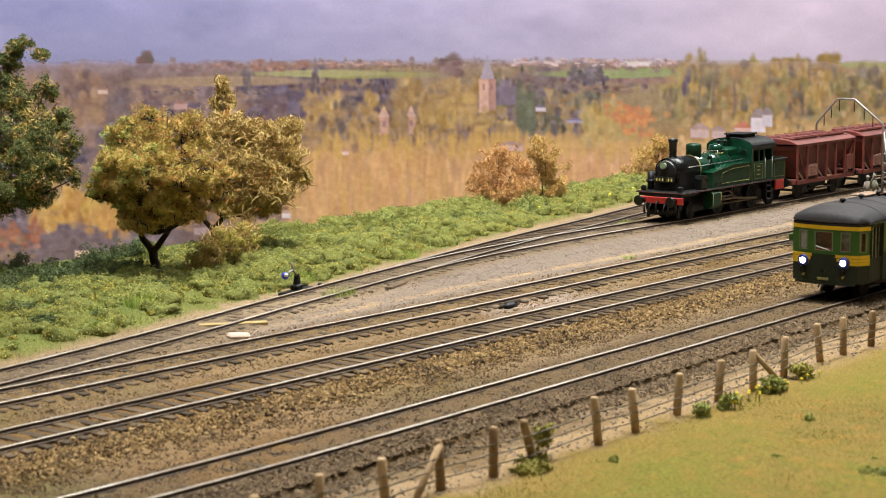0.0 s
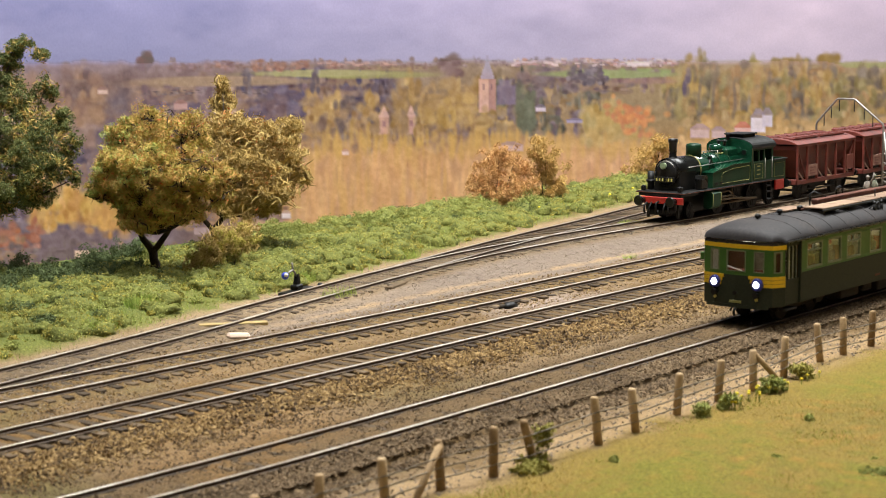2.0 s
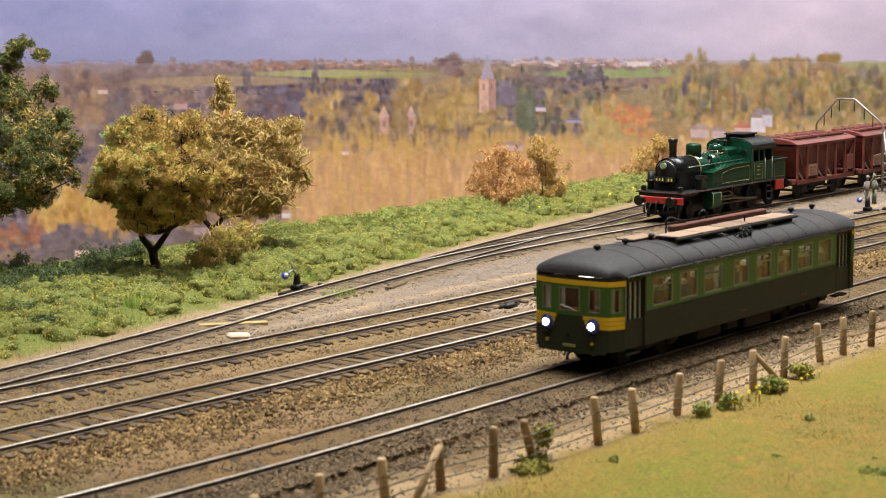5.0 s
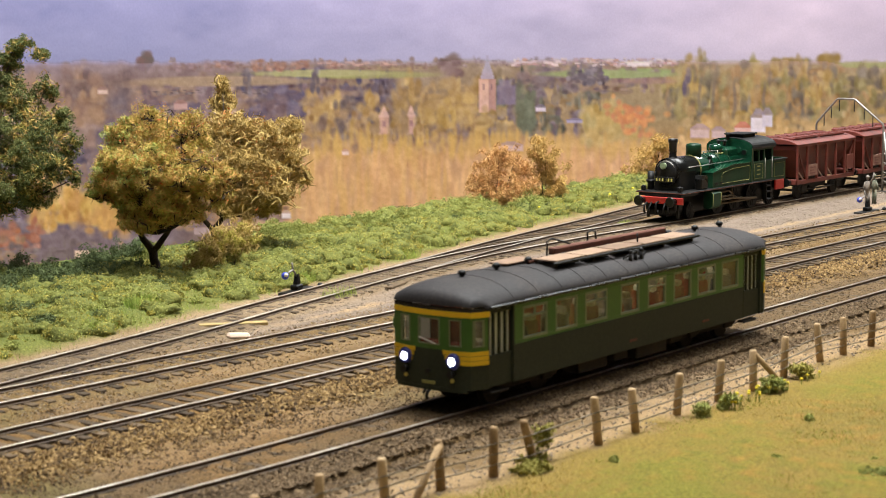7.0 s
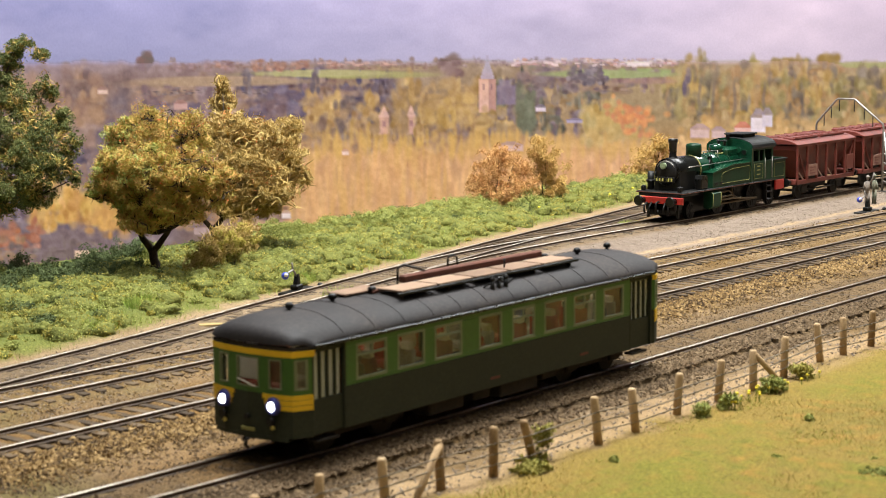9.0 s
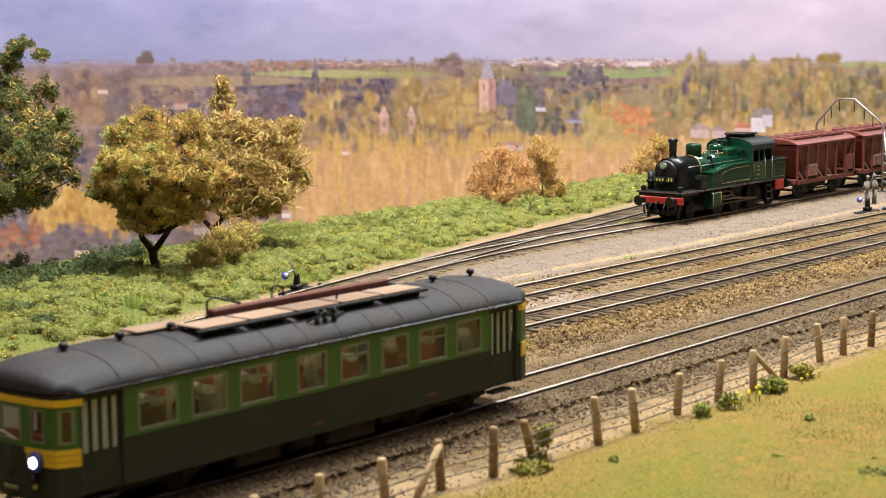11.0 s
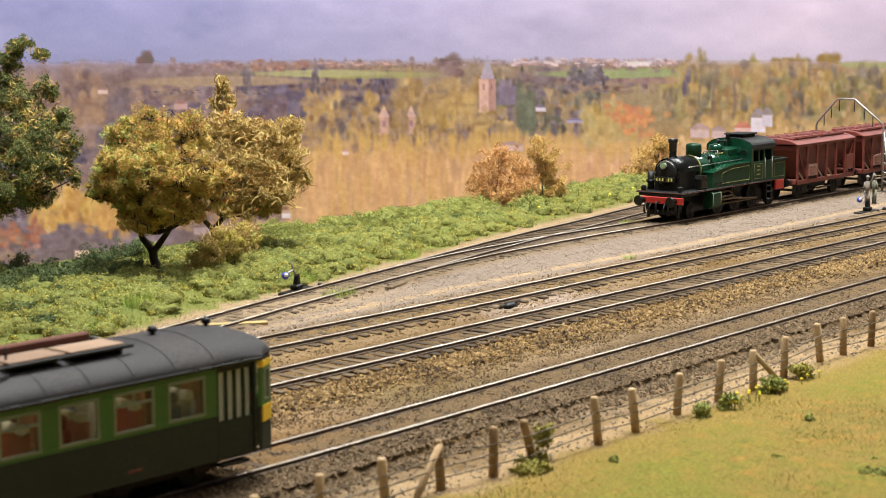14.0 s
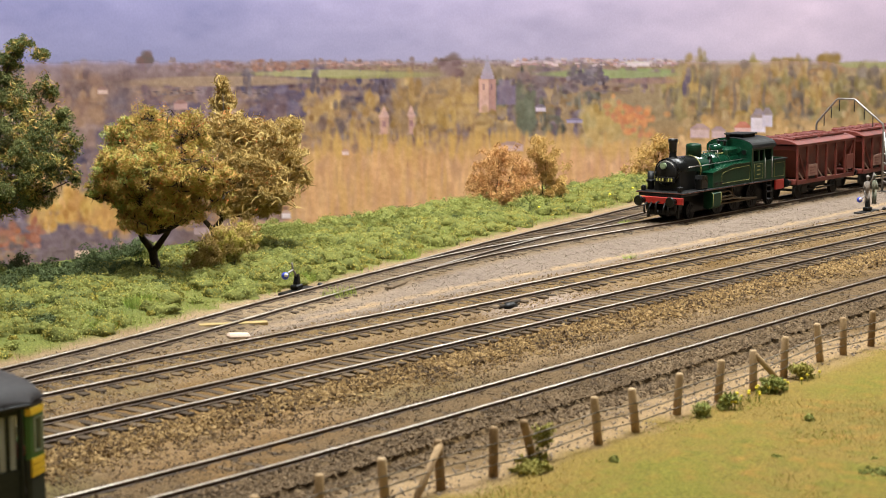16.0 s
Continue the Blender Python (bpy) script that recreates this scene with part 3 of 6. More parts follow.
    bar(863, 865, 98, 110, (160, 140, 150), 0.7, 2)
    tree(862, 222, 20, 30, (170, 140, 84), 0.8, 20)
    for _ in range(120):
        u = r.uniform(900, 1190)
        bar(u, u + r.uniform(4, 11), (v := r.uniform(101, 114)), v + r.uniform(2, 5), [(230, 208, 196), (198, 146, 124), (216, 190, 180), (170, 132, 128)][r.integers(4)], 0.6, 2)
    for _ in range(30):
        u = r.uniform(560, 700)
        bar(u, u + 8, (v := r.uniform(108, 114)), v + 3, (206, 160, 140), 0.5, 2)
    bar(1110, 1150, 108, 116, (232, 222, 212), 0.8, 3)
    # the far ridge sinks into the haze
    haze = (np.clip(1 - (VV - ridge) / 34, 0, 1) * land * (0.14 + 0.24 * ramp(UU, 420, 150)))[..., None]
    img = img + (lerp((162, 156, 190), (206, 188, 210), t) - img) * haze
    # the print's own softness and unevenness
    grey = img.mean(-1, keepdims=True)
    warm = (ramp(VV, 215, 290) * ramp(UU, 470, 560))[..., None]
    img = img + warm * np.array([14, 9, 14]) + (ramp(UU, 780, 1000) * land)[..., None] * np.array([6, 4, 10])
    img = np.where(land[..., None], img * 0.9 + grey * 0.04 + np.array([17, 10, 13]), img)
    img += ((smooth_noise(7, 7) - 0.5) * 10 + (smooth_noise(3, 3) - 0.5) * 6)[..., None] * np.where(land, 1.0, 0.12)[..., None]
    soft = img.copy()
    for axis in (0, 1):
        soft = sum(np.roll(soft, k, axis) for k in range(-3, 4)) / 7
    img = img + (img - soft) * (0.4 * ramp(VV - ridge, 2, 12))[..., None]
    pts = canvas_point(UU, VV).reshape(-1, 3)
    c = np.clip(img, 0, 255).reshape(-1, 3) / 255
    lin = np.where(c > 0.04, ((c + 0.055) / 1.055) ** 2.4, c / 12.92)
    return pts, lin, W, H


def grid_mesh(name, pts, lin, W, H, material):
    me = bpy.data.meshes.new(name)
    k = np.arange(W * H).reshape(H, W)
    faces = np.stack([k[:-1, :-1], k[1:, :-1], k[1:, 1:], k[:-1, 1:]], -1).reshape(-1, 4)
    me.vertices.add(W * H)
    me.vertices.foreach_set("co", (pts * CM).ravel())
    me.loops.add(faces.size)
    me.loops.foreach_set("vertex_index", faces.ravel().astype(np.int32))
    me.polygons.add(len(faces))
    me.polygons.foreach_set("loop_start", np.arange(0, faces.size, 4, dtype=np.int32))
    me.update(calc_edges=True)
    me.polygons.foreach_set("use_smooth", np.ones(len(faces), bool))
    at = me.color_attributes.new("pigment", "FLOAT_COLOR", "POINT")
    at.data.foreach_set("color", np.concatenate([lin, np.ones((len(lin), 1))], 1).ravel())
    me.materials.append(material)
    return me


PRINT_GAIN = 0.82
pts, lin, W, H = paint_canvas()
backdrop = new("backdrop", grid_mesh("backdrop", pts, lin * PRINT_GAIN, W, H, PRINT))
tagged(backdrop, "printed canvas of an autumn valley with village and lilac sky", "backdrop", kind="structure")

# ---- the ground ----
def hills(x, y, f, seed):
    return noise.noise(Vector((x * f + seed, y * f - seed, seed * 0.37)))


VERGE = spline([15, 36, 45, 54, 62, 72, 80, 90, 100, 112, 150], [14.6, 16.4, 17.7, 19.4, 20.8, 22.9, 24.3, 25.9, 27.5, 29.2, 32])
CREST = 33.5


def ground_height(x, y):
    """The lie of the land in cm; the rails' tops are at 0."""
    z = np.full_like(x, -0.215)
    for line, top in ((LINE_A, -0.145), (LINE_B, -0.19), (LINE_C, -0.17), (LINE_D, -0.165)):
        d = np.abs(y - line(x))
        z = np.maximum(z, top - np.clip(d - 1.2, 0, 9) * 0.12)
    for line, deep in ((LINE_B, 0.06), (LINE_C, 0.03)):
        d = line(x) - y
        z = z - deep * np.clip((d - 0.95) / 0.2, 0, 1) * np.clip((2.1 - d) / 0.5, 0, 1)
    z = np.where(y < -2.2, -0.40 + 0.40 * np.clip((-2.6 - y) / 3.2, 0, 1) ** 1.2, z)
    z = np.where(y < -6.3, 0.0 + 0.03 * np.clip(-6.3 - y, 0, 12), z)
    v = VERGE(x)
    z = np.where(y > v, -0.28 + 0.34 * np.clip((y - v) / 3.0, 0, 1), z)
    drop = np.clip((y - CREST) / 6.0, 0, 1)
    return z - 16 * drop * drop * (3 - 2 * drop)


def ground():
    xs = np.concatenate([np.arange(-40, 24, 2.0), np.arange(24, 112, 0.28), np.arange(112, 190, 1.5)])
    ys = np.concatenate([np.arange(-46, -16, 1.5), np.arange(-16, 36, 0.28), np.arange(36, 52, 1.0)])
    X, Y = np.meshgrid(xs, ys)
    W, H = len(xs), len(ys)
    Z = ground_height(X, Y)
    g = np.random.default_rng(3)
    n1 = np.array([hills(x, y, 0.22, 3.1) for x, y in zip(X.ravel(), Y.ravel())]).reshape(X.shape)
    n2 = np.array([hills(x, y, 0.9, 8.3) for x, y in zip(X.ravel(), Y.ravel())]).reshape(X.shape)
    n3 = np.array([hills(x, y, 2.3, 5.7) for x, y in zip(X.ravel(), Y.ravel())]).reshape(X.shape)
    Z += n2 * 0.035 + g.normal(0, 0.022, X.shape) * ((Y < 19) & (Y > -4))
    Z += np.where(Y < -6.5, n1 * 0.12, 0)

    def lin(r_, g_, b_):
        return np.array(rgb(r_, g_, b_)[:3])
    C = np.empty(X.shape + (3,))
    C[:] = lin(112, 91, 64)
    C += (n1 * 0.06 + n2 * 0.05)[..., None] * np.array([1, 0.8, 0.6])

    def lay(mask, col):
        C[:] = C + (col - C) * np.clip(mask, 0, 1)[..., None]
    dA, dB, dC, dD = (np.abs(Y - f(X)) for f in (LINE_A, LINE_B, LINE_C, LINE_D))
    lay((2.4 - dA) / 0.8 + n2, lin(96, 77, 53))
    lay((2.2 - dB) / 0.8 + n2, lin(98, 77, 49))
    lay(np.where(Y < LINE_B(X) - 1, np.clip((3.6 - dB) / 0.9 + n2 * 1.5, 0, 1), 0) * 0.9, lin(114, 87, 50))
    lay(np.clip((52 - X) / 14, 0, 1) * (np.abs(Y - 5.5) < 6) * np.clip(n1 * 2.2 + n2, 0, 1) * 0.32, lin(130, 94, 46))
    lay(np.clip((50 - X) / 14, 0, 1) * (np.abs(Y - 8) < 7) * np.clip(-n1 * 2.4 + n2 * 0.8, 0, 1) * 0.5, lin(96, 90, 52))
    lay((1.6 - dC) / 0.6 + n2, lin(108, 86, 54))
    lay((1.8 - dD) / 0.6 + n2, lin(104, 87, 66))
    between = np.clip((Y - LINE_C(X) - 1.6) / 0.8, 0, 1) * np.clip((LINE_D(X) - 1.4 - Y) / 0.8, 0, 1)
    lay(between * 0.85, lin(122, 108, 97))
    lay(between * np.clip(n3 * 1.6 + n2, 0, 1) * 0.6, lin(98, 84, 72))
    sand = spline([36, 49, 67, 75, 90, 102, 140], [13.4, 14.3, 14.5, 14.1, 13.8, 13.9, 14.0])
    lay((0.42 - np.abs(Y - sand(X)) + n2 * 0.3) / 0.4 * np.clip((X - 44) / 8, 0, 1) * 0.75, lin(158, 132, 98))
    patch = 1.2 - np.sqrt(((X - 60.5) / 5) ** 2 + ((Y - 9.3) / 1.0) ** 2) + n2 * 0.6
    lay(np.clip(patch, 0, 1) * 0.7, lin(146, 130, 120))
    lay(np.where(Y > 20, 0, 1) * np.clip((Y - 14.8) / 1, 0, 1) * np.clip((62 - X) / 8, 0, 1) * np.clip((X - 46) / 6, 0, 1) * 0.5, lin(150, 128, 100))
    # sandy strip along the fence, then the meadow
    lay(np.clip((-3.9 - Y + n2 * 0.9) / 0.8, 0, 1) * 0.8, lin(150, 124, 90))
    lay(np.clip((-6.0 - Y + n2 * 0.8) / 0.7, 0, 1), lin(122, 101, 48))
    lay(np.clip((-6.6 - Y) / 2, 0, 1) * np.clip(0.4 + n1 * 1.5 + n2 * 0.7 + n3 * 0.6, 0, 1) * 0.85, lin(104, 101, 36))
    lay(np.clip((-6.6 - Y) / 2, 0, 1) * np.clip(n2 * 1.4 - n3 * 1.2 - 0.1, 0, 1) * 0.6, lin(140, 103, 48))
    lay(np.clip((-7.0 - Y) / 2, 0, 1) * np.clip(-n1 * 1.2 + n3 * 1.4 - 0.25, 0, 1) * 0.5, lin(84, 84, 34))
    v = VERGE(X)
    lay(np.clip((Y - v + 1.0 + n2 * 0.6) / 0.5, 0, 1) * np.clip((v + 0.6 - Y) / 0.6, 0, 1) * 0.6, lin(146, 124, 94))
    lay(np.clip((Y - v - 0.2 + n2 * 0.9) / 0.7, 0, 1), lin(100, 101, 48))
    lay(np.clip((Y - v - 0.8) / 2, 0, 1) * np.clip(0.5 + n1 * 1.7, 0, 1) * 0.7, lin(80, 90, 42))
    P = np.stack([X, Y, Z], -1).reshape(-1, 3)
    ob = new("ground", grid_mesh("ground", P, np.clip(C.reshape(-1, 3), 0.01, 1), W, H, GROUND))
    return tagged(ob, "scattered earth, sand and short meadow of a model landscape", "ground", kind="structure")


ground()

# ---- tracks ----
def track_points(line, x0, x1, step=1.0):
    xs = np.arange(x0, x1 + step * 0.5, step)
    ys = line(xs)
    d = np.gradient(ys, xs)
    k = np.sqrt(1 + d * d)
    return xs, ys, np.stack([-d / k, 1 / k], -1), np.degrees(np.arctan(d))


RAIL_HALF = 0.86
HEAD = [(-0.05, -0.04), (-0.05, -0.014), (-0.03, 0.0), (0.03, 0.0), (0.05, -0.014), (0.05, -0.04)]
WEB = [(-0.1, -0.17), (-0.1, -0.135), (-0.03, -0.11), (-0.03, -0.06), (-0.048, -0.039), (0.048, -0.039), (0.03, -0.06), (0.03, -0.11), (0.1, -0.135), (0.1, -0.17)]


def swept(profile, xs, ys, nrm, offset):
    s = Shape()
    n = len(profile)
    vs, fs = [], []
    for x, y, q in zip(xs, ys, nrm):
        for o, z in profile:
            vs.append((x + q[0] * (offset + o), y + q[1] * (offset + o), z))
    for i in range(len(xs) - 1):
        for j in range(n):
            k = (j + 1) % n
            fs.append((i * n + j, i * n + k, (i + 1) * n + k, (i + 1) * n + j))
    return s.add(vs, fs)


SLEEPER_MESH = None


def track(line, x0, x1, label, sleeper_from, pieces=True, offsets=(RAIL_HALF, -RAIL_HALF)):
    global SLEEPER_MESH
    t = thing("railway_track", (0, 0, 0), label, "railway track", "tracks of the yard")
    xs, ys, nrm, _ = track_points(line, x0, x1)
    for o in offsets:
        rail = part("rail", swept(WEB, xs, ys, nrm, o), RAIL_SIDE, t)
        part("rail_head", swept(HEAD, xs, ys, nrm, o), RAIL_TOP, rail, "polished running surface")
    if SLEEPER_MESH is None:
        SLEEPER_MESH = Shape().box(-0.15, 0.15, -1.42, 1.42, -0.33, -0.155, 0.02).box(-0.1, 0.1, 0.72, 1.0, -0.165, -0.125, 0.02).box(-0.1, 0.1, -1.0, -0.72, -0.165, -0.125, 0.02).mesh("sleeper")
        SLEEPER_MESH.materials.append(SLEEPER)
    sx, sy, _, sa = track_points(line, sleeper_from, min(x1, sleeper_from + 140 * 0.65), 0.65)
    for x, y, a in zip(sx, sy, sa):
        ob = new("sleeper", SLEEPER_MESH)
        ob.parent = t
        ob.matrix_basis = pose(x * CM, y * CM, 0, 0, 0, a + rng.uniform(-1.5, 1.5))
    return t


track(LINE_A, -16, 130, "dark weathered model railway track with bright rail tops", 24)
track(LINE_B, 14, 140, "model railway track on ochre ballast", 28)
track(LINE_C, 14, 140, "model railway track half sunk in brown earth", 30)
track(LINE_D, 12, 140, "rusty siding track curving past the verge", 32)
track(LINE_E, 64, 130, "rusty branch track leaving the siding at points", 72)


# ---- loose stones ----
def stone_cloud(name, n, place, size, material, label):
    """Small angular stones scattered where place() gives x and y."""
    x, y = place(n)
    n = len(x)
    z = ground_height(x, y)
    c = np.stack([x, y, z + size * 0.4], -1)
    d = np.array([(1, 0, 0), (-1, 0, 0), (0, 1, 0), (0, -1, 0), (0, 0, 1), (0, 0, -1)], float)
    r = rng.uniform(0.45, 1.15, (n, 6, 1)) * size
    a = rng.uniform(0, 6.28, n)
    ca, sa = np.cos(a)[:, None], np.sin(a)[:, None]
    dx, dy = d[None, :, 0] * ca - d[None, :, 1] * sa, d[None, :, 0] * sa + d[None, :, 1] * ca
    dd = np.stack([dx, dy, np.repeat(d[None, :, 2] * 0.7, n, 0)], -1) + rng.normal(0, 0.22, (n, 6, 3))
    v = c[:, None] + dd * r
    tri = np.array([(0, 2, 4), (2, 1, 4), (1, 3, 4), (3, 0, 4), (2, 0, 5), (1, 2, 5), (3, 1, 5), (0, 3, 5)])
    faces = (np.arange(n)[:, None, None] * 6 + tri[None]).reshape(-1, 3)
    me = bpy.data.meshes.new(name)
    me.from_pydata((v.reshape(-1, 3) * CM).tolist(), [], faces.tolist())
    me.materials.append(material)
    return tagged(new(name, me), label, "stones", kind="stuff")


def along(line, x0, x1, near, far, bias=1.0):
    def place(n):
        x = x0 + (x1 - x0) * rng.uniform(0, 1, n) ** bias
        return x, line(x) + rng.uniform(near, far, n)
    return place


def banked(line, x0, x1, at, spread, bias=1.0):
    """Stones heaped along a line, thinning out to both sides."""
    def place(n):
        x = x0 + (x1 - x0) * rng.uniform(0, 1, n) ** bias
        y = line(x) + at + rng.normal(0, spread, n)
        k = np.abs(y - line(x)) > 1.0
        return x[k], y[k]
    return place


stone_cloud("ballast", 17000, banked(LINE_B, 28, 108, -2.3, 0.62, 1.1), 0.1, STONES, "coarse ochre ballast stones beside the track")
stone_cloud("ballast", 16000, along(LINE_B, 28, 108, -4.6, -1.55, 1.2), 0.045, STONES, "fine ochre ballast beside the track")
stone_cloud("ballast", 7000, along(LINE_B, 28, 105, -0.8, 2.6, 1.3), 0.035, STONES, "ochre ballast stones between the rails")
stone_cloud("ballast", 20000, banked(LINE_A, 24, 92, -2.0, 0.6, 1.1), 0.074, STONES_DARK, "grey brown ballast stones beside the near track")
stone_cloud("ballast", 14000, along(LINE_A, 24, 92, -0.78, 3.6, 1.2), 0.042, STONES_DARK, "grey brown ballast between the rails")
stone_cloud("ballast", 10000, along(LINE_C, 30, 112, -2.4, 2.4, 1.1), 0.045, STONES, "fine brown ballast round the sunken track")
stone_cloud("ballast", 22000, along(LINE_D, 34, 118, -5.5, 1.9, 1.0), 0.032, GRIT, "fine grey ash and grit beside the siding")
stone_cloud("path_grit", 1600, along(LINE_A, 26, 72, -6.3, -3.6, 1.1), 0.05, GRIT, "loose grit on the sandy path by the fence")


# ---- the railcar ----
RAILCAR_AT = spline([0, 2, 4, 7, 9, 11.5, 13, 16], [66.2, 59.15, 51.87, 41.0, 33.55, 24.25, 18.85, 8.3])
CAR_LENGTH = 17.95


def end_x(y):
    """How far the bowed and chamfered cab front lies behind its foremost point."""
    return float(np.interp(abs(y), [0, 0.9, 1.42, 1.65, 1.72], [0, 0.07, 0.2, 0.72, 0.75]))


def end_patch(shape, y0, y1, z0, z1, out=0.0, thick=0.08, rear=False, n=8):
    """A curved panel of the cab front between two places across it and two heights."""
    ys = sorted(set([y0 + (y1 - y0) * i / n for i in range(n + 1)] + [b for b in (-1.42, -0.9, 0.9, 1.42) if y0 < b < y1]))
    vs, fs = [], []
    for y in ys:
        x = end_x(y) - out
        x2 = x + thick
        if rear:
            x, x2 = CAR_LENGTH - x, CAR_LENGTH - x2
        k = 1 + out / 1.7 if abs(y) > 1.42 else 1
        vs += [(x, y * k, z0), (x, y * k, z1), (x2, y * 0.97, z1), (x2, y * 0.97, z0)]
    for i in range(len(ys) - 1):
        for j in range(4):
            k = (j + 1) % 4
            fs.append((4 * i + j, 4 * i + k, 4 * i + 4 + k, 4 * i + 4 + j))
    fs += [(0, 1, 2, 3), tuple(4 * (len(ys) - 1) + j for j in (3, 2, 1, 0))]
    return shape.add(vs, fs)


WINDOWS = [(2.44, 3.66), (4.14, 5.27), (5.75, 6.95), (7.78, 8.84), (9.40, 10.49), (11.02, 12.12), (12.58, 13.75), (14.22, 15.34)]
WZ0, WZ1, GUTTER, SILL = 1.95, 2.88, 3.07, 1.84


def wheelset(parent, x, r, half=0.78, material=None, spokes=0):
    """Two wheels on an axle, as one part under its bogie or frame."""
    s = Shape().tube([(x, -half, r), (x, half, r)], 0.08, 8)
    for y in (-half, half):
        e = 0.06 if y > 0 else -0.06
        s.tube([(x, y - e, r), (x, y + e, r)], r, 20, False)
        s.tube([(x, y - e * 2.0, r), (x, y - e, r)], r * 1.1, 20, False)
        s.tube([(x, y + e, r), (x, y + e * 1.7, r)], [r * 0.3, r * 0.2], 10)
        for k in range(spokes):
            a = 2 * math.pi * k / spokes
            s.tube([(x, y + e * 1.1, r), (x + math.cos(a) * r * 0.85, y + e * 1.1, r + math.sin(a) * r * 0.85)], 0.03, 4)
    return part("wheelset", s, material or UNDER, parent)


def build_railcar():
    car = thing("railcar", (40, 0, 0), "two-tone green model railcar with yellow stripe, lit headlamps and grey roof", "railcar")
    for sy in (-1, 1):
        y0, y1 = (-1.65, -1.55) if sy < 0 else (1.55, 1.65)
        side = Shape().box(2.0, 15.75, y0, y1, 0.72, SILL, 0.02)
        part("lower_side", side, GREEN_DARK, car, "very dark green lower side panel")
        up = Shape().box(2.0, 15.75, y0, y1, SILL, WZ0, 0.01).box(2.0, 15.75, y0, y1, WZ1, GUTTER, 0.01)
        edges = [2.0] + [e for w in WINDOWS for e in w] + [15.75]
        for a, b in zip(edges[0::2], edges[1::2]):
            up.box(a, b, y0, y1, WZ0, WZ1, 0.01)
        band = part("window_band", up, GREEN_MID, car, "mid green window band")
        for i, (a, b) in enumerate(WINDOWS):
            f = Shape()
            o = 0.012 * sy
            ya, yb = sorted((sy * 1.60, sy * 1.662))
            for box in ((a - 0.03, a + 0.05, WZ0 - 0.03, WZ1 + 0.03), (b - 0.05, b + 0.03, WZ0 - 0.03, WZ1 + 0.03), (a, b, WZ0 - 0.03, WZ0 + 0.05), (a, b, WZ1 - 0.05, WZ1 + 0.03)):
                f.box(box[0], box[1], ya, yb, box[2], box[3], 0.012)
            if i % 2 == 0:
                f.box(a, b, ya, yb, 2.56, 2.62, 0.012)
                f.box((a + b) / 2 - 0.025, (a + b) / 2 + 0.025, ya, yb, 2.6, WZ1, 0.01)
            w = part("window", f, GREEN_FRAME, car)
            pane = part("pane", Shape().box(a, b, sy * 1.6 - 0.01, sy * 1.6 + 0.01, WZ0, WZ1, 0.004), GLASS, w, "thin clear window film")
            pane.visible_shadow = False
        # recessed folding doors at both ends of the side
        for x0 in (0.72, 15.75):
            d = Shape()
            ya, yb = sorted((sy * 1.5, sy * 1.58))
            d.box(x0, x0 + 1.28, ya, yb, 0.72, 1.66, 0.02).box(x0, x0 + 1.28, ya, yb, 2.88, GUTTER, 0.02)
            d.box(x0 - 0.02, x0 + 0.05, min(sy * 1.5, sy * 1.66), max(sy * 1.5, sy * 1.66), 0.72, GUTTER, 0.02)
            d.box(x0 + 1.22, x0 + 1.3, min(sy * 1.5, sy * 1.66), max(sy * 1.5, sy * 1.66), 0.72, GUTTER, 0.02)
            door = part("folding_door", d, GREEN_DARK, car, "dark folding door with four narrow panes")
            for k in range(1, 4):
                part("mullion", Shape().box(x0 + 0.04 + k * 0.29, x0 + 0.13 + k * 0.29, ya, yb, 1.66, 2.88, 0.02), GREEN_DARK, door)
            p = part("pane", Shape().box(x0 + 0.1, x0 + 1.2, sy * 1.53 - 0.01, sy * 1.53 + 0.01, 1.66, 2.88, 0.004), GLASS, door)
            p.visible_shadow = False
            # added pale panel: its colour imitates the light seen through the door panes
            part("pane_light_panel", Shape().box(x0 + 0.08, x0 + 1.2, min(sy * 1.45, sy * 1.5), max(sy * 1.45, sy * 1.5), 1.6, 2.9, 0.01), PANE_LIGHT, door, "added pale panel imitating the light seen in the door panes")
            part("step", Shape().box(x0 + 0.2, x0 + 1.1, min(sy * 1.3, sy * 1.6), max(sy * 1.3, sy * 1.6), 0.5, 0.58, 0.02), UNDER, car)
    for rear in (False, True):
        part("lower_front", end_patch(end_patch(Shape(), -1.65, 1.65, 0.72, SILL, 0, 0.1, rear, 14), -1.3, 1.3, 0.62, 0.73, 0.01, 0.1, rear), GREEN_DARK, car, "very dark green cab front panel")
        s = Shape()
        end_patch(s, -1.65, 1.65, SILL, 1.97, 0.0, 0.1, rear, 14)
        end_patch(s, -1.65, 1.65, 2.76, 2.83, 0.0, 0.1, rear, 14)
        for a, b in ((-1.65, -1.6), (-1.44, -1.12), (-0.72, -0.4), (0.4, 0.72), (1.12, 1.44), (1.6, 1.65)):
            end_patch(s, a, b, 1.97, 2.76, 0.0, 0.1, rear, 3)
        cab = part("cab_front", s, GREEN_MID, car, "bright green cab front round the windows")
        for a, b in ((-1.6, -1.44), (-1.12, -0.72), (-0.4, 0.4), (0.72, 1.12), (1.44, 1.6)):
            w = Shape()
            end_patch(w, a, a + 0.035, 1.97, 2.76, 0.015, 0.06, rear, 1)
            end_patch(w, b - 0.035, b, 1.97, 2.76, 0.015, 0.06, rear, 1)
            end_patch(w, a, b, 1.97, 2.0, 0.015, 0.06, rear, 3)
            end_patch(w, a, b, 2.72, 2.76, 0.015, 0.06, rear, 3)
            win = part("cab_window", w, GREEN_FRAME, car)
            g = part("pane", end_patch(Shape(), a, b, 1.97, 2.76, -0.03, 0.02, rear, 3), GLASS, win)
            g.visible_shadow = False
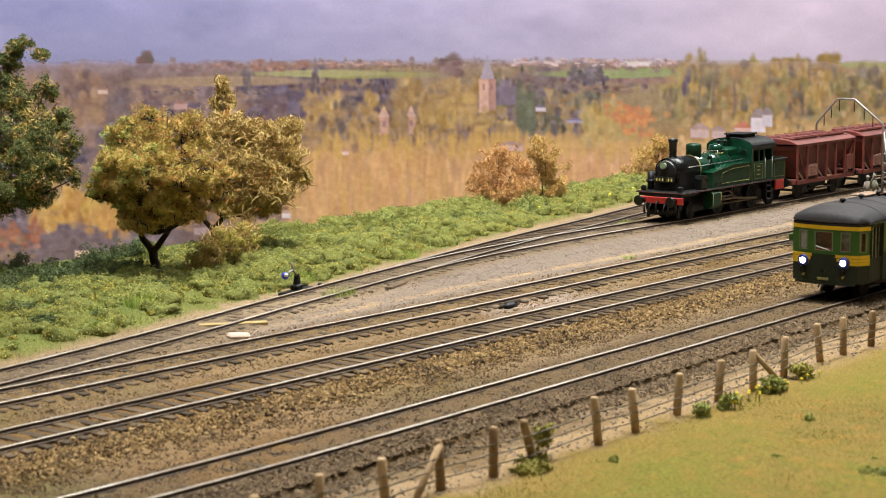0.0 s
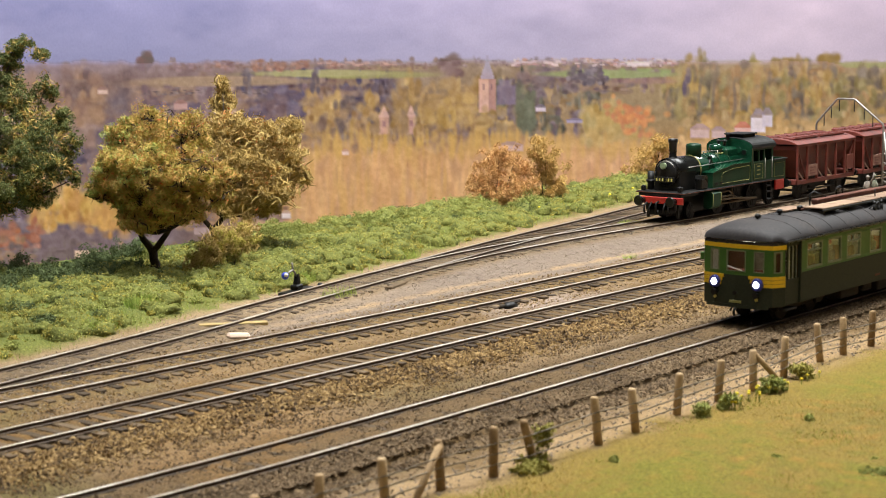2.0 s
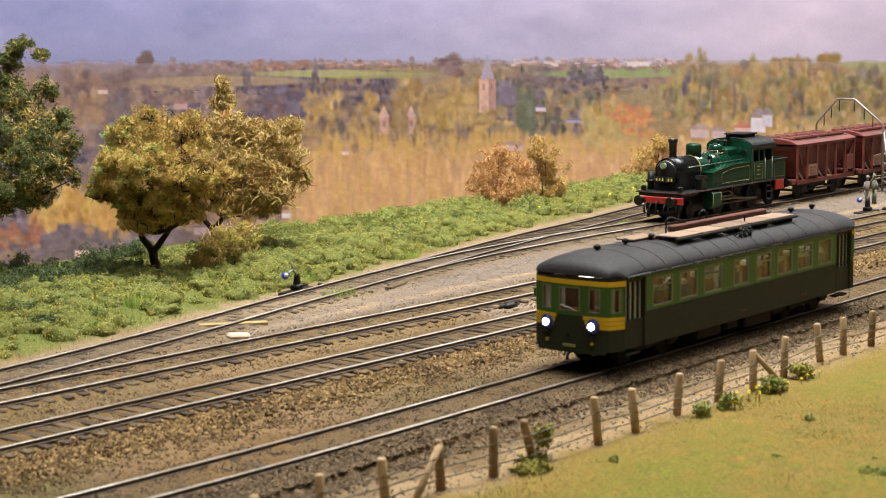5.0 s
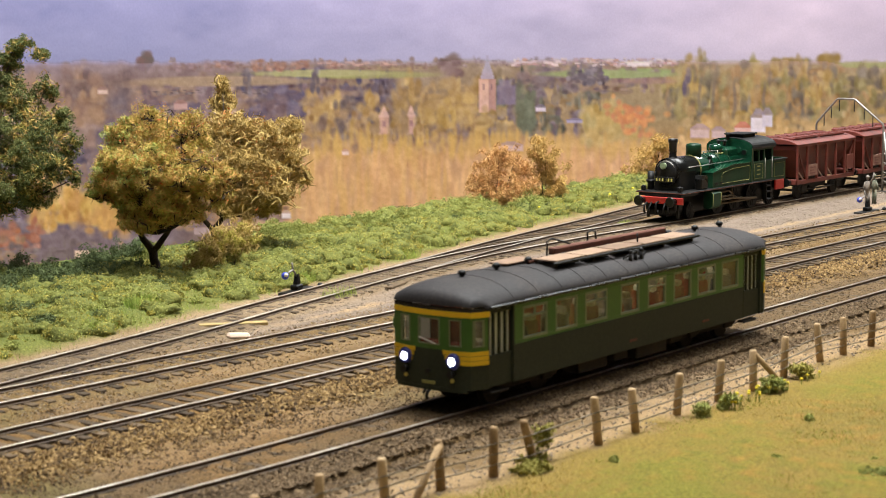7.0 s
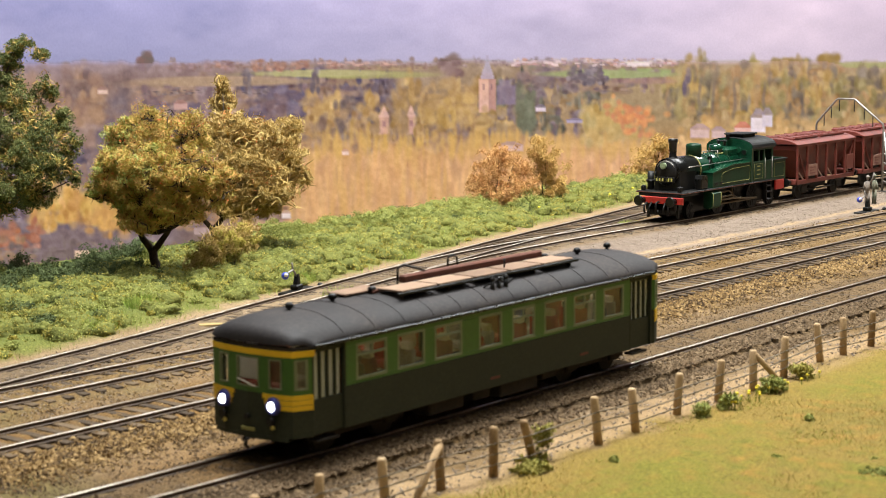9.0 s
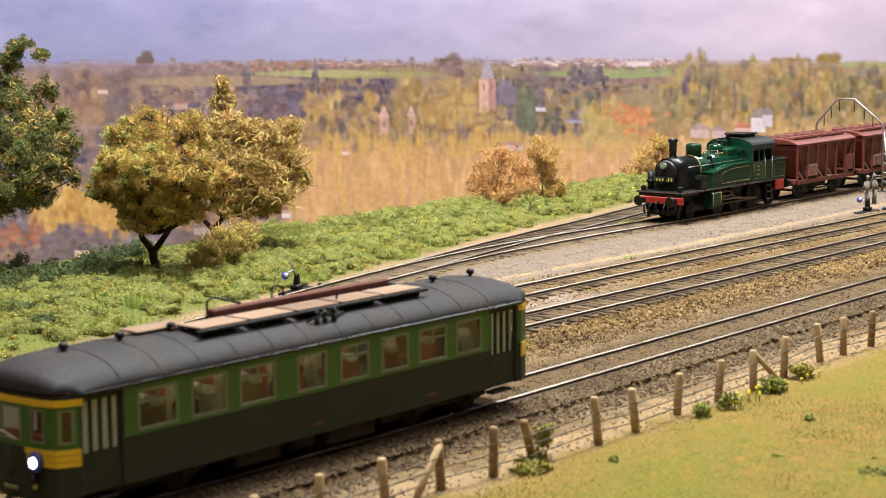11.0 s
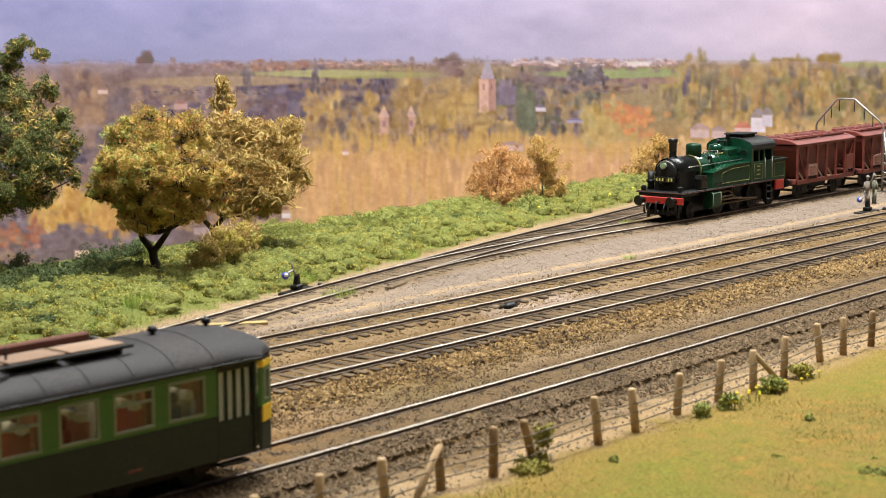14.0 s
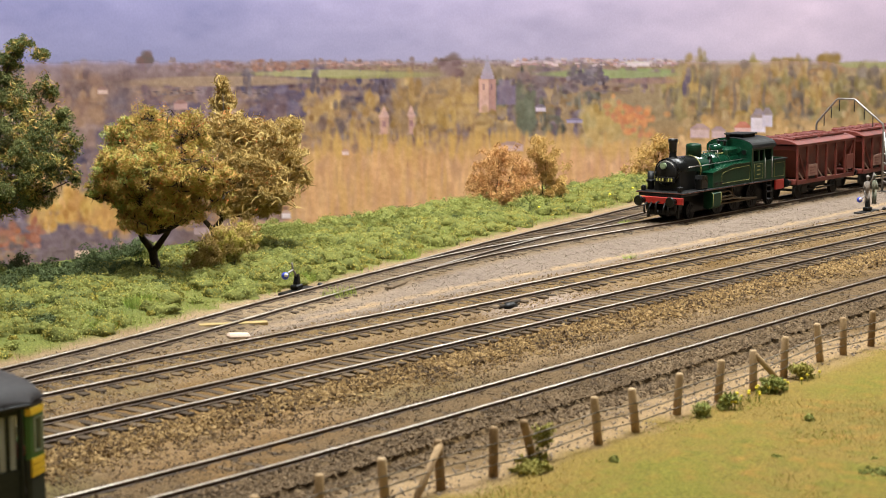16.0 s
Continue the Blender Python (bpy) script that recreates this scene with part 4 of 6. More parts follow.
        part("yellow_band", end_patch(Shape(), -1.68, 1.68, 2.83, 2.99, 0.015, 0.12, rear, 14), YELLOW, car, "yellow band under the roof edge")
        part("front_header", end_patch(Shape(), -1.65, 1.65, 2.99, 3.09, 0.0, 0.12, rear, 14), ROOF, car)
        sx = -1 if not rear else 1
        for sy in (-1, 1):
            a, b = (0.52, 1.24) if sy > 0 else (-1.24, -0.52)
            w = Shape()
            for k in range(3):
                za = 1.44 + 0.14 * k
                c = 0.1 * (2 - k) * 0.6
                end_patch(w, (a + c) if sy > 0 else -1.66, 1.66 if sy > 0 else (b - c), za, za + 0.125, 0.02, 0.05, rear, 8)
            part("whisker", w, YELLOW, car, "three yellow flashes beside the headlamp")
            x = 0.05 if not rear else CAR_LENGTH - 0.05
            out = -1 if not rear else 1
            # front rims are coloured blue for the halo of the glow; rear rims stay black
            rim = part("headlamp", Shape().tube([(x, 0.88 * sy, 1.54), (x + out * 0.1, 0.88 * sy, 1.54)], [0.25, 0.2], 20), BLACK if rear else HALO_RIM, car, "round dark-rimmed headlamp, the lit ones with their blue halo painted on the rim")
            part("lamp_glass", Shape().ball((x + out * 0.08, 0.88 * sy, 1.54), 0.135, 14, 8, (0.5, 1, 1)), WHITE if rear else LAMP_WHITE, rim, "lit white lamp glass" if not rear else "unlit lamp glass")
            part("buffer_knob", Shape().tube([(x, 0.86 * sy, 1.16), (x + out * 0.16, 0.86 * sy, 1.16)], [0.09, 0.11], 12), BLACK, car)
            part("tail_lamp", Shape().tube([(x, 0.86 * sy, 0.97), (x + out * 0.05, 0.86 * sy, 0.97)], 0.06, 10), BRASS, car)
        part("coupling_pin", Shape().tube([(x, 0, 1.18), (x + out * 0.12, 0, 1.18)], [0.06, 0.08], 10), BLACK, car)
        part("plate", Shape().box(min(x, x + out * 0.07), max(x, x + out * 0.07), -0.24, 0.24, 0.8, 0.9, 0.01), LINE, car, "small pale plate")
        part("hook", Shape().tube([(x + 0.1, 0.0, 0.66), (x + out * 0.12, 0.0, 0.56), (x + out * 0.16, 0.0, 0.42), (x + out * 0.08, 0, 0.38)], 0.05, 6).tube([(x + 0.05, 0.16, 0.66), (x + out * 0.08, 0.18, 0.5)], 0.04, 6), BLACK, car)
    # wiper and driver's desk
    part("wiper", Shape().tube([(-0.04, 0.3, 2.16), (-0.05, -0.3, 2.02)], 0.02, 5), WHITE, car)
    part("desk", Shape().box(0.3, 0.7, -0.9, 0.9, 1.7, 2.0, 0.05).box(CAR_LENGTH - 0.7, CAR_LENGTH - 0.3, -0.9, 0.9, 1.7, 2.0, 0.05), SEAT, car)
    # roof
    vs, fs, ny, nx = [], [], 32, 60
    ds = [0, 0.02, 0.06, 0.14, 0.28, 0.5, 0.8, 1.2, 1.7]
    for j in range(ny + 1):
        y = 1.71 * math.sin(math.pi * (j / ny - 0.5))
        e = end_x(y) - 0.04
        xs = [e + d for d in ds] + [1.8 + e + (CAR_LENGTH - 3.6 - 2 * e) * i / 30 for i in range(1, 30)] + [CAR_LENGTH - e - d for d in reversed(ds)]
        g = max(0.0, 1 - (abs(y) / 1.71) ** 2.3) ** 0.62
        for x in xs:
            d = min(x - e, CAR_LENGTH - e - x)
            k = math.sqrt(max(0.0, 1 - (1 - min(d / 1.7, 1)) ** 2.4))
            vs.append((x, y, 3.06 + 0.08 * min(1, d / 0.02 + (abs(y) < 1.6)) + 0.62 * g * (0.22 * min(1, d / 0.1) + 0.78 * k)))
    n = len(ds) * 2 + 29
    for j in range(ny):
        for i in range(n - 1):
            fs.append((j * n + i, j * n + i + 1, (j + 1) * n + i + 1, (j + 1) * n + i))
    roof = part("roof", Shape().add(vs, fs, True), ROOF, car, "dark grey domed roof")
    part("ceiling_panel", Shape().box(0.8, CAR_LENGTH - 0.8, -1.58, 1.58, 3.0, 3.06, 0.02), TAN, car)
    for sy in (-1, 1):
        part("gutter", Shape().box(0.75, CAR_LENGTH - 0.75, min(sy * 1.62, sy * 1.74), max(sy * 1.62, sy * 1.74), 3.03, 3.13, 0.03), BLACK_GLOSS, car)
    for k in range(12):
        x = 1.9 + k * 1.25
        pts = [(x, 1.69 * math.sin(a), 3.155 + 0.62 * max(0.0, 1 - (abs(math.sin(a)) * 1.69 / 1.71) ** 2.3) ** 0.62) for a in np.linspace(-1.5, 1.5, 19)]
        part("roof_seam", Shape().tube(pts, 0.007, 5), ROOF, roof)
    for x in (1.63, 3.34, 5.0, 13.35, 15.15, 16.9):
        z = 3.7 if 1.8 < x < 15.8 else 3.68
        part("roof_vent", Shape().tube([(x, 0, z), (x, 0, z + 0.14)], 0.06, 8).ball((x, 0, z + 0.19), 0.13, 12, 6, (1, 1, 0.75)), BLACK, car, "small black mushroom vent")
    # walkway boards, bar and folded gear on the roof
    for k in range(5):
        x = 5.1 + k * 1.7
        part("roof_board", Shape().box(x, x + 1.56, -1.0, -0.12, 3.86, 3.92, 0.015), BOARD, car)
    part("roof_board", Shape().box(4.0, 5.6, 0.1, 0.8, 3.80, 3.86, 0.015), BOARD, car)
    for y in (-1.02, -0.1):
        part("board_rail", Shape().box(4.9, 13.7, y - 0.04, y + 0.04, 3.78, 3.87, 0.02), RUST if y > -1 else BLACK, car)
    for x in (5.2, 7.3, 9.4, 11.5, 13.4):
        part("bracket", Shape().box(x - 0.05, x + 0.05, -0.95, -0.15, 3.5, 3.8, 0.02), UNDER, car)
    part("roof_bar", Shape().box(6.5, 13.3, 0.05, 0.3, 3.86, 4.08, 0.04), RUST, car, "long rust-brown beam")
    for x in (7.0, 9.6, 12.4):
        part("beam_foot", Shape().box(x - 0.12, x + 0.12, 0.02, 0.34, 3.6, 3.9, 0.03), BLACK, car)
    part("hand_loop", Shape().tube([(6.6, 0.4, 3.8), (6.6, 0.4, 4.25), (6.8, 0.35, 4.34), (7.6, 0.2, 4.1)], 0.035, 6), BLACK, car)
    part("hand_loop", Shape().tube([(9.0, 0.45, 3.9), (9.0, 0.45, 4.3), (9.15, 0.4, 4.36), (9.3, 0.35, 4.3), (9.3, 0.3, 3.95)], 0.035, 6), BLACK, car)
    for x, z in ((8.9, 3.52), (9.2, 3.5), (9.55, 3.52)):
        part("insulator", Shape().tube([(x, -1.28, z - 0.15), (x, -1.28, z + 0.25)], [0.09, 0.06], 8).ball((x, -1.28, z + 0.28), 0.08, 8, 5), BLACK, car)
    part("lead", Shape().tube([(8.6, -1.2, 3.6), (9.1, -1.3, 3.78), (9.6, -1.25, 3.62), (10.1, -1.1, 3.68)], 0.03, 5).tube([(10.4, -0.6, 3.9), (10.4, -0.6, 4.2)], 0.03, 5), BLACK, car)
    # inside
    # unseen glowing strip, added so that seats show through the windows
    part("fill_strip", Shape().box(0.95, 17.0, -0.25, 0.25, 2.95, 2.995, 0.01), CAR_FILL, car, "added warm glowing strip that brightens the interior")
    part("cabin_floor", Shape().box(0.5, CAR_LENGTH - 0.5, -1.55, 1.55, 1.0, 1.08, 0.02), UNDER, car)
    for x in (2.1, 15.7):
        part("bulkhead", Shape().box(x - 0.03, x + 0.03, -1.55, -0.4, 1.08, 3.0, 0.01).box(x - 0.03, x + 0.03, 0.4, 1.55, 1.08, 3.0, 0.01), SEAT_BROWN, car)
    for sy in (-1, 1):
        part("wall_lining", Shape().box(2.2, 15.6, min(sy * 1.5, sy * 1.545), max(sy * 1.5, sy * 1.545), 1.08, WZ0, 0.01), TAN, car, "tan inner wall lining")
    tones = (SEAT_BROWN, CLOTH, SEAT_BROWN, CLOTH, SEAT, SEAT, SEAT, CLOTH)
    for k in range(8):
        x = (WINDOWS[k][0] + WINDOWS[k][1]) / 2 + 0.42
        for y0 in (-1.45, 0.42):
            seat = part("seat", Shape().box(x - 0.55, x - 0.08, y0, y0 + 1.02, 1.35, 1.58, 0.06).box(x - 0.1, x + 0.06, y0, y0 + 1.02, 1.3, 2.34, 0.06), tones[(k + 3 * (y0 > 0)) % 8], car)
            # added headrests; the white ones imitate bright glints seen in the windows
            part("added_headrest", Shape().box(x - 0.13, x + 0.08, y0 + 0.1, y0 + 0.46, 2.3, 2.52, 0.05).box(x - 0.13, x + 0.08, y0 + 0.56, y0 + 0.92, 2.3, 2.52, 0.05), WHITE if k % 3 == 1 else TAN, seat)
    # plain moulded dolls on some seats
    for k, y, m in ((0, -1.1, CLOTH_DARK), (1, -0.95, CLOTH_DARK), (3, -1.15, SEAT), (3, 0.8, CLOTH_DARK), (5, -1.0, SEAT), (6, 0.9, CLOTH_BLUE), (7, -1.1, CLOTH_BLUE)):
        x = (WINDOWS[k][0] + WINDOWS[k][1]) / 2 + 0.02
        part("doll", Shape().tube([(x, y, 1.56), (x, y, 1.9), (x, y, 2.16), (x, y, 2.24)], [0.2, 0.22, 0.2, 0.08], 10).ball((x, y, 2.38), 0.14, 10, 7), m, car, "plain moulded doll on a seat")
    # running gear
    for x0 in (3.2, 14.4):
        b = part("bogie", Shape().box(x0 - 1.9, x0 + 1.9, -1.05, -0.9, 0.38, 0.66, 0.04).box(x0 - 1.9, x0 + 1.9, 0.9, 1.05, 0.38, 0.66, 0.04).box(x0 - 0.35, x0 + 0.35, -1.0, 1.0, 0.45, 0.75, 0.04)
                 .box(x0 - 1.5, x0 - 0.95, -1.18, -1.04, 0.36, 0.66, 0.04).box(x0 + 0.95, x0 + 1.5, -1.18, -1.04, 0.36, 0.66, 0.04), UNDER, car)
        for x in (x0 - 1.2, x0 + 1.2):
            wheelset(b, x, 0.5)
    part("chassis", Shape().box(0.6, CAR_LENGTH - 0.6, -1.2, 1.2, 0.7, 1.0, 0.04), UNDER, car)
    for x0, x1, y0, y1, z0 in ((5.8, 7.4, -1.4, -0.7, 0.3), (7.9, 8.7, -1.35, -0.8, 0.36), (9.1, 11.0, -1.42, -0.6, 0.26), (11.4, 12.2, -1.3, -0.7, 0.4), (6.2, 10.6, 0.7, 1.4, 0.3)):
        part("equipment_box", Shape().box(x0, x1, y0, y1, z0, 0.75, 0.05), UNDER, car)
    for x in (8.3, 12.9):
        part("side_mark", Shape().box(x, x + 0.45, -1.662, -1.645, 0.96, 1.04, 0.004), RUST, car)
    part("mirror", Shape().box(0.62, 0.74, 1.66, 1.86, 2.2, 2.5, 0.03), GREEN_MID, car)
    return car


# pale colour in place of the light that shows in the door panes
PANE_LIGHT = surface("painted_pane_light", [rgb(206, 203, 196), rgb(232, 230, 224)], 0.5, 0.05, 0.7, 0, 0)
SEAT_BROWN = surface("brown_seat", [rgb(96, 58, 40), rgb(132, 82, 58)], 0.8, 0.1, 0.8, 0, 0.1)
CLOTH_DARK = surface("dark_brown_cloth", [rgb(40, 32, 28), rgb(70, 54, 44)], 0.3, 0.05, 0.8, 0, 0)
CLOTH_BLUE = surface("dark_blue_cloth", [rgb(40, 46, 66), rgb(62, 70, 96)], 0.3, 0.05, 0.8, 0, 0)
GREEN_FRAME = surface("pale_green_frame", [rgb(96, 106, 74), rgb(122, 128, 96)], 0.5, 0.05, 0.5, 0, 0)
HALO_RIM = surface("painted_blue_halo_rim", [rgb(40, 44, 110), rgb(60, 66, 150)], 0.4, 0.05, 0.3, 0, 0)
railcar = build_railcar()


# ---- the tank locomotive ----
def build_locomotive():
    lo = thing("steam_locomotive", (85.3, 19.48, 0), "green and black model tank locomotive with red buffer beam", "locomotive")
    for sy in (-1, 1):
        part("buffer", Shape().tube([(0.0, sy, 1.12), (0.07, sy, 1.12)], [0.26, 0.3], 18).tube([(0.07, sy, 1.12), (0.14, sy, 1.12)], [0.3, 0.12], 18).tube([(0.1, sy, 1.12), (0.6, sy, 1.12)], [0.12, 0.17], 12), BLACK_GLOSS, lo, "round black buffer")
    part("buffer_beam", Shape().box(0.55, 0.7, -1.5, 1.5, 0.94, 1.32, 0.03), RED, lo, "red buffer beam")
    part("coupling", Shape().tube([(0.55, 0, 1.05), (0.3, 0, 1.02), (0.22, 0, 0.85), (0.3, 0, 0.5), (0.4, 0, 0.4), (0.45, 0, 0.6)], 0.06, 6).tube([(0.55, 0.45, 1.0), (0.3, 0.5, 0.7), (0.4, 0.5, 0.35)], 0.05, 6).tube([(0.55, -0.4, 1.0), (0.28, -0.45, 0.7), (0.38, -0.42, 0.4)], 0.05, 6), BLACK, lo)
    part("running_board", Shape().box(0.62, 10.9, -1.5, 1.5, 1.5, 1.6, 0.03).box(0.62, 2.6, -1.35, 1.35, 1.34, 1.5, 0.03), BLACK, lo, "black running board with a red edge")
    for sy in (-1, 1):
        part("edge_line", Shape().box(0.62, 10.9, min(sy * 1.495, sy * 1.515), max(sy * 1.495, sy * 1.515), 1.515, 1.54, 0.004), RUST, lo)
    part("front_edge_line", Shape().box(0.6, 0.63, -1.5, 1.5, 1.52, 1.56, 0.005), RUST, lo)
    zc, r = 2.62, 0.78
    part("smokebox", Shape().tube([(1.45, 0, zc), (1.5, 0, zc), (3.7, 0, zc)], [r * 0.96, r, r], 32), BLACK_GLOSS, lo, "satin black smokebox")
    part("saddle", Shape().prism([(-0.82, 1.58), (-0.78, 2.62), (0.78, 2.62), (0.82, 1.58)], "x", 1.42, 3.2), BLACK, lo)
    d = part("smokebox_door", Shape().tube([(1.46, 0, zc - 0.02), (1.34, 0, zc - 0.02), (1.24, 0, zc - 0.02)], [0.7, 0.66, 0.3], 28), BLACK, lo)
    part("door_ring", Shape().tube([(1.38, math.cos(a) * 0.74, zc + math.sin(a) * 0.74) for a in np.linspace(0, 2 * math.pi, 29)], 0.03, 5), BLACK_GLOSS, d)
    part("handrail", Shape().tube([(1.26, 0.62 * math.cos(a), zc + 0.62 * math.sin(a)) for a in np.linspace(0.5, 2.64, 12)], 0.025, 5), STEEL, d)
    part("headlamp", Shape().tube([(1.28, 0.1, 2.98), (1.1, 0.1, 2.98)], [0.16, 0.19], 16).tube([(1.1, 0.1, 2.98), (1.08, 0.1, 2.98)], 0.14, 16), LAMP_SHELL, lo, "greenish grey front lamp")
    plate = part("number_board", Shape().box(1.16, 1.22, -0.62, 0.62, 2.06, 2.36, 0.01), BLACK, lo)
    for k, w in enumerate((0.13, 0.13, 0.05, 0.13, 0.13, 0.13)):
        y = -0.5 + 0.19 * k
        part("figure_bar", Shape().box(1.14, 1.165, y + 0.02, y + w - 0.02, 2.13, 2.29, 0.006), BRASS, plate)
    for sy in (-1, 1):
        part("front_lamp", Shape().box(0.75, 0.98, sy * 1.15 - 0.12, sy * 1.15 + 0.12, 1.6, 1.9, 0.04).tube([(0.75, sy * 1.15, 1.76), (0.7, sy * 1.15, 1.76)], 0.09, 12), BLACK, lo)
    part("air_pump", Shape().tube([(1.6, 1.15, 1.6), (1.6, 1.15, 2.6)], 0.2, 12).tube([(1.6, 1.15, 2.0), (1.6, 1.15, 2.15)], 0.26, 12), BLACK, lo)
    part("chimney", Shape().tube([(2.0, 0, 3.25), (2.0, 0, 3.4), (2.0, 0, 3.5), (2.0, 0, 4.2), (2.0, 0, 4.24), (2.0, 0, 4.42)], [0.34, 0.24, 0.2, 0.23, 0.27, 0.27], 20), BLACK_GLOSS, lo, "tall black chimney")
    part("boiler", Shape().tube([(3.7, 0, zc), (8.4, 0, zc)], 0.76, 32), LOCO_GREEN, lo, "glossy green boiler barrel")
    for x in (3.72, 4.95, 6.0, 7.1):
        part("boiler_band", Shape().tube([(x, 0, zc), (x + 0.09, 0, zc)], 0.785, 32), LINE if x < 4 else LOCO_GREEN_DULL, lo)
    part("sand_dome", Shape().tube([(4.25, 0, 3.2), (4.25, 0, 3.9), (4.25, 0, 3.99), (4.25, 0, 4.04)], [0.44, 0.44, 0.41, 0.2], 24), LOCO_GREEN_DULL, lo, "green sand dome with flat lid")
    part("steam_dome", Shape().tube([(6.75, 0, 3.2), (6.75, 0, 3.65), (6.75, 0, 3.8), (6.75, 0, 3.86)], [0.4, 0.4, 0.34, 0.12], 24).box(7.0, 8.4, -0.56, 0.56, 3.0, 3.62, 0.14), LOCO_GREEN, lo)
    part("safety_valve", Shape().tube([(7.4, -0.2, 3.7), (7.4, -0.2, 4.05)], 0.09, 10).tube([(7.4, 0.2, 3.7), (7.4, 0.2, 4.05)], 0.09, 10).box(7.3, 7.5, -0.34, 0.34, 3.95, 4.0, 0.02), BLACK, lo)
    part("dome_band", Shape().tube([(6.75, 0, 3.3), (6.75, 0, 3.36)], 0.43, 24), LINE, lo)
    part("regulator_rod", Shape().tube([(4.7, -0.3, 3.55), (6.4, -0.3, 3.5)], 0.025, 5).tube([(5.9, -0.55, 3.1), (5.9, -0.6, 3.55)], 0.03, 5), STEEL, lo)
    part("brake_hose", Shape().tube([(0.55, 0.75, 0.98), (0.32, 0.78, 0.85), (0.3, 0.78, 0.55), (0.42, 0.78, 0.4)], 0.055, 6).tube([(0.55, -0.72, 0.98), (0.32, -0.74, 0.85), (0.3, -0.74, 0.55), (0.42, -0.74, 0.42)], 0.055, 6), BLACK, lo)
    part("guard_iron", Shape().box(0.95, 1.1, -1.0, -0.85, 0.12, 0.95, 0.02).box(0.95, 1.1, 0.85, 1.0, 0.12, 0.95, 0.02), BLACK, lo)
    part("whistle", Shape().tube([(8.1, 0, 4.0), (8.1, 0, 4.42)], 0.1, 10).tube([(8.1, 0, 4.3), (8.1, 0, 4.34)], 0.16, 10), BLACK, lo)
    for sy in (-1, 1):
        part("boiler_handrail", Shape().tube([(2.2, sy * 0.86, 2.86), (4.0, sy * 0.86, 2.86), (8.3, sy * 0.84, 2.9)], 0.03, 5), STEEL, lo)
        part("sand_pipe", Shape().tube([(4.6, sy * 0.4, 3.5), (5.0, sy * 0.7, 3.2), (5.1, sy * 0.84, 2.6)], 0.045, 6), LOCO_GREEN, lo)
        part("clack_valve", Shape().ball((5.0, sy * 0.62, 3.22), 0.13, 10, 6).tube([(5.0, sy * 0.62, 3.2), (4.7, sy * 0.75, 2.7)], 0.06, 6), BLACK, lo)
        ya, yb = sorted((sy * 0.74, sy * 1.42))
        yo = sy * 1.42
        t = Shape().prism([(3.95, 1.6), (8.35, 1.6), (8.35, 2.75), (6.1, 2.72), (3.95, 2.42)], "y", ya, yb)
        tank = part("side_tank", t, LOCO_GREEN_DULL, lo, "dusty green side tank with pale lining")
        part("tank_top", Shape().prism([(3.93, 2.42), (6.1, 2.72), (8.35, 2.75), (8.35, 2.79), (6.09, 2.77), (3.93, 2.47)], "y", min(sy * 0.72, sy * 1.45), max(sy * 0.72, sy * 1.45)), LOCO_GREEN, tank)
        lp = [(5.0, yo + sy * 0.008, 1.78), (8.1, yo + sy * 0.008, 1.78), (8.2, yo + sy * 0.008, 1.9), (8.2, yo + sy * 0.008, 2.5), (8.1, yo + sy * 0.008, 2.58), (6.2, yo + sy * 0.008, 2.54), (5.1, yo + sy * 0.008, 2.38), (4.95, yo + sy * 0.008, 2.25), (4.95, yo + sy * 0.008, 1.85), (5.0, yo + sy * 0.008, 1.78)]
        part("lining", Shape().tube(lp, 0.014, 4), LINE, tank)
        for x in (4.2, 4.75):
            part("hand_hole", Shape().box(x, x + 0.36, yo - 0.01, yo + 0.015, 1.72, 1.9, 0.01), BLACK, tank)
        part("tool_box", Shape().box(2.75, 3.5, min(sy * 0.95, sy * 1.4), max(sy * 0.95, sy * 1.4), 1.6, 2.2, 0.06).prism([(2.75, 2.18), (3.5, 2.18), (3.3, 2.38), (2.85, 2.38)], "y", min(sy * 0.95, sy * 1.4), max(sy * 0.95, sy * 1.4)), BLACK_GLOSS, lo)
        part("feed_pipe", Shape().tube([(3.4, sy * 0.9, 2.1), (4.2, sy * 0.95, 2.15), (5.0, sy * 0.9, 2.4)], 0.12, 8), BLACK, lo)
        # cab side with window openings
        y0, y1 = sorted((sy * 1.36, sy * 1.44))
        c = Shape().box(8.35, 11.0, y0, y1, 1.6, 2.74, 0.02).box(8.35, 11.0, y0, y1, 3.38, 3.58, 0.02)
        for x0, x1 in ((8.35, 8.62), (9.2, 9.34), (9.82, 9.98), (10.78, 11.0)):
            c.box(x0, x1, y0, y1, 2.74, 3.38, 0.02)
        cs = part("cab_side", c, LOCO_GREEN_DULL, lo, "green cab side with open windows")
        part("lining", Shape().tube([(8.7, yo + sy * 0.03, 1.75), (9.7, yo + sy * 0.03, 1.75), (9.7, yo + sy * 0.03, 2.6), (8.7, yo + sy * 0.03, 2.6), (8.7, yo + sy * 0.03, 1.75)], 0.013, 4), LINE, cs)
        for z in (1.95, 2.2, 2.42):
            part("side_mark", Shape().box(9.02, 9.4, y0 - 0.012 if sy < 0 else y1 - 0.01, y0 + 0.01 if sy < 0 else y1 + 0.012, z, z + 0.07, 0.004), LINE, cs)
        part("grab_rail", Shape().tube([(9.9, sy * 1.5, 1.7), (9.9, sy * 1.5, 2.9)], 0.025, 5).tube([(10.75, sy * 1.5, 1.7), (10.75, sy * 1.5, 2.9)], 0.025, 5), STEEL, cs)
        bs = part("bunker_side", Shape().box(11.0, 12.5, y0, y1, 1.5, 2.68, 0.03), LOCO_GREEN_DULL, lo)
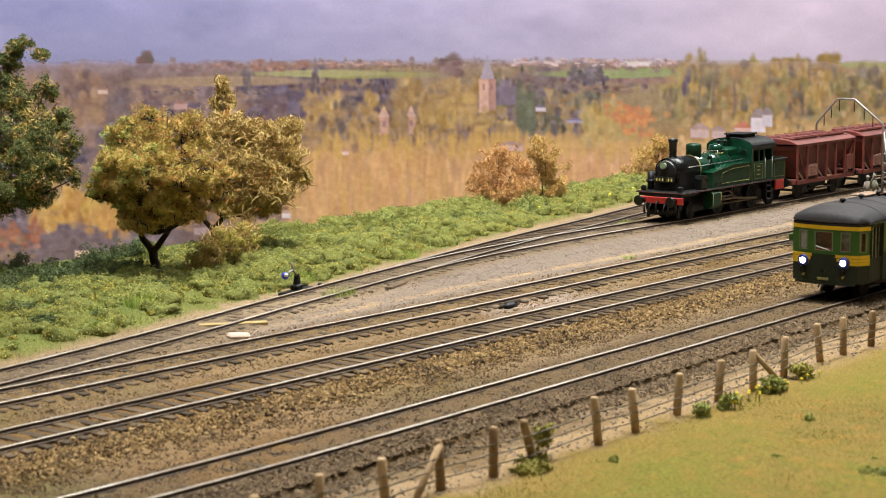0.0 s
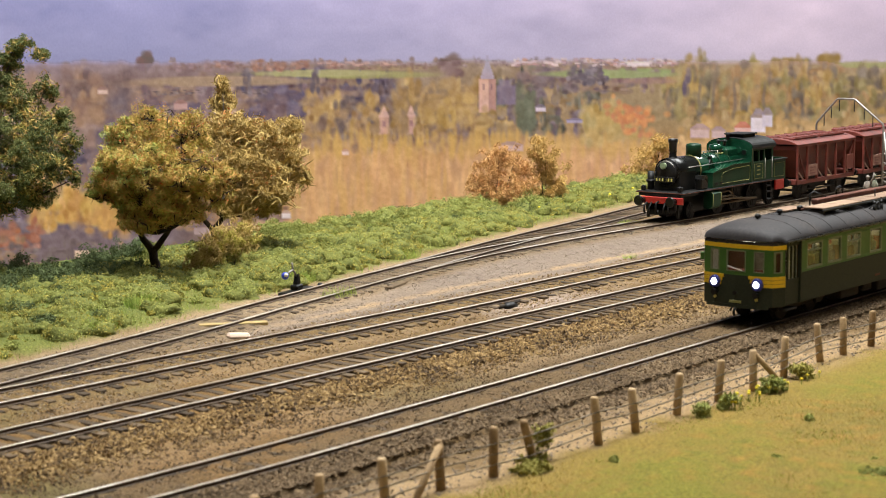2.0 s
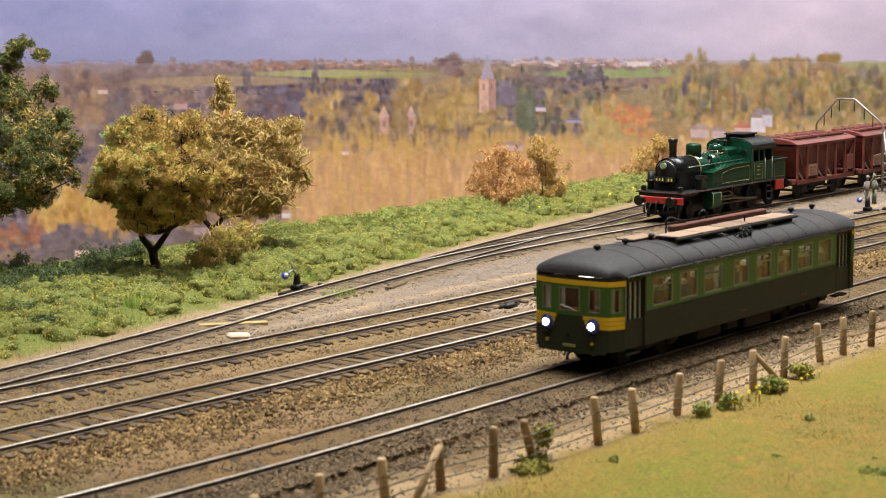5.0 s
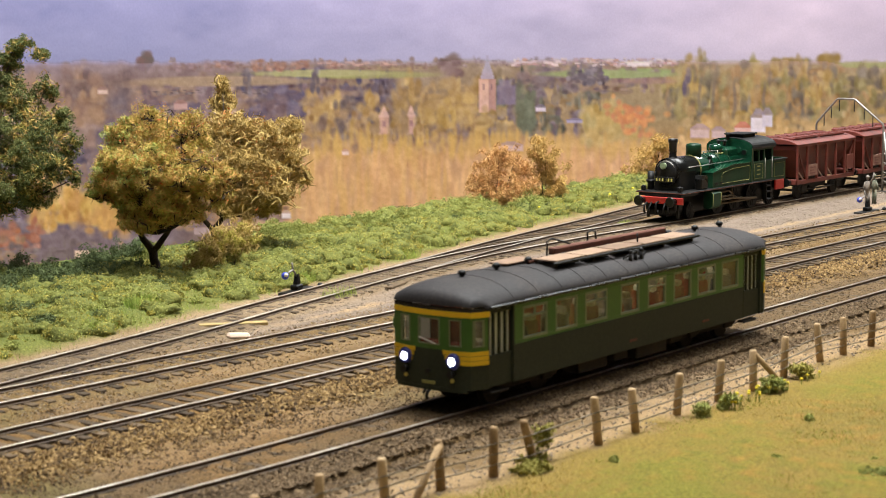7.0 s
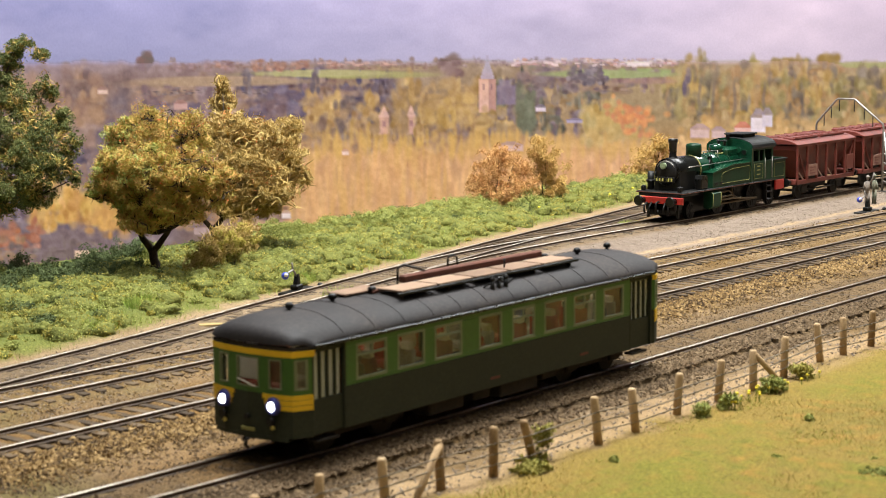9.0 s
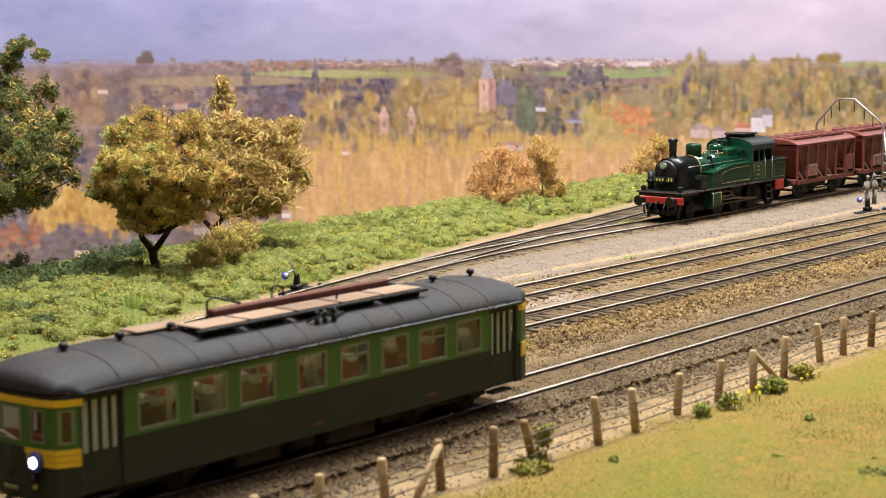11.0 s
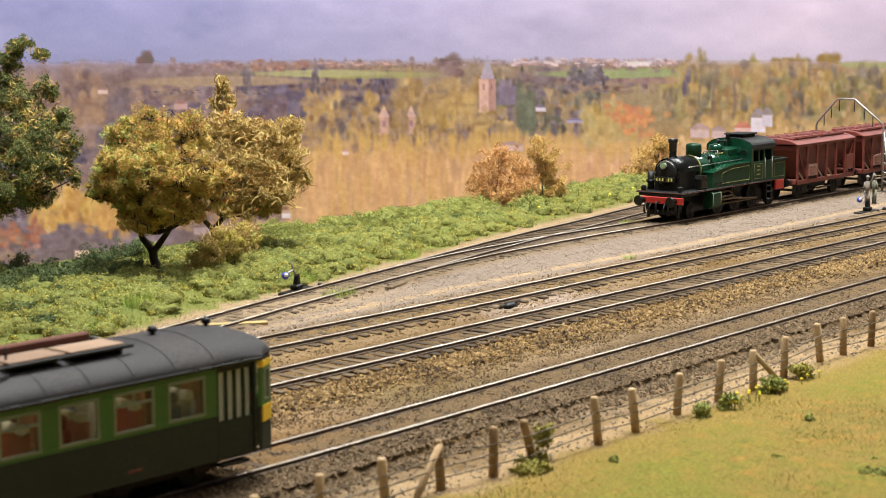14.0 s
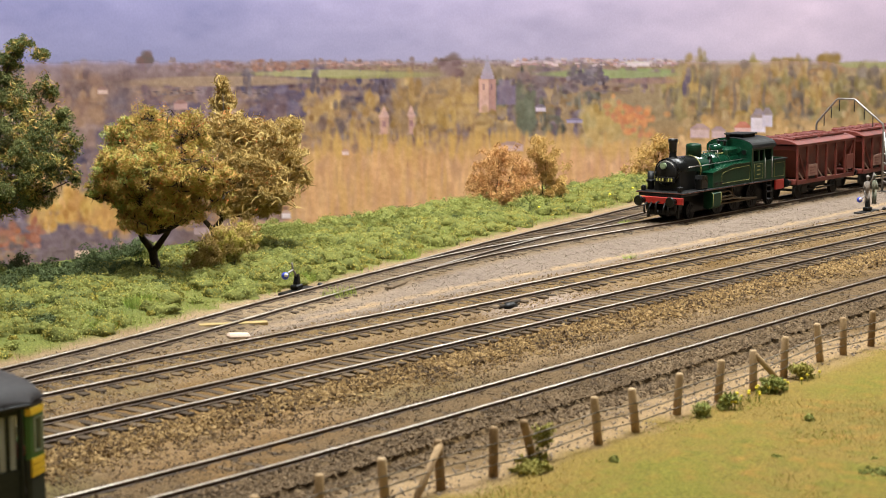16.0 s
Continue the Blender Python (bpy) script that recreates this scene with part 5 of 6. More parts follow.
        part("bunker_rim", Shape().box(10.95, 12.62, min(sy * 1.4, sy * 1.54), max(sy * 1.4, sy * 1.54), 2.66, 2.76, 0.03), BLACK, bs)
        part("lining", Shape().tube([(11.15, yo + sy * 0.03, 1.7), (12.35, yo + sy * 0.03, 1.7), (12.35, yo + sy * 0.03, 2.5), (11.15, yo + sy * 0.03, 2.5), (11.15, yo + sy * 0.03, 1.7)], 0.013, 4), LINE, bs)
        # cylinder, slide bars, rods
        part("cylinder", Shape().prism([(0.98 * sy, 0.5), (1.3 * sy, 0.42), (1.56 * sy, 0.6), (1.58 * sy, 1.3), (1.4 * sy, 1.42), (0.98 * sy, 1.42)], "x", 3.72, 4.68), LOCO_GREEN_DULL, lo, "green cylinder block with pale lining")
        for x in (3.76, 4.64):
            part("cylinder_band", Shape().tube([(x, sy * 1.3, 0.43), (x, sy * 1.57, 0.62), (x, sy * 1.59, 1.28), (x, sy * 1.42, 1.42)], 0.018, 4), LINE, lo)
        part("slide_bar", Shape().box(4.85, 6.4, min(sy * 1.25, sy * 1.4), max(sy * 1.25, sy * 1.4), 0.98, 1.06, 0.02).tube([(4.8, sy * 1.32, 0.86), (6.2, sy * 1.32, 0.84)], 0.06, 8), GEAR, lo)
        part("connecting_rod", Shape().tube([(6.1, sy * 1.32, 0.86), (9.3, sy * 1.26, 0.62)], 0.07, 6), GEAR, lo)
        part("coupling_rod", Shape().tube([(5.4, sy * 1.12, 0.6), (7.4, sy * 1.12, 0.6), (9.4, sy * 1.12, 0.6)], 0.08, 6), GEAR, lo)
        part("valve_gear", Shape().tube([(4.9, sy * 1.3, 1.25), (6.0, sy * 1.3, 1.3), (6.6, sy * 1.3, 0.95), (7.3, sy * 1.3, 0.7)], 0.05, 6).tube([(6.3, sy * 1.3, 1.45), (6.45, sy * 1.3, 0.8)], 0.07, 6), GEAR, lo)
        part("cab_step", Shape().box(10.2, 10.75, min(sy * 1.15, sy * 1.5), max(sy * 1.15, sy * 1.5), 0.42, 0.5, 0.02).box(10.2, 10.75, min(sy * 1.15, sy * 1.5), max(sy * 1.15, sy * 1.5), 0.85, 0.93, 0.02).box(10.2, 10.75, min(sy * 1.15, sy * 1.5), max(sy * 1.15, sy * 1.5), 1.2, 1.28, 0.02)
             .box(10.18, 10.24, min(sy * 1.2, sy * 1.45), max(sy * 1.2, sy * 1.45), 0.42, 1.5, 0.02).box(10.7, 10.76, min(sy * 1.2, sy * 1.45), max(sy * 1.2, sy * 1.45), 0.42, 1.5, 0.02), BLACK, lo)
        part("red_panel", Shape().box(11.35, 12.35, min(sy * 1.3, sy * 1.46), max(sy * 1.3, sy * 1.46), 0.92, 1.5, 0.03), RED, lo, "orange-red box under the bunker")
        part("rear_buffer", Shape().tube([(13.05, sy, 1.12), (12.98, sy, 1.12)], [0.26, 0.3], 16).tube([(12.98, sy, 1.12), (12.5, sy, 1.12)], [0.12, 0.16], 10), BLACK, lo)
    # cab front with round spectacles, rear wall, roof
    roofp = [(1.5 * math.sin(a), 3.48 + 0.6 * max(0.0, math.cos(a)) ** 0.8) for a in np.linspace(-1.5, 1.5, 17)]
    cf = Shape().prism([(1.44, 1.6), (-1.44, 1.6)] + roofp, "x", 8.3, 8.42)
    for y0, z0 in ((-0.62, 3.42), (0.62, 3.42)):
        cf.tube([(8.31, y0, z0), (8.26, y0, z0)], [0.19, 0.17], 16)
    front = part("cab_front", cf, LOCO_GREEN, lo, "green cab front with round spectacle windows")
    for sy in (-1, 1):
        part("spectacle", Shape().tube([(8.34, sy * 0.98, 3.3), (8.27, sy * 0.98, 3.3)], [0.2, 0.19], 18), LOCO_GREEN, front)
        part("spectacle_glass", Shape().tube([(8.30, sy * 0.98, 3.3), (8.255, sy * 0.98, 3.3)], 0.14, 18), BLACK_GLOSS, front)
    part("cab_rear", Shape().box(10.92, 11.0, -1.4, 1.4, 1.6, 3.5, 0.02), LOCO_GREEN_DULL, lo)
    part("cab_floor", Shape().box(8.4, 11.0, -1.4, 1.4, 1.6, 1.7, 0.02), BLACK, lo)
    roofp = [(y * 1.02, z + 0.035) for y, z in roofp]
    part("cab_roof", Shape().prism(roofp + [(1.46, 3.47), (-1.46, 3.47)], "x", 8.36, 11.2), BLACK, lo, "arched black cab roof")
    part("roof_hatch", Shape().box(8.9, 10.4, -0.55, 0.55, 4.05, 4.26, 0.05).box(8.8, 10.5, -0.65, 0.65, 4.24, 4.32, 0.03), BLACK, lo)
    part("bunker", Shape().box(11.0, 12.5, -1.38, 1.38, 1.5, 2.5, 0.04).box(12.45, 12.55, -1.44, 1.44, 1.5, 2.76, 0.02), LOCO_GREEN_DULL, lo)
    part("coal", Shape().ball((11.7, 0, 2.45), 0.9, 10, 6, (0.75, 1.2, 0.35)), BLACK, lo)
    part("main_frame", Shape().box(0.7, 12.4, -0.7, 0.7, 0.3, 1.52, 0.05).box(0.7, 1.5, -0.95, 0.95, 0.55, 1.36, 0.05).box(11.0, 12.5, -1.2, 1.2, 0.9, 1.5, 0.04), BLACK, lo)
    for x, rr in ((2.4, 0.46), (5.4, 0.7), (7.4, 0.7), (9.4, 0.7), (11.6, 0.46)):
        wheelset(lo, x, rr, 0.86, BLACK, 10)
    return lo


GEAR = surface("oily_steel", [rgb(74, 62, 46), rgb(112, 96, 72)], 0.5, 0.05, 0.42, 0.5, 0.05)
LAMP_SHELL = surface("lamp_grey_green", [rgb(110, 128, 96), rgb(150, 164, 130)], 0.3, 0.05, 0.4, 0, 0)
build_locomotive()


# ---- hopper wagons ----
def build_wagon(at):
    wg = thing("hopper_wagon", at, "oxide-brown model hopper wagon with ribbed sides and roof hatches", "goods wagon", "wagons behind the locomotive")
    L = 7.8
    part("hopper", Shape().add([(0.05, -1.42, 3.3), (0.05, 1.42, 3.3), (L - 0.05, 1.42, 3.3), (L - 0.05, -1.42, 3.3), (0.05, -1.36, 3.05), (0.05, 1.36, 3.05), (L - 0.05, 1.36, 3.05), (L - 0.05, -1.36, 3.05),
                                (1.7, -0.75, 1.25), (1.7, 0.75, 1.25), (L - 1.7, 0.75, 1.25), (L - 1.7, -0.75, 1.25)],
                               [(0, 1, 2, 3), (0, 4, 5, 1), (1, 5, 6, 2), (2, 6, 7, 3), (3, 7, 4, 0), (4, 8, 9, 5), (5, 9, 10, 6), (6, 10, 11, 7), (7, 11, 8, 4), (8, 11, 10, 9)]), WAGON, wg, "sloping brown hopper plates")
    part("sole_bar", Shape().box(0, L, -1.5, -1.36, 0.98, 1.24, 0.03).box(0, L, 1.36, 1.5, 0.98, 1.24, 0.03).box(0, 0.14, -1.5, 1.5, 0.98, 1.3, 0.03).box(L - 0.14, L, -1.5, 1.5, 0.98, 1.3, 0.03), WAGON, wg)
    part("top_rail", Shape().box(-0.04, L + 0.04, -1.56, -1.4, 3.24, 3.42, 0.03).box(-0.04, L + 0.04, 1.4, 1.56, 3.24, 3.42, 0.03), WAGON, wg)
    arch = [(-1.58, 3.4), (-1.0, 3.62), (-0.4, 3.7), (0.4, 3.7), (1.0, 3.62), (1.58, 3.4)]
    roof = part("roof", Shape().prism(arch, "x", -0.08, L + 0.08), WAGON, wg, "shallow brown roof with long hatches")
    for x0, x1 in ((0.5, 3.7), (4.1, 7.3)):
        for y in (-0.62, 0.62):
            h = part("hatch", Shape().box(x0, x1, y - 0.4, y + 0.4, 3.62, 3.78, 0.05), WAGON, roof)
            for k in range(3):
                x = x0 + 0.4 + k * 1.15
                part("hinge", Shape().box(x - 0.05, x + 0.05, y - 0.44, y + 0.44, 3.77, 3.82, 0.01), WAGON, h)
    part("roof_rail", Shape().tube([(0.3, -1.1, 3.62), (0.3, -1.1, 3.8), (L - 0.3, -1.1, 3.8), (L - 0.3, -1.1, 3.62)], 0.03, 5), WAGON, wg)
    for sy in (-1, 1):
        for x in (0.07, 1.35, 2.62, 3.9, 5.18, 6.45, L - 0.07):
            part("rib", Shape().box(x - 0.09, x + 0.09, min(sy * 1.42, sy * 1.54), max(sy * 1.42, sy * 1.54), 1.2, 3.28, 0.02), WAGON, wg)
        for x0, x1 in ((0.1, 1.3), (L - 0.1, L - 1.3)):
            part("brace", Shape().tube([(x0, sy * 1.45, 3.2), (x1, sy * 1.45, 1.25)], 0.06, 4, False), WAGON, wg)
        for x0, x1 in ((0.15, 1.0), (2.7, 3.5), (4.0, 4.8), (6.5, 7.1)):
            part("strut", Shape().tube([(x0, sy * 1.4, 1.9), (x1, sy * 1.4, 1.26)], 0.045, 4, False), PALE_STRUT, wg, "pale worn strut")
        y0, y1 = sorted((sy * 1.5, sy * 1.56))
        b = part("label_board", Shape().box(1.42, 2.56, y0, y1, 1.42, 2.12, 0.01), BOARD_GREY, wg, "weathered pale label board")
        for k in range(3):
            part("mark_bar", Shape().box(1.56, 2.3 - 0.2 * (k % 2), y0 - 0.006, y1 + 0.006, 1.56 + 0.17 * k, 1.62 + 0.17 * k, 0.003), WAGON, b)
        part("label_board", Shape().box(6.6, 7.5, y0, y1, 1.5, 2.4, 0.01), BOARD_GREY2, wg)
        for x in (1.2, L - 1.9):
            part("axle_guard", Shape().box(x, x + 0.7, min(sy * 1.1, sy * 1.24), max(sy * 1.1, sy * 1.24), 0.4, 1.0, 0.05), UNDER, wg)
        part("spring", Shape().tube([(0.9, sy * 1.2, 0.9), (1.55, sy * 1.2, 0.76), (2.2, sy * 1.2, 0.9)], 0.06, 6).tube([(L - 2.2, sy * 1.2, 0.9), (L - 1.55, sy * 1.2, 0.76), (L - 0.9, sy * 1.2, 0.9)], 0.06, 6), UNDER, wg)
        for x, d in ((0, -1), (L, 1)):
            part("buffer", Shape().tube([(x, sy, 1.12), (x + d * 0.4, sy, 1.12)], [0.15, 0.1], 10).tube([(x + d * 0.4, sy, 1.12), (x + d * 0.48, sy, 1.12)], 0.25, 14), BLACK, wg)
    part("chute", Shape().prism([(2.6, 1.26), (5.2, 1.26), (4.9, 0.6), (2.9, 0.6)], "y", -0.9, 0.9), UNDER, wg)
    part("brake_rod", Shape().tube([(2.0, -1.1, 0.55), (5.8, -1.1, 0.55)], 0.05, 6), UNDER, wg)
    for x in (1.55, L - 1.55):
        wheelset(wg, x, 0.5)
    return wg


PALE_STRUT = surface("worn_strut_paint", [rgb(150, 118, 104), rgb(180, 150, 134)], 0.5, 0.05, 0.7, 0, 0)
BOARD_GREY = surface("weathered_label_paint", [rgb(112, 70, 58), rgb(140, 106, 92), rgb(160, 132, 116)], 0.4, 0.06, 0.8, 0, 0)
BOARD_GREY2 = surface("faded_label_paint", [rgb(104, 52, 42), rgb(122, 74, 62)], 0.4, 0.06, 0.8, 0, 0)
wagon = build_wagon((99.15, 19.45, 0))
copy_thing(wagon, pose(108.15 * CM, 19.42 * CM, 0))
copy_thing(wagon, pose(117.15 * CM, 19.40 * CM, 0))


# ---- loading gauge arch over the siding ----
gauge = thing("loading_gauge", (109.4, 0, -0.28), "grey steel loading gauge arch with hanging rods over the siding", "loading gauge")
part("arch", Shape().tube([(0, 17.15, 0), (0, 17.15, 4.2), (0, 17.2, 4.4), (0, 19.1, 5.88), (0, 19.25, 5.94), (0, 20.3, 5.94), (0, 20.45, 5.86), (0, 21.78, 4.4), (0, 21.85, 4.2), (0, 21.85, 0)], 0.07, 8), STEEL, gauge)
part("brace_leg", Shape().tube([(-0.05, 16.6, 0), (0, 17.1, 3.9)], 0.07, 6), STEEL, gauge)
for z in (0.6, 1.2, 1.8, 2.4):
    part("rung", Shape().tube([(0, 16.62 + z * 0.125, z), (0, 17.15, z + 0.2)], 0.035, 5), STEEL, gauge)
for y, z in ((17.9, 4.95), (18.5, 5.4), (19.2, 5.9), (20.25, 5.9), (20.8, 5.45), (21.3, 4.9)):
    part("hanging_rod", Shape().tube([(0, y, z), (0, y, z - 0.75)], 0.035, 5), BLACK, gauge)
part("foot", Shape().box(-0.3, 0.3, 16.45, 17.4, -0.1, 0.12, 0.03), UNDER, gauge)
part("foot", Shape().box(-0.3, 0.3, 21.55, 22.15, -0.1, 0.12, 0.03), UNDER, gauge)


# ---- point levers, small painted figures, odds and ends ----
def point_lever(at, turn):
    lv = thing("point_lever", at, "black point lever with a blue ball weight beside the track", "point lever", "levers of the yard", turn=turn)
    part("base_plate", Shape().box(-1.1, 1.1, -0.26, 0.26, -0.08, 0.1, 0.04).box(-0.25, 0.3, -0.18, 0.18, 0.1, 0.32, 0.05), BLACK, lv)
    part("stand", Shape().prism([(-0.1, 0.3), (0.2, 0.3), (0.1, 0.75), (0.03, 0.75)], "y", -0.1, 0.1), BLACK, lv)
    part("lever", Shape().tube([(0.1, 0, 0.6), (-0.25, 0, 0.98), (-0.8, 0, 0.84)], 0.05, 6).tube([(-0.25, 0, 0.95), (-0.32, 0, 1.28)], 0.04, 6), STEEL, lv)
    part("weight", Shape().ball((-0.9, 0, 0.8), 0.16, 12, 8), BLUE, lv, "blue ball weight with a pale cap")
    part("cap", Shape().ball((-0.98, -0.09, 0.85), 0.09, 10, 6), WHITE, lv)
    part("pull_rod", Shape().tube([(0.7, 0, 0.05), (1.5, -0.3, 0.0)], 0.05, 6).ball((1.5, -0.3, 0.08), 0.14, 8, 5), BLACK, lv)
    return lv


point_lever((56.4, 19.35, -0.2), 12)
point_lever((98.2, 12.95, -0.25), -4)


CLOTH_STONE = surface("grey_figure_paint", [rgb(84, 82, 80), rgb(128, 120, 112), rgb(168, 148, 124)], 0.35, 0.05, 0.7, 0, 0)
CLOTH_OLIVE = surface("olive_figure_paint", [rgb(66, 68, 58), rgb(104, 108, 92), rgb(150, 130, 106)], 0.35, 0.05, 0.7, 0, 0)


def small_figure(at, turn, raised, label, paint):
    s = Shape()
    s.tube([(0, -0.14, 0), (0.02, -0.13, 0.5), (0, -0.1, 0.95)], [0.1, 0.11, 0.13], 8).tube([(0, 0.14, 0), (-0.02, 0.13, 0.5), (0, 0.1, 0.95)], [0.1, 0.11, 0.13], 8)
    s.tube([(0, 0, 0.85), (0, 0, 1.2), (0, 0, 1.5), (0, 0, 1.58)], [0.2, 0.22, 0.24, 0.1], 10)
    s.ball((0, 0, 1.74), 0.14, 10, 8).tube([(0, 0, 1.8), (0, 0, 1.86), (0, 0, 1.94)], [0.24, 0.16, 0.1], 10)
    s.tube([(0, 0.24, 1.45), (0.05, 0.34, 1.15), (0.15, 0.3, 0.9)], 0.07, 6)
    s.tube([(0, -0.24, 1.45), (-0.1, -0.5, 1.75), (-0.1, -0.62, 2.1)] if raised else [(0, -0.24, 1.45), (0.08, -0.34, 1.15), (0.2, -0.28, 0.95)], 0.07, 6)
    s.v = [(x * 0.62, y * 0.66, z * 0.95) for x, y, z in s.v]
    ob = part("figurine", s, paint)
    ob.matrix_basis = pose(at[0] * CM, at[1] * CM, at[2] * CM, 0, 0, turn)
    return tagged(ob, label, "figurine", "figurines beside the yard")


small_figure((101.6, 14.53, -0.26), 10, True, "grey painted model figurine with a raised arm on the gravel", CLOTH_STONE)
small_figure((102.5, 14.5, -0.26), -20, False, "olive painted model figurine standing on the gravel", CLOTH_OLIVE)

pl = thing("plank", (0, 0, -0.2), "bleached yellowish plank lying under the siding rails", "plank")
ob = part("board", Shape().box(-1.3, 1.3, -0.2, 0.2, -0.08, 0.06, 0.02), PLANK, pl)
pl.matrix_basis = pose(48.9 * CM, 15.7 * CM, -0.16 * CM, 0, 0, -38)
st = part("flat_stone", Shape().box(-0.42, 0.42, -0.22, 0.22, -0.1, 0.14, 0.08), PINKSTONE)
st.matrix_basis = pose(47.2 * CM, 13.75 * CM, -0.2 * CM, 4, 3, -35)
tagged(st, "flat pale pinkish stone slab on the earth", "stone")
sk = thing("scrap_heap", (58.4, 9.65, -0.2), "small dark heap of scrap on pale ash", "scrap")
part("lump", Shape().ball((0, 0, 0.05), 0.3, 8, 5, (1.3, 0.8, 0.6)).ball((0.35, 0.1, 0.02), 0.2, 7, 4, (1.2, 0.8, 0.7)), BLACK, sk)
part("offcut", Shape().tube([(-0.6, 0.1, 0.05), (0.5, -0.1, 0.22)], 0.06, 5), UNDER, sk)
cr = part("crossing_sleeper", Shape().box(-0.9, 0.9, -0.17, 0.17, -0.1, 0.1, 0.03), SLEEPER)
cr.matrix_basis = pose(60.2 * CM, 17.0 * CM, -0.22 * CM, 0, 0, 18)
tagged(cr, "loose dark timber beside the points", "timber")

# ---- the fence along the meadow ----
fence = thing("fence", (0, 0, 0), "rustic round-post fence with thin wires along the meadow edge", "fence")
POSTS = [(27.6, -5.9), (29.7, -5.85), (31.8, -6.0), (34.2, -5.75), (36.0, -6.05), (37.5, -6.1), (40.4, -6.25), (42.2, -6.3), (44.8, -6.15), (47.1, -6.2), (49.0, -6.3), (51.4, -6.1), (54.3, -5.85), (56.0, -5.9), (58.0, -6.0), (60.4, -6.0), (62.8, -6.05), (65.2, -6.0)]
prng = random.Random(5)
tops = []
for x, y in POSTS:
    lx, ly = prng.uniform(-0.1, 0.06), prng.uniform(-0.06, 0.06)
    z = 1.28 + prng.uniform(-0.05, 0.06)
    if abs(x - 37.5) < 0.1:
        lx = -0.35
    tops.append((x + lx, y + ly, z))
    part("post", Shape().tube([(x - lx, y - ly, -0.25), (x, y, 0.5), (x + lx, y + ly, z - 0.05), (x + lx, y + ly, z)], [0.125, 0.12, 0.115, 0.08], 10), POST, fence)
for i, d in ((3, -1.5), (10, 1.5)):
    x, y, z = tops[i]
    part("brace", Shape().tube([(x, y - 0.05, z - 0.12), (x + d, y - 0.35, -0.15)], 0.095, 8), POST, fence, "slanting brace pole")
for h in (0.35, 0.62, 0.88):
    pts = [(x, y - 0.15, z - 1.28 + h) for x, y, z in tops]
    part("wire", Shape().tube(pts, 0.02, 4, False), WIRE, fence)


TREE1 = [(55.3, 26.4, 4.9, 2.3, 1.9, 1.5), (55.2, 26.2, 3.8, 2.0, 1.8, 1.0), (54.8, 28.1, 5.9, 1.05, 0.89, 1.05), (56.5, 27.8, 6.5, 1.46, 1.24, 1.06), (56.6, 25.8, 6.2, 1.05, 0.89, 1.05), (53.8, 25.9, 4.9, 1.70, 1.44, 1.07), (55.0, 24.3, 4.7, 1.51, 1.28, 1.17), (53.7, 27.6, 4.7, 0.93, 0.79, 0.98), (55.0, 25.8, 3.7, 1.84, 1.57, 0.98), (56.5, 24.0, 4.0, 0.98, 0.84, 1.03), (54.7, 27.6, 3.2, 1.10, 0.93, 0.75), (54.3, 26.5, 2.6, 1.18, 1.00, 0.54), (55.4, 25.0, 2.9, 1.28, 1.09, 0.59), (54.0, 28.7, 4.0, 0.70, 0.59, 0.75)]
TREE2 = [(63.4, 28.9, 4.6, 1.7, 1.5, 1.6), (64.4, 31.4, 7.1, 0.62, 0.54, 0.62), (64.35, 31.4, 7.9, 0.3, 0.28, 0.5), (62.8, 29.9, 5.9, 1.25, 1.06, 1.09), (63.8, 28.6, 5.6, 1.36, 1.15, 0.98), (62.5, 28.3, 4.1, 1.56, 1.32, 1.18), (64.5, 27.5, 4.7, 1.14, 0.97, 1.09), (63.2, 27.1, 3.3, 1.40, 1.19, 1.02), (62.6, 29.5, 2.7, 1.36, 1.15, 0.87), (65.5, 28.1, 5.7, 0.71, 0.61, 0.71), (64.9, 26.8, 3.7, 0.54, 0.46, 0.65), (62.3, 28.1, 2.4, 1.29, 1.10, 0.64), (63.7, 28.0, 2.5, 1.09, 0.92, 0.65)]
TREE3 = [(51.9, 30.6, 5.8, 1.85, 1.57, 1.28), (50.9, 32.0, 6.3, 1.73, 1.47, 1.98), (52.3, 32.2, 7.7, 1.30, 1.11, 1.05), (52.4, 29.9, 4.8, 1.19, 1.01, 0.99), (50.5, 30.5, 4.1, 1.46, 1.24, 1.12), (50.0, 32.9, 4.8, 1.48, 1.26, 1.73), (52.3, 32.6, 9.4, 0.85, 0.72, 0.60), (52.8, 32.1, 10.2, 0.60, 0.51, 0.30), (53.2, 31.1, 8.2, 0.55, 0.47, 0.75), (53.5, 30.5, 6.9, 0.55, 0.47, 0.75), (52.9, 29.5, 5.8, 0.64, 0.55, 0.89), (51.7, 30.5, 3.6, 1.09, 0.92, 0.64), (51.3, 33.6, 8.2, 1.00, 0.85, 1.50), (52.9, 29.2, 4.5, 0.40, 0.40, 0.59), (50.8, 31.5, 3.1, 0.84, 0.71, 0.54), (52.2, 30.5, 6.7, 1.23, 1.05, 0.99), (51.2, 29.8, 4.9, 1.46, 1.24, 0.98), (52.5, 32.4, 9.9, 0.65, 0.55, 0.40), (53.2, 31.5, 9.7, 0.45, 0.40, 0.35), (52.1, 32.6, 8.7, 0.85, 0.72, 0.60)]
BUSH1 = [(58.1, 25.1, 1.3, 1.57, 1.33, 0.86), (56.8, 25.0, 0.8, 1.00, 0.85, 0.65), (59.3, 25.2, 1.5, 0.92, 0.78, 0.72), (56.5, 25.3, 0.4, 0.75, 0.64, 0.45)]
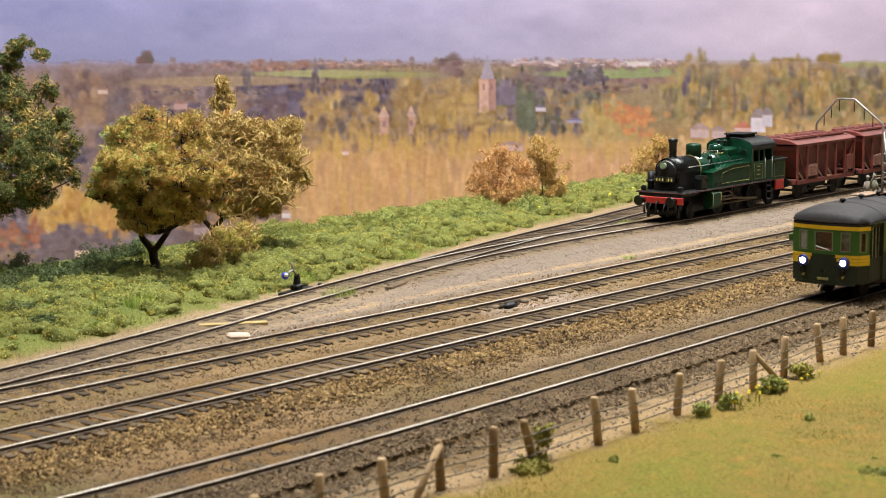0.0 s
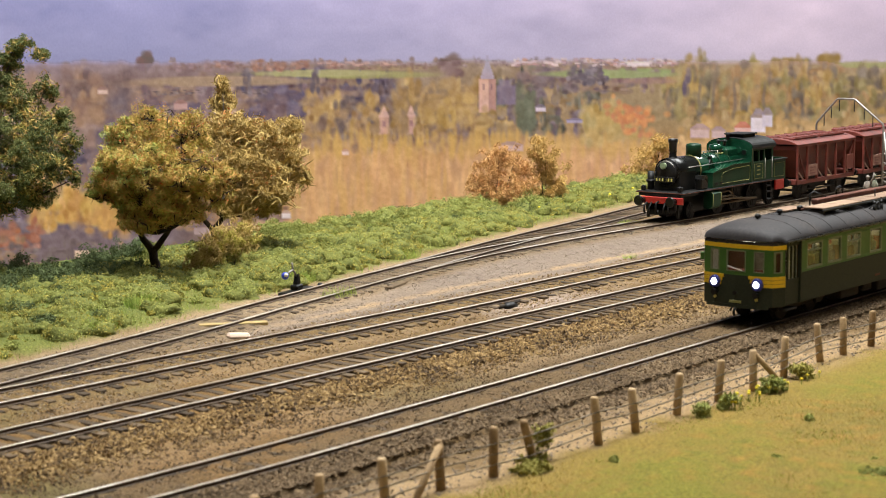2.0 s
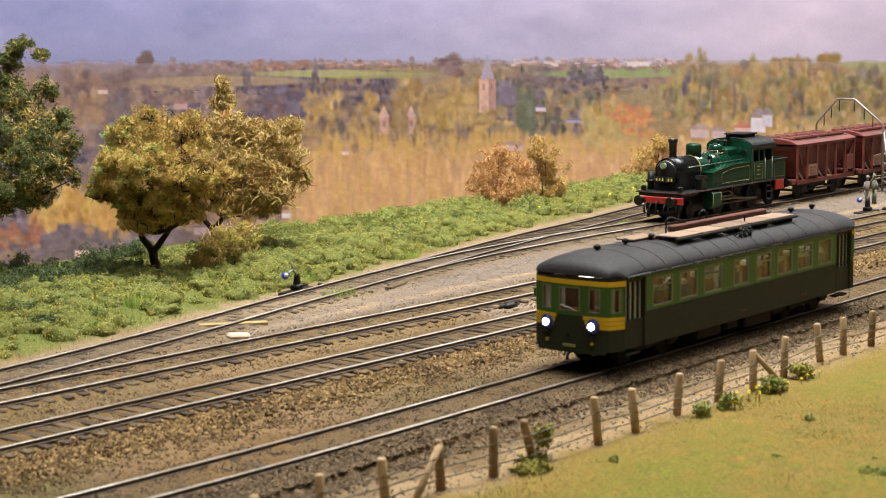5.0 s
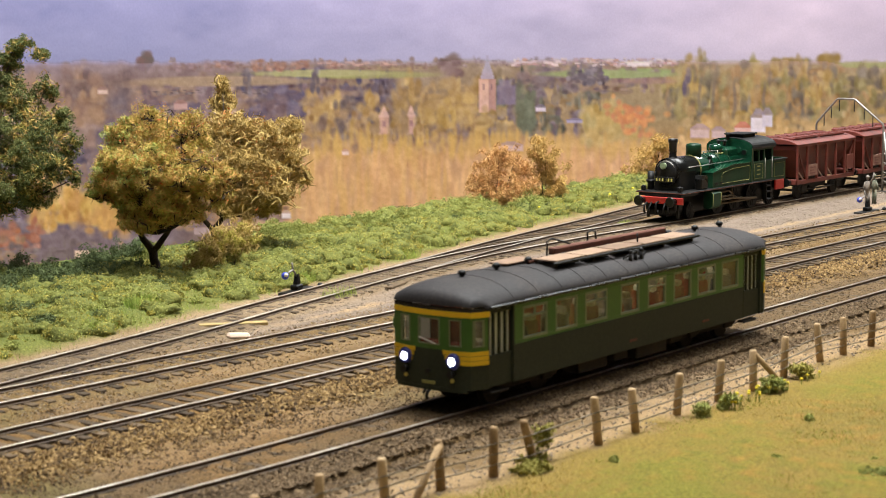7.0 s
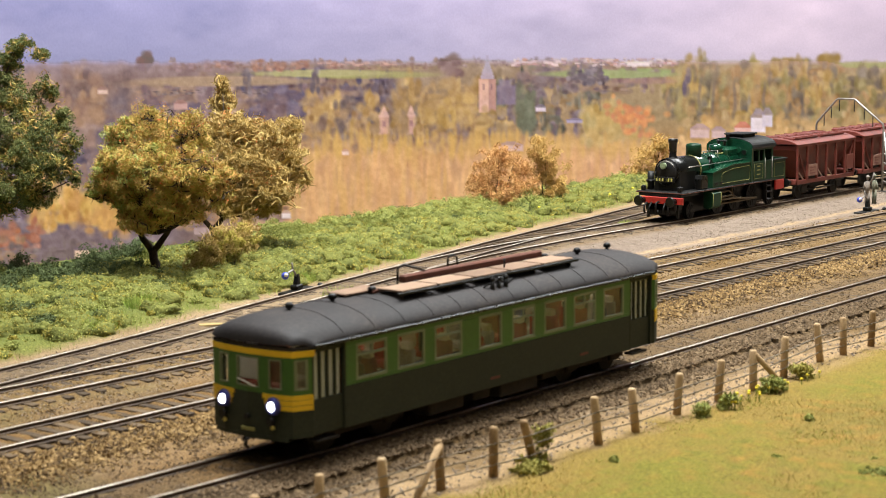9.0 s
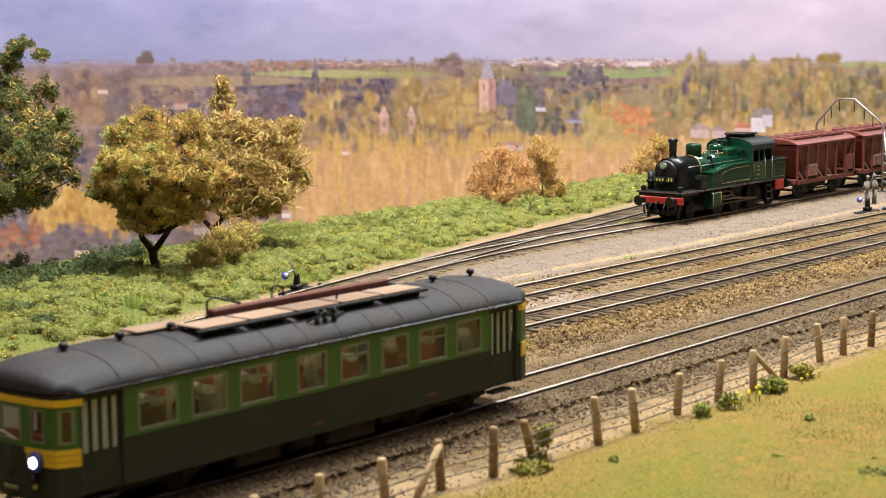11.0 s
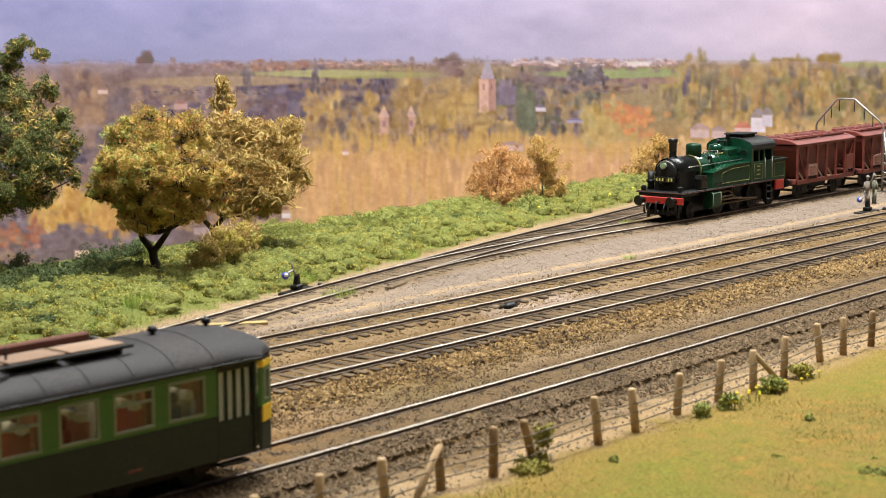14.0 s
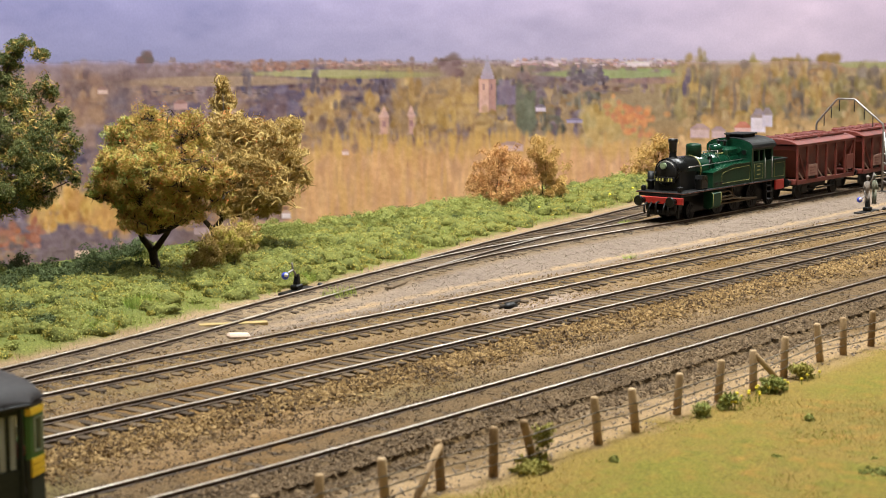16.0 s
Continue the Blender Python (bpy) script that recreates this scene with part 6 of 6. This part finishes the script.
BUSH2 = [(86.9, 31.7, 1.8, 1.54, 1.31, 1.61), (88.7, 31.1, 2.1, 1.69, 1.44, 1.69), (86.4, 32.1, 1.0, 1.21, 1.02, 1.14), (87.5, 30.7, 0.7, 2.01, 1.71, 0.94), (87.4, 31.4, 3.0, 0.80, 0.68, 0.67)]
BUSH3 = [(90.6, 30.3, 2.0, 1.36, 1.16, 1.70), (90.5, 30.7, 3.2, 0.95, 0.81, 0.75), (90.9, 29.7, 0.8, 0.95, 0.81, 1.16)]
BUSH4 = [(106.6, 32.8, 1.4, 1.54, 1.31, 1.46), (106.0, 33.4, 0.3, 1.31, 1.11, 0.92), (107.2, 32.3, 2.4, 0.92, 0.78, 0.77)]


# ---- trees and shrubs ----
def foliage(name, parent, lobes, n, size, material, gap=0.0, freq=0.8, inner=0.7, label=""):
    p, out = lobes_points(lobes, n, gap, freq, inner)
    return part(name, cloud_mesh(name, leaf_faces(p, size, out, 0.75 if parent.name.startswith("shrub") else 1.6), 4, material), material, parent, label)


def twigs(name, parent, lobes, n, length, width, material, inner=0.6):
    p, _ = lobes_points(lobes, n, 0, 0.8, inner)
    return part(name, cloud_mesh(name, twig_faces(p, length, width), 4, material), material, parent)


def limb(parent, name, points, radii):
    """A crooked tapering limb."""
    pts = []
    for i in range(len(points) - 1):
        a, b = Vector(points[i]), Vector(points[i + 1])
        for k in range(4):
            t = k / 4
            q = a.lerp(b, t)
            w = 0.09 * (1 if 0 < t else 0)
            pts.append(q + Vector((noise.noise(q * 3.1), noise.noise(q * 2.7 + Vector((5, 0, 0))), 0)) * w)
    pts.append(Vector(points[-1]))
    rr = np.interp(np.linspace(0, 1, len(pts)), np.linspace(0, 1, len(radii)), radii)
    return part(name, Shape().tube(pts, list(rr), 8), BARK, parent)


def branchlets(parent, lobes, root, n, seed):
    """Bare boughs that run from the fork out into the crown."""
    g = random.Random(seed)
    for _ in range(n):
        l = lobes[g.randrange(len(lobes))]
        tip = Vector((l[0] + g.uniform(-0.7, 0.7) * l[3], l[1] + g.uniform(-0.7, 0.7) * l[4], l[2] + g.uniform(-0.5, 0.7) * l[5]))
        a = Vector(root)
        mid = a.lerp(tip, 0.5) + Vector((g.uniform(-0.4, 0.4), g.uniform(-0.4, 0.4), g.uniform(-0.5, 0.1)))
        limb(parent, "bough", [a, mid, tip], [0.07, 0.045, 0.015])


t1 = thing("tree", (0, 0, 0), "spreading model tree with olive and rust-coloured tangled foliage", "tree", "trees on the verge")
limb(t1, "trunk", [(55.1, 26.5, -0.3), (55.15, 26.6, 0.6), (55.1, 26.7, 1.2)], [0.34, 0.2, 0.19])
limb(t1, "bough", [(55.1, 26.7, 1.1), (54.8, 27.4, 2.2), (54.5, 28.0, 3.5)], [0.17, 0.12, 0.05])
limb(t1, "bough", [(54.7, 27.5, 2.6), (54.2, 28.3, 3.3), (53.5, 29.2, 3.6)], [0.07, 0.06, 0.05])
limb(t1, "bough", [(55.1, 26.7, 1.1), (55.7, 26.2, 2.1), (56.3, 25.5, 2.6), (57.2, 24.4, 3.3)], [0.15, 0.11, 0.09, 0.04])
limb(t1, "bough", [(55.6, 26.2, 2.0), (55.6, 26.4, 2.9), (55.7, 26.5, 4.4)], [0.1, 0.08, 0.03])
branchlets(t1, TREE1, (55.3, 26.5, 1.9), 16, 3)
# paler green leaves on the left lobes put the crown's lit side into colour
foliage("lit_green_foliage", t1, [TREE1[i] for i in (2, 5, 7, 10, 13)], 11000, 0.05, LEAF_LIT, 0.3, 0.9, 0.8)
foliage("orange_foliage", t1, TREE1, 6000, 0.042, LEAF_ORANGE, 0.4, 0.9, 0.8)
c1 = foliage("crown", t1, TREE1, 46000, 0.042, LEAF_OLIVE, 0.08, 0.9, 0.62)
twigs("twig_tangle", t1, TREE1, 32000, 0.52, 0.0165, TWIG_GOLD, 0.8)
twigs("dead_twig_tangle", t1, [(x, y, z, a * 0.8, b * 0.8, c * 0.8) for x, y, z, a, b, c in TREE1], 2500, 0.7, 0.02, BARK, 0.2)
foliage("red_leaf_scatter", t1, TREE1, 130, 0.1, RED_LEAF, 0, 0.8, 0.95, "scattered orange-red leaves")

t2 = thing("tree", (0, 0, 0), "open brown model tree with fine dry twigs", "tree", "trees on the verge")
limb(t2, "trunk", [(62.1, 29.5, -0.3), (62.0, 29.7, 0.6), (62.0, 29.9, 1.2)], [0.26, 0.18, 0.15])
limb(t2, "bough", [(62.0, 29.9, 1.1), (61.6, 30.3, 1.9), (61.7, 30.4, 3.0)], [0.13, 0.1, 0.05])
limb(t2, "bough", [(62.0, 29.9, 1.1), (62.6, 29.4, 2.0), (63.3, 28.7, 3.2)], [0.14, 0.1, 0.05])
limb(t2, "bough", [(62.6, 29.5, 2.0), (62.9, 29.9, 4.2), (63.6, 30.6, 7.6)], [0.1, 0.06, 0.02])
branchlets(t2, TREE2, (62.3, 29.6, 1.8), 16, 8)
foliage("orange_foliage", t2, TREE2, 4000, 0.04, LEAF_ORANGE, 0.4, 0.9, 0.8)
foliage("crown", t2, TREE2, 20000, 0.04, LEAF_BROWN, 0.35, 0.9, 0.6)
twigs("twig_tangle", t2, [(x, y, z, a * 1.05, b * 1.05, c * 1.05) for x, y, z, a, b, c in TREE2], 26000, 0.56, 0.0165, TWIG, 0.75)
twigs("bare_twig_fringe", t2, [(x, y, z, a * 1.12, b * 1.12, c * 1.12) for x, y, z, a, b, c in TREE2], 2600, 0.9, 0.011, TWIG, 0.95)
foliage("red_leaf_scatter", t2, TREE2, 120, 0.1, RED_LEAF, 0, 0.8, 0.9, "scattered orange-red leaves")

t3 = thing("tree", (0, 0, 0), "tall dull-green model tree with ragged clumps of foliage", "tree", "trees on the verge")
limb(t3, "trunk", [(49.4, 32.4, -0.4), (49.7, 32.5, 1.0), (49.9, 32.5, 1.9)], [0.5, 0.38, 0.34])
limb(t3, "bough", [(49.9, 32.5, 1.8), (50.6, 31.8, 3.0), (51.3, 31.1, 4.1)], [0.3, 0.2, 0.1])
limb(t3, "bough", [(49.9, 32.5, 1.8), (50.6, 32.4, 5.0), (51.4, 32.5, 8.0), (52.6, 32.3, 10.2)], [0.22, 0.13, 0.06, 0.02])
limb(t3, "bough", [(50.6, 32.4, 5.0), (52.4, 30.9, 6.4), (53.3, 30.6, 7.6)], [0.1, 0.06, 0.02])
branchlets(t3, TREE3, (50.2, 32.3, 2.6), 9, 12)
foliage("crown", t3, TREE3, 90000, 0.048, LEAF_GREEN, 0.05, 0.8, 0.6)
foliage("olive_foliage", t3, TREE3, 14000, 0.045, LEAF_DARK, 0.3, 0.9, 0.8)
twigs("twig_tangle", t3, TREE3, 6000, 0.45, 0.014, TWIG_GOLD, 0.7)


def shrub(lobes, n, size, material, label, twig=0, gap=0.2, category="shrub", group="shrubs on the verge", twig_material=None):
    sh = thing("shrub", (0, 0, 0), label, category, group)
    foliage("foliage", sh, lobes, n, size, material, gap, 1.1, 0.45)
    if twig:
        twigs("twig_tangle", sh, lobes, twig, 0.55, 0.014, twig_material or TWIG, 0.3)
        x, y = lobes[0][0], lobes[0][1]
        g = random.Random(int(x * 10))
        for _ in range(5):
            l = lobes[g.randrange(len(lobes))]
            limb(sh, "stem", [(x, y, -0.3), (x * 0.5 + l[0] * 0.5, y * 0.5 + l[1] * 0.5, 0.5), (l[0], l[1], l[2] + 0.5 * l[5])], [0.05, 0.035, 0.012])
    return sh


shrub(BUSH1, 9000, 0.05, LEAF_YELLOW, "wiry yellow-olive shrub under the trees", 3500)
shrub(BUSH2, 7000, 0.045, LEAF_RUST, "rust-brown open shrub before the backdrop", 5000, 0.6, twig_material=TWIG_RUST)
shrub(BUSH3, 4000, 0.045, LEAF_SAND, "sandy pale shrub before the backdrop", 4000, 0.7, twig_material=TWIG_SAND)
shrub(BUSH4, 5000, 0.055, LEAF_SAND, "sandy pale shrub behind the locomotive", 2000, 0.5, twig_material=TWIG_SAND)

hr = random.Random(11)
for i in range(38):
    x = 44 + i * 1.75 + hr.uniform(-0.6, 0.6)
    y = 30.2 + hr.uniform(-1.6, 2.0) + (0.8 if x > 90 else 0)
    left = x < 62
    h = hr.uniform(0.5, 1.0) * (1.0 if x < 92 else 0.7)
    lob = [(x + hr.uniform(-0.8, 0.8), y + hr.uniform(-0.7, 0.7), h * hr.uniform(0.2, 0.5), hr.uniform(0.7, 1.3), hr.uniform(0.6, 1.0), h * hr.uniform(0.55, 0.8)) for _ in range(3)]
    shrub(lob, 6500, 0.045, LEAF_DARK if left and hr.random() < 0.75 else (LEAF_HEDGE if hr.random() < 0.72 else LEAF_OLIVEGREEN), "low dark green foam shrub on the verge" if left else "low green foam shrub on the verge", 0, 0.1)
for k in range(16):
    x, y, h = 42.5 + 0.85 * k + hr.uniform(-0.4, 0.4), 27.6 + 0.1 * k + hr.uniform(-1.0, 1.2), hr.uniform(0.45, 0.95)
    lob = [(x + hr.uniform(-0.6, 0.6), y + hr.uniform(-0.5, 0.5), h * hr.uniform(0.3, 0.6), hr.uniform(0.5, 0.95), hr.uniform(0.45, 0.8), h * hr.uniform(0.5, 0.7)) for _ in range(3)]
    shrub(lob, 5000, 0.045, LEAF_DARK, "lumpy dark green foam shrub under the trees", 0, 0.1)
for u, v, m in ((52.5, 26.8, 1), (54.0, 25.6, 1), (57.5, 24.4, 0), (51.0, 24.0, 0), (49.5, 25.5, 1), (66, 26.5, 0), (69.5, 27.0, 0), (72.5, 27.6, 1), (76, 28.2, 0), (79.5, 28.8, 1), (83, 28.6, 0), (94, 29.4, 1), (98, 31.0, 0), (102, 31.8, 1), (47.0, 22.2, 0), (45.2, 23.6, 1), (43.4, 20.6, 1), (48.5, 28.6, 1)):
    lob = [(u + hr.uniform(-0.9, 0.9), v + hr.uniform(-0.6, 0.6), 0.05, hr.uniform(0.6, 1.2), hr.uniform(0.5, 0.9), hr.uniform(0.25, 0.5)) for _ in range(3)]
    shrub(lob, 4200, 0.045, LEAF_DARK if m else LEAF_HEDGE, "flat cushion of green foam on the verge")


def ground_cover(name, n, box, inside, height, size, material, label, blades=False, lean=0.35):
    """Loose tufts over the ground where inside(x, y) allows them."""
    x = rng.uniform(box[0], box[1], n)
    y = rng.uniform(box[2], box[3], n)
    k = inside(x, y)
    x, y = x[k], y[k]
    z = ground_height(x, y)
    if blades:
        m = len(x)
        a = rng.uniform(0, 6.28, m)
        h = height * rng.uniform(0.4, 1.2, m)
        w = size
        dx, dy = np.cos(a) * w, np.sin(a) * w
        lx, ly = rng.normal(0, lean, m) * h, rng.normal(0, lean, m) * h
        v = np.stack([np.stack([x - dx, y - dy, z - 0.03], -1), np.stack([x + dx, y + dy, z - 0.03], -1), np.stack([x + lx, y + ly, z + h], -1)], 1)
        me = cloud_mesh(name, v, 3, material)
    else:
        p = np.stack([x, y, z + rng.uniform(0, 1, len(x)) ** 2 * height], -1)
        me = cloud_mesh(name, leaf_faces(p, size), 4, material)
    return tagged(new(name, me), label, "grass", kind="stuff")


def patchy(seed, level, f=0.5):
    def test(x, y):
        return np.array([noise.noise(Vector((a * f + seed, b * f, seed))) for a, b in zip(x, y)]) > level
    return test


def verge(seed, level, lo, hi, f=0.5):
    p = patchy(seed, level, f)
    return lambda x, y: (y > VERGE(x) + lo) & (y < np.minimum(VERGE(x) + hi, CREST + 0.5)) & p(x, y)


ground_cover("verge_cover", 45000, (36, 112, 15, 34), verge(2.0, 0.06, 0.3, 20, 0.9), 0.25, 0.042, LEAF_HEDGE, "loose green foam scatter over the verge")
ground_cover("verge_cover", 36000, (36, 112, 15, 34), verge(9.0, 0.0, 0.4, 20, 0.7), 0.14, 0.04, LEAF_OLIVEGREEN, "loose olive foam scatter over the verge")
ground_cover("verge_grass", 12000, (36, 112, 15, 34), verge(5.0, -0.1, 0.0, 12, 0.35), 0.3, 0.016, LEAF_BRIGHT, "short bright grass fibres on the verge", True)


# mound cores: a darker green that puts shade between the leaves into colour
CORE_SHADE = surface("shaded_core_foam", [rgb(74, 78, 34), rgb(98, 100, 44), rgb(120, 118, 56)], 0.5, 0.1, 0.95, 0, 1.0)


def verge_clumps(name, n, leaves, material, seed, label, lo=0.5):
    """Low tufts of foam strewn over the verge, each a little mound of leaves."""
    g = np.random.default_rng(seed)
    x = g.uniform(38, 112, n)
    y = VERGE(x) + lo + g.uniform(0, 1, n) ** 0.8 * 9.5
    k = y < CREST
    x, y = x[k], y[k]
    r = g.uniform(0.25, 1.0, len(x)) ** 1.3 * np.where(g.uniform(0, 1, len(x)) < 0.3, 0.6, 1.0)
    z0 = ground_height(x, y)

    def lump(i, d):
        """How far the lumpy mound i reaches out along d."""
        return 0.72 + 0.45 * noise.noise(Vector((d[0] * 1.9 + i * 0.7, d[1] * 1.9, d[2] * 1.9 + i))) + 0.22 * noise.noise(Vector((d[0] * 5 + i, d[1] * 5, d[2] * 5)))

    def spread(i, q):
        return np.stack([x[i] + q[:, 0] * r[i] * 1.2, y[i] + q[:, 1] * r[i], z0[i] + q[:, 2] * np.minimum(r[i], 0.75) * 0.85], -1)
    m, n = 15, 6
    az, el = np.meshgrid(np.arange(m) * 2 * math.pi / m, np.linspace(-0.15, 1.45, n))
    ring = np.stack([np.cos(az) * np.cos(el), np.sin(az) * np.cos(el), np.sin(el)], -1).reshape(-1, 3)
    i = np.repeat(np.arange(len(x)), m * n)
    d = np.tile(ring, (len(x), 1))
    body = spread(i, d * (np.array([lump(a, b) for a, b in zip(i, d)]) * 0.84)[:, None])
    k = np.arange(m * n).reshape(n, m)
    quad = np.stack([k[:-1], np.roll(k, -1, 1)[:-1], np.roll(k, -1, 1)[1:], k[1:]], -1).reshape(-1, 4).tolist() + [k[-1].tolist()]
    faces = [[v + c * m * n for v in f] for c in range(len(x)) for f in quad]
    i = np.repeat(np.arange(len(x)), leaves)
    d = unit(len(i))
    d[:, 2] = np.abs(d[:, 2])
    fuzz = spread(i, d * (np.array([lump(a, b) for a, b in zip(i, d)]) + g.uniform(-0.02, 0.1, len(i)))[:, None])
    leaf = leaf_faces(fuzz, 0.042, d, 1.1).reshape(-1, 3)
    me = bpy.data.meshes.new(name)
    faces += (np.arange(len(leaf)).reshape(-1, 4) + len(body)).tolist()
    me.from_pydata((np.concatenate([body, leaf]) * CM).tolist(), [], faces)
    me.materials.append(material)
    me.materials.append(CORE_SHADE)
    solid = np.arange(len(faces)) < len(x) * len(quad)
    me.polygons.foreach_set("material_index", solid.astype(np.int32))
    me.polygons.foreach_set("use_smooth", solid)
    return tagged(new(name, me), label, "ground foliage", kind="stuff")


verge_clumps("verge_foam", 620, 190, LEAF_OLIVEGREEN, 31, "olive foam tufts strewn over the verge")
verge_clumps("verge_foam", 560, 190, LEAF_HEDGE, 32, "green foam tufts strewn over the verge")
verge_clumps("verge_foam", 240, 190, LEAF_DARK, 33, "dark green foam tufts strewn over the verge", 2.0)
verge_clumps("verge_foam", 430, 170, LEAF_YELLOW, 34, "yellowish foam tufts strewn over the verge")
ground_cover("meadow_grass", 24000, (26, 70, -22, -5.7), lambda x, y: y < -6.0 + 0.35 * np.sin(x * 1.7), 0.065, 0.012, STRAW, "short straw-coloured meadow fibres", True, 1.0)
ground_cover("meadow_grass", 50000, (26, 70, -22, -6.4), patchy(7.0, 0.05, 0.25), 0.065, 0.012, LEAF_MEADOW, "short green meadow fibres", True, 1.0)
for x0, y0, rr, nn in ((49.4, 21.0, 0.7, 500), (58.6, 21.2, 0.6, 300), (67.5, 22.6, 0.7, 300), (45.0, 18.9, 0.6, 300), (80.0, 27.2, 0.9, 300), (56.5, 17.0, 0.6, 120), (73.5, 13.5, 0.3, 60), (92.0, 21.9, 0.8, 200), (85.0, 20.9, 0.5, 100)):
    a = rng.uniform(0, 6.28, nn)
    q = rr * np.sqrt(rng.uniform(0, 1, nn))
    xx, yy = x0 + np.cos(a) * q * 1.5, y0 + np.sin(a) * q
    zz = np.full(nn, -0.25) + (ground_height(xx, yy) + 0.25)
    h = rng.uniform(0.15, 0.5, nn) * (1 if rr > 0.55 else 0.6)
    v = np.stack([np.stack([xx - 0.018, yy, zz], -1), np.stack([xx + 0.018, yy, zz], -1), np.stack([xx + rng.normal(0, 0.12, nn), yy + rng.normal(0, 0.12, nn), zz + h], -1)], 1)
    tf = part("grass_tuft", cloud_mesh("grass_tuft", v, 3, LEAF_BRIGHT), LEAF_BRIGHT)
    tagged(tf, "tuft of fresh green grass fibres", "grass tuft", "grass tufts")

# weeds and flowers along the fence
for x, y, r, h, m, lab in ((38.2, -5.95, 0.42, 0.75, 0, "dark green weed growing round a fence post"), (37.0, -6.5, 0.8, 0.2, 0, "low green weeds beside the fence"), (44.9, -6.9, 0.35, 0.3, 1, "dark green weed clump by the fence"),
                           (46.4, -6.8, 0.45, 0.35, 1, "dark green weed clump by the fence"), (49.0, -6.9, 0.6, 0.4, 1, "dark green weed clump by the fence"), (51.6, -6.7, 0.6, 0.4, 0, "low green weeds beside the fence"),
                           (40.9, -14.0, 0.6, 0.35, 1, "dark green weed clump in the meadow"), (46.2, -9.6, 0.16, 0.14, 1, "small dark weed in the meadow"), (38.9, -7.8, 0.2, 0.14, 1, "small dark weed in the meadow"), (41.5, -11.0, 0.16, 0.14, 1, "small dark weed in the meadow"), (42.6, -13.2, 0.22, 0.16, 1, "small dark weed in the meadow")):
    lob = [(x + hr.uniform(-0.3, 0.3) * r, y + hr.uniform(-0.3, 0.3) * r, h * k, r * (0.6 + 0.25 * k), r * (0.5 + 0.2 * k), h * 0.4) for k in (0.15, 0.6, 0.9)]
    shrub(lob, int(400 + 1500 * r), 0.06, LEAF_HEDGE if m else LEAF_OLIVEGREEN, lab, 0, 0.1, "weed", "weeds along the fence")
for k in range(22):
    x = 46.2 + hr.random() ** 1.3 * 6.5
    y = -6.75 + hr.uniform(-0.45, 0.2) - 0.02 * (x - 46)
    fl = thing("flower", (x, y, 0), "tiny yellow flower by the fence", "flower", "yellow flowers by the fence")
    part("blossom", Shape().ball((0, 0, 0.24), 0.055, 6, 4, (1, 1, 0.7)), BLOSSOM, fl)
    part("stalk", Shape().tube([(0, 0, -0.1), (0, 0, 0.22)], 0.02, 4), LEAF_HEDGE, fl)
for x, y in ((94.0, 27.9), (85.6, 27.3), (71.4, 26.0), (98.2, 28.9)):
    fl = thing("flower", (x, y, 0), "tiny yellow flower on the verge", "flower", "yellow flowers on the verge")
    part("blossom", Shape().ball((0, 0, 0.3), 0.09, 6, 4, (1, 1, 0.7)), BLOSSOM, fl)
    part("stalk", Shape().tube([(0, 0, -0.1), (0, 0, 0.28)], 0.03, 4), LEAF_HEDGE, fl)


# ---- what moves ----
def motions():
    """The railcar runs along the near track at a steady pace."""
    rows = []
    for i in range(33):
        t = 0.5 * i
        x = float(RAILCAR_AT(t))
        a, b = (x + 3.2, float(LINE_A(x + 3.2))), (x + 14.4, float(LINE_A(x + 14.4)))
        turn = math.atan2(b[1] - a[1], b[0] - a[0])
        rows.append((t, pose(x * CM, (a[1] - 3.2 * math.sin(turn)) * CM, 0, 0, 0, math.degrees(turn))))
    walk(railcar, rows)


motions()
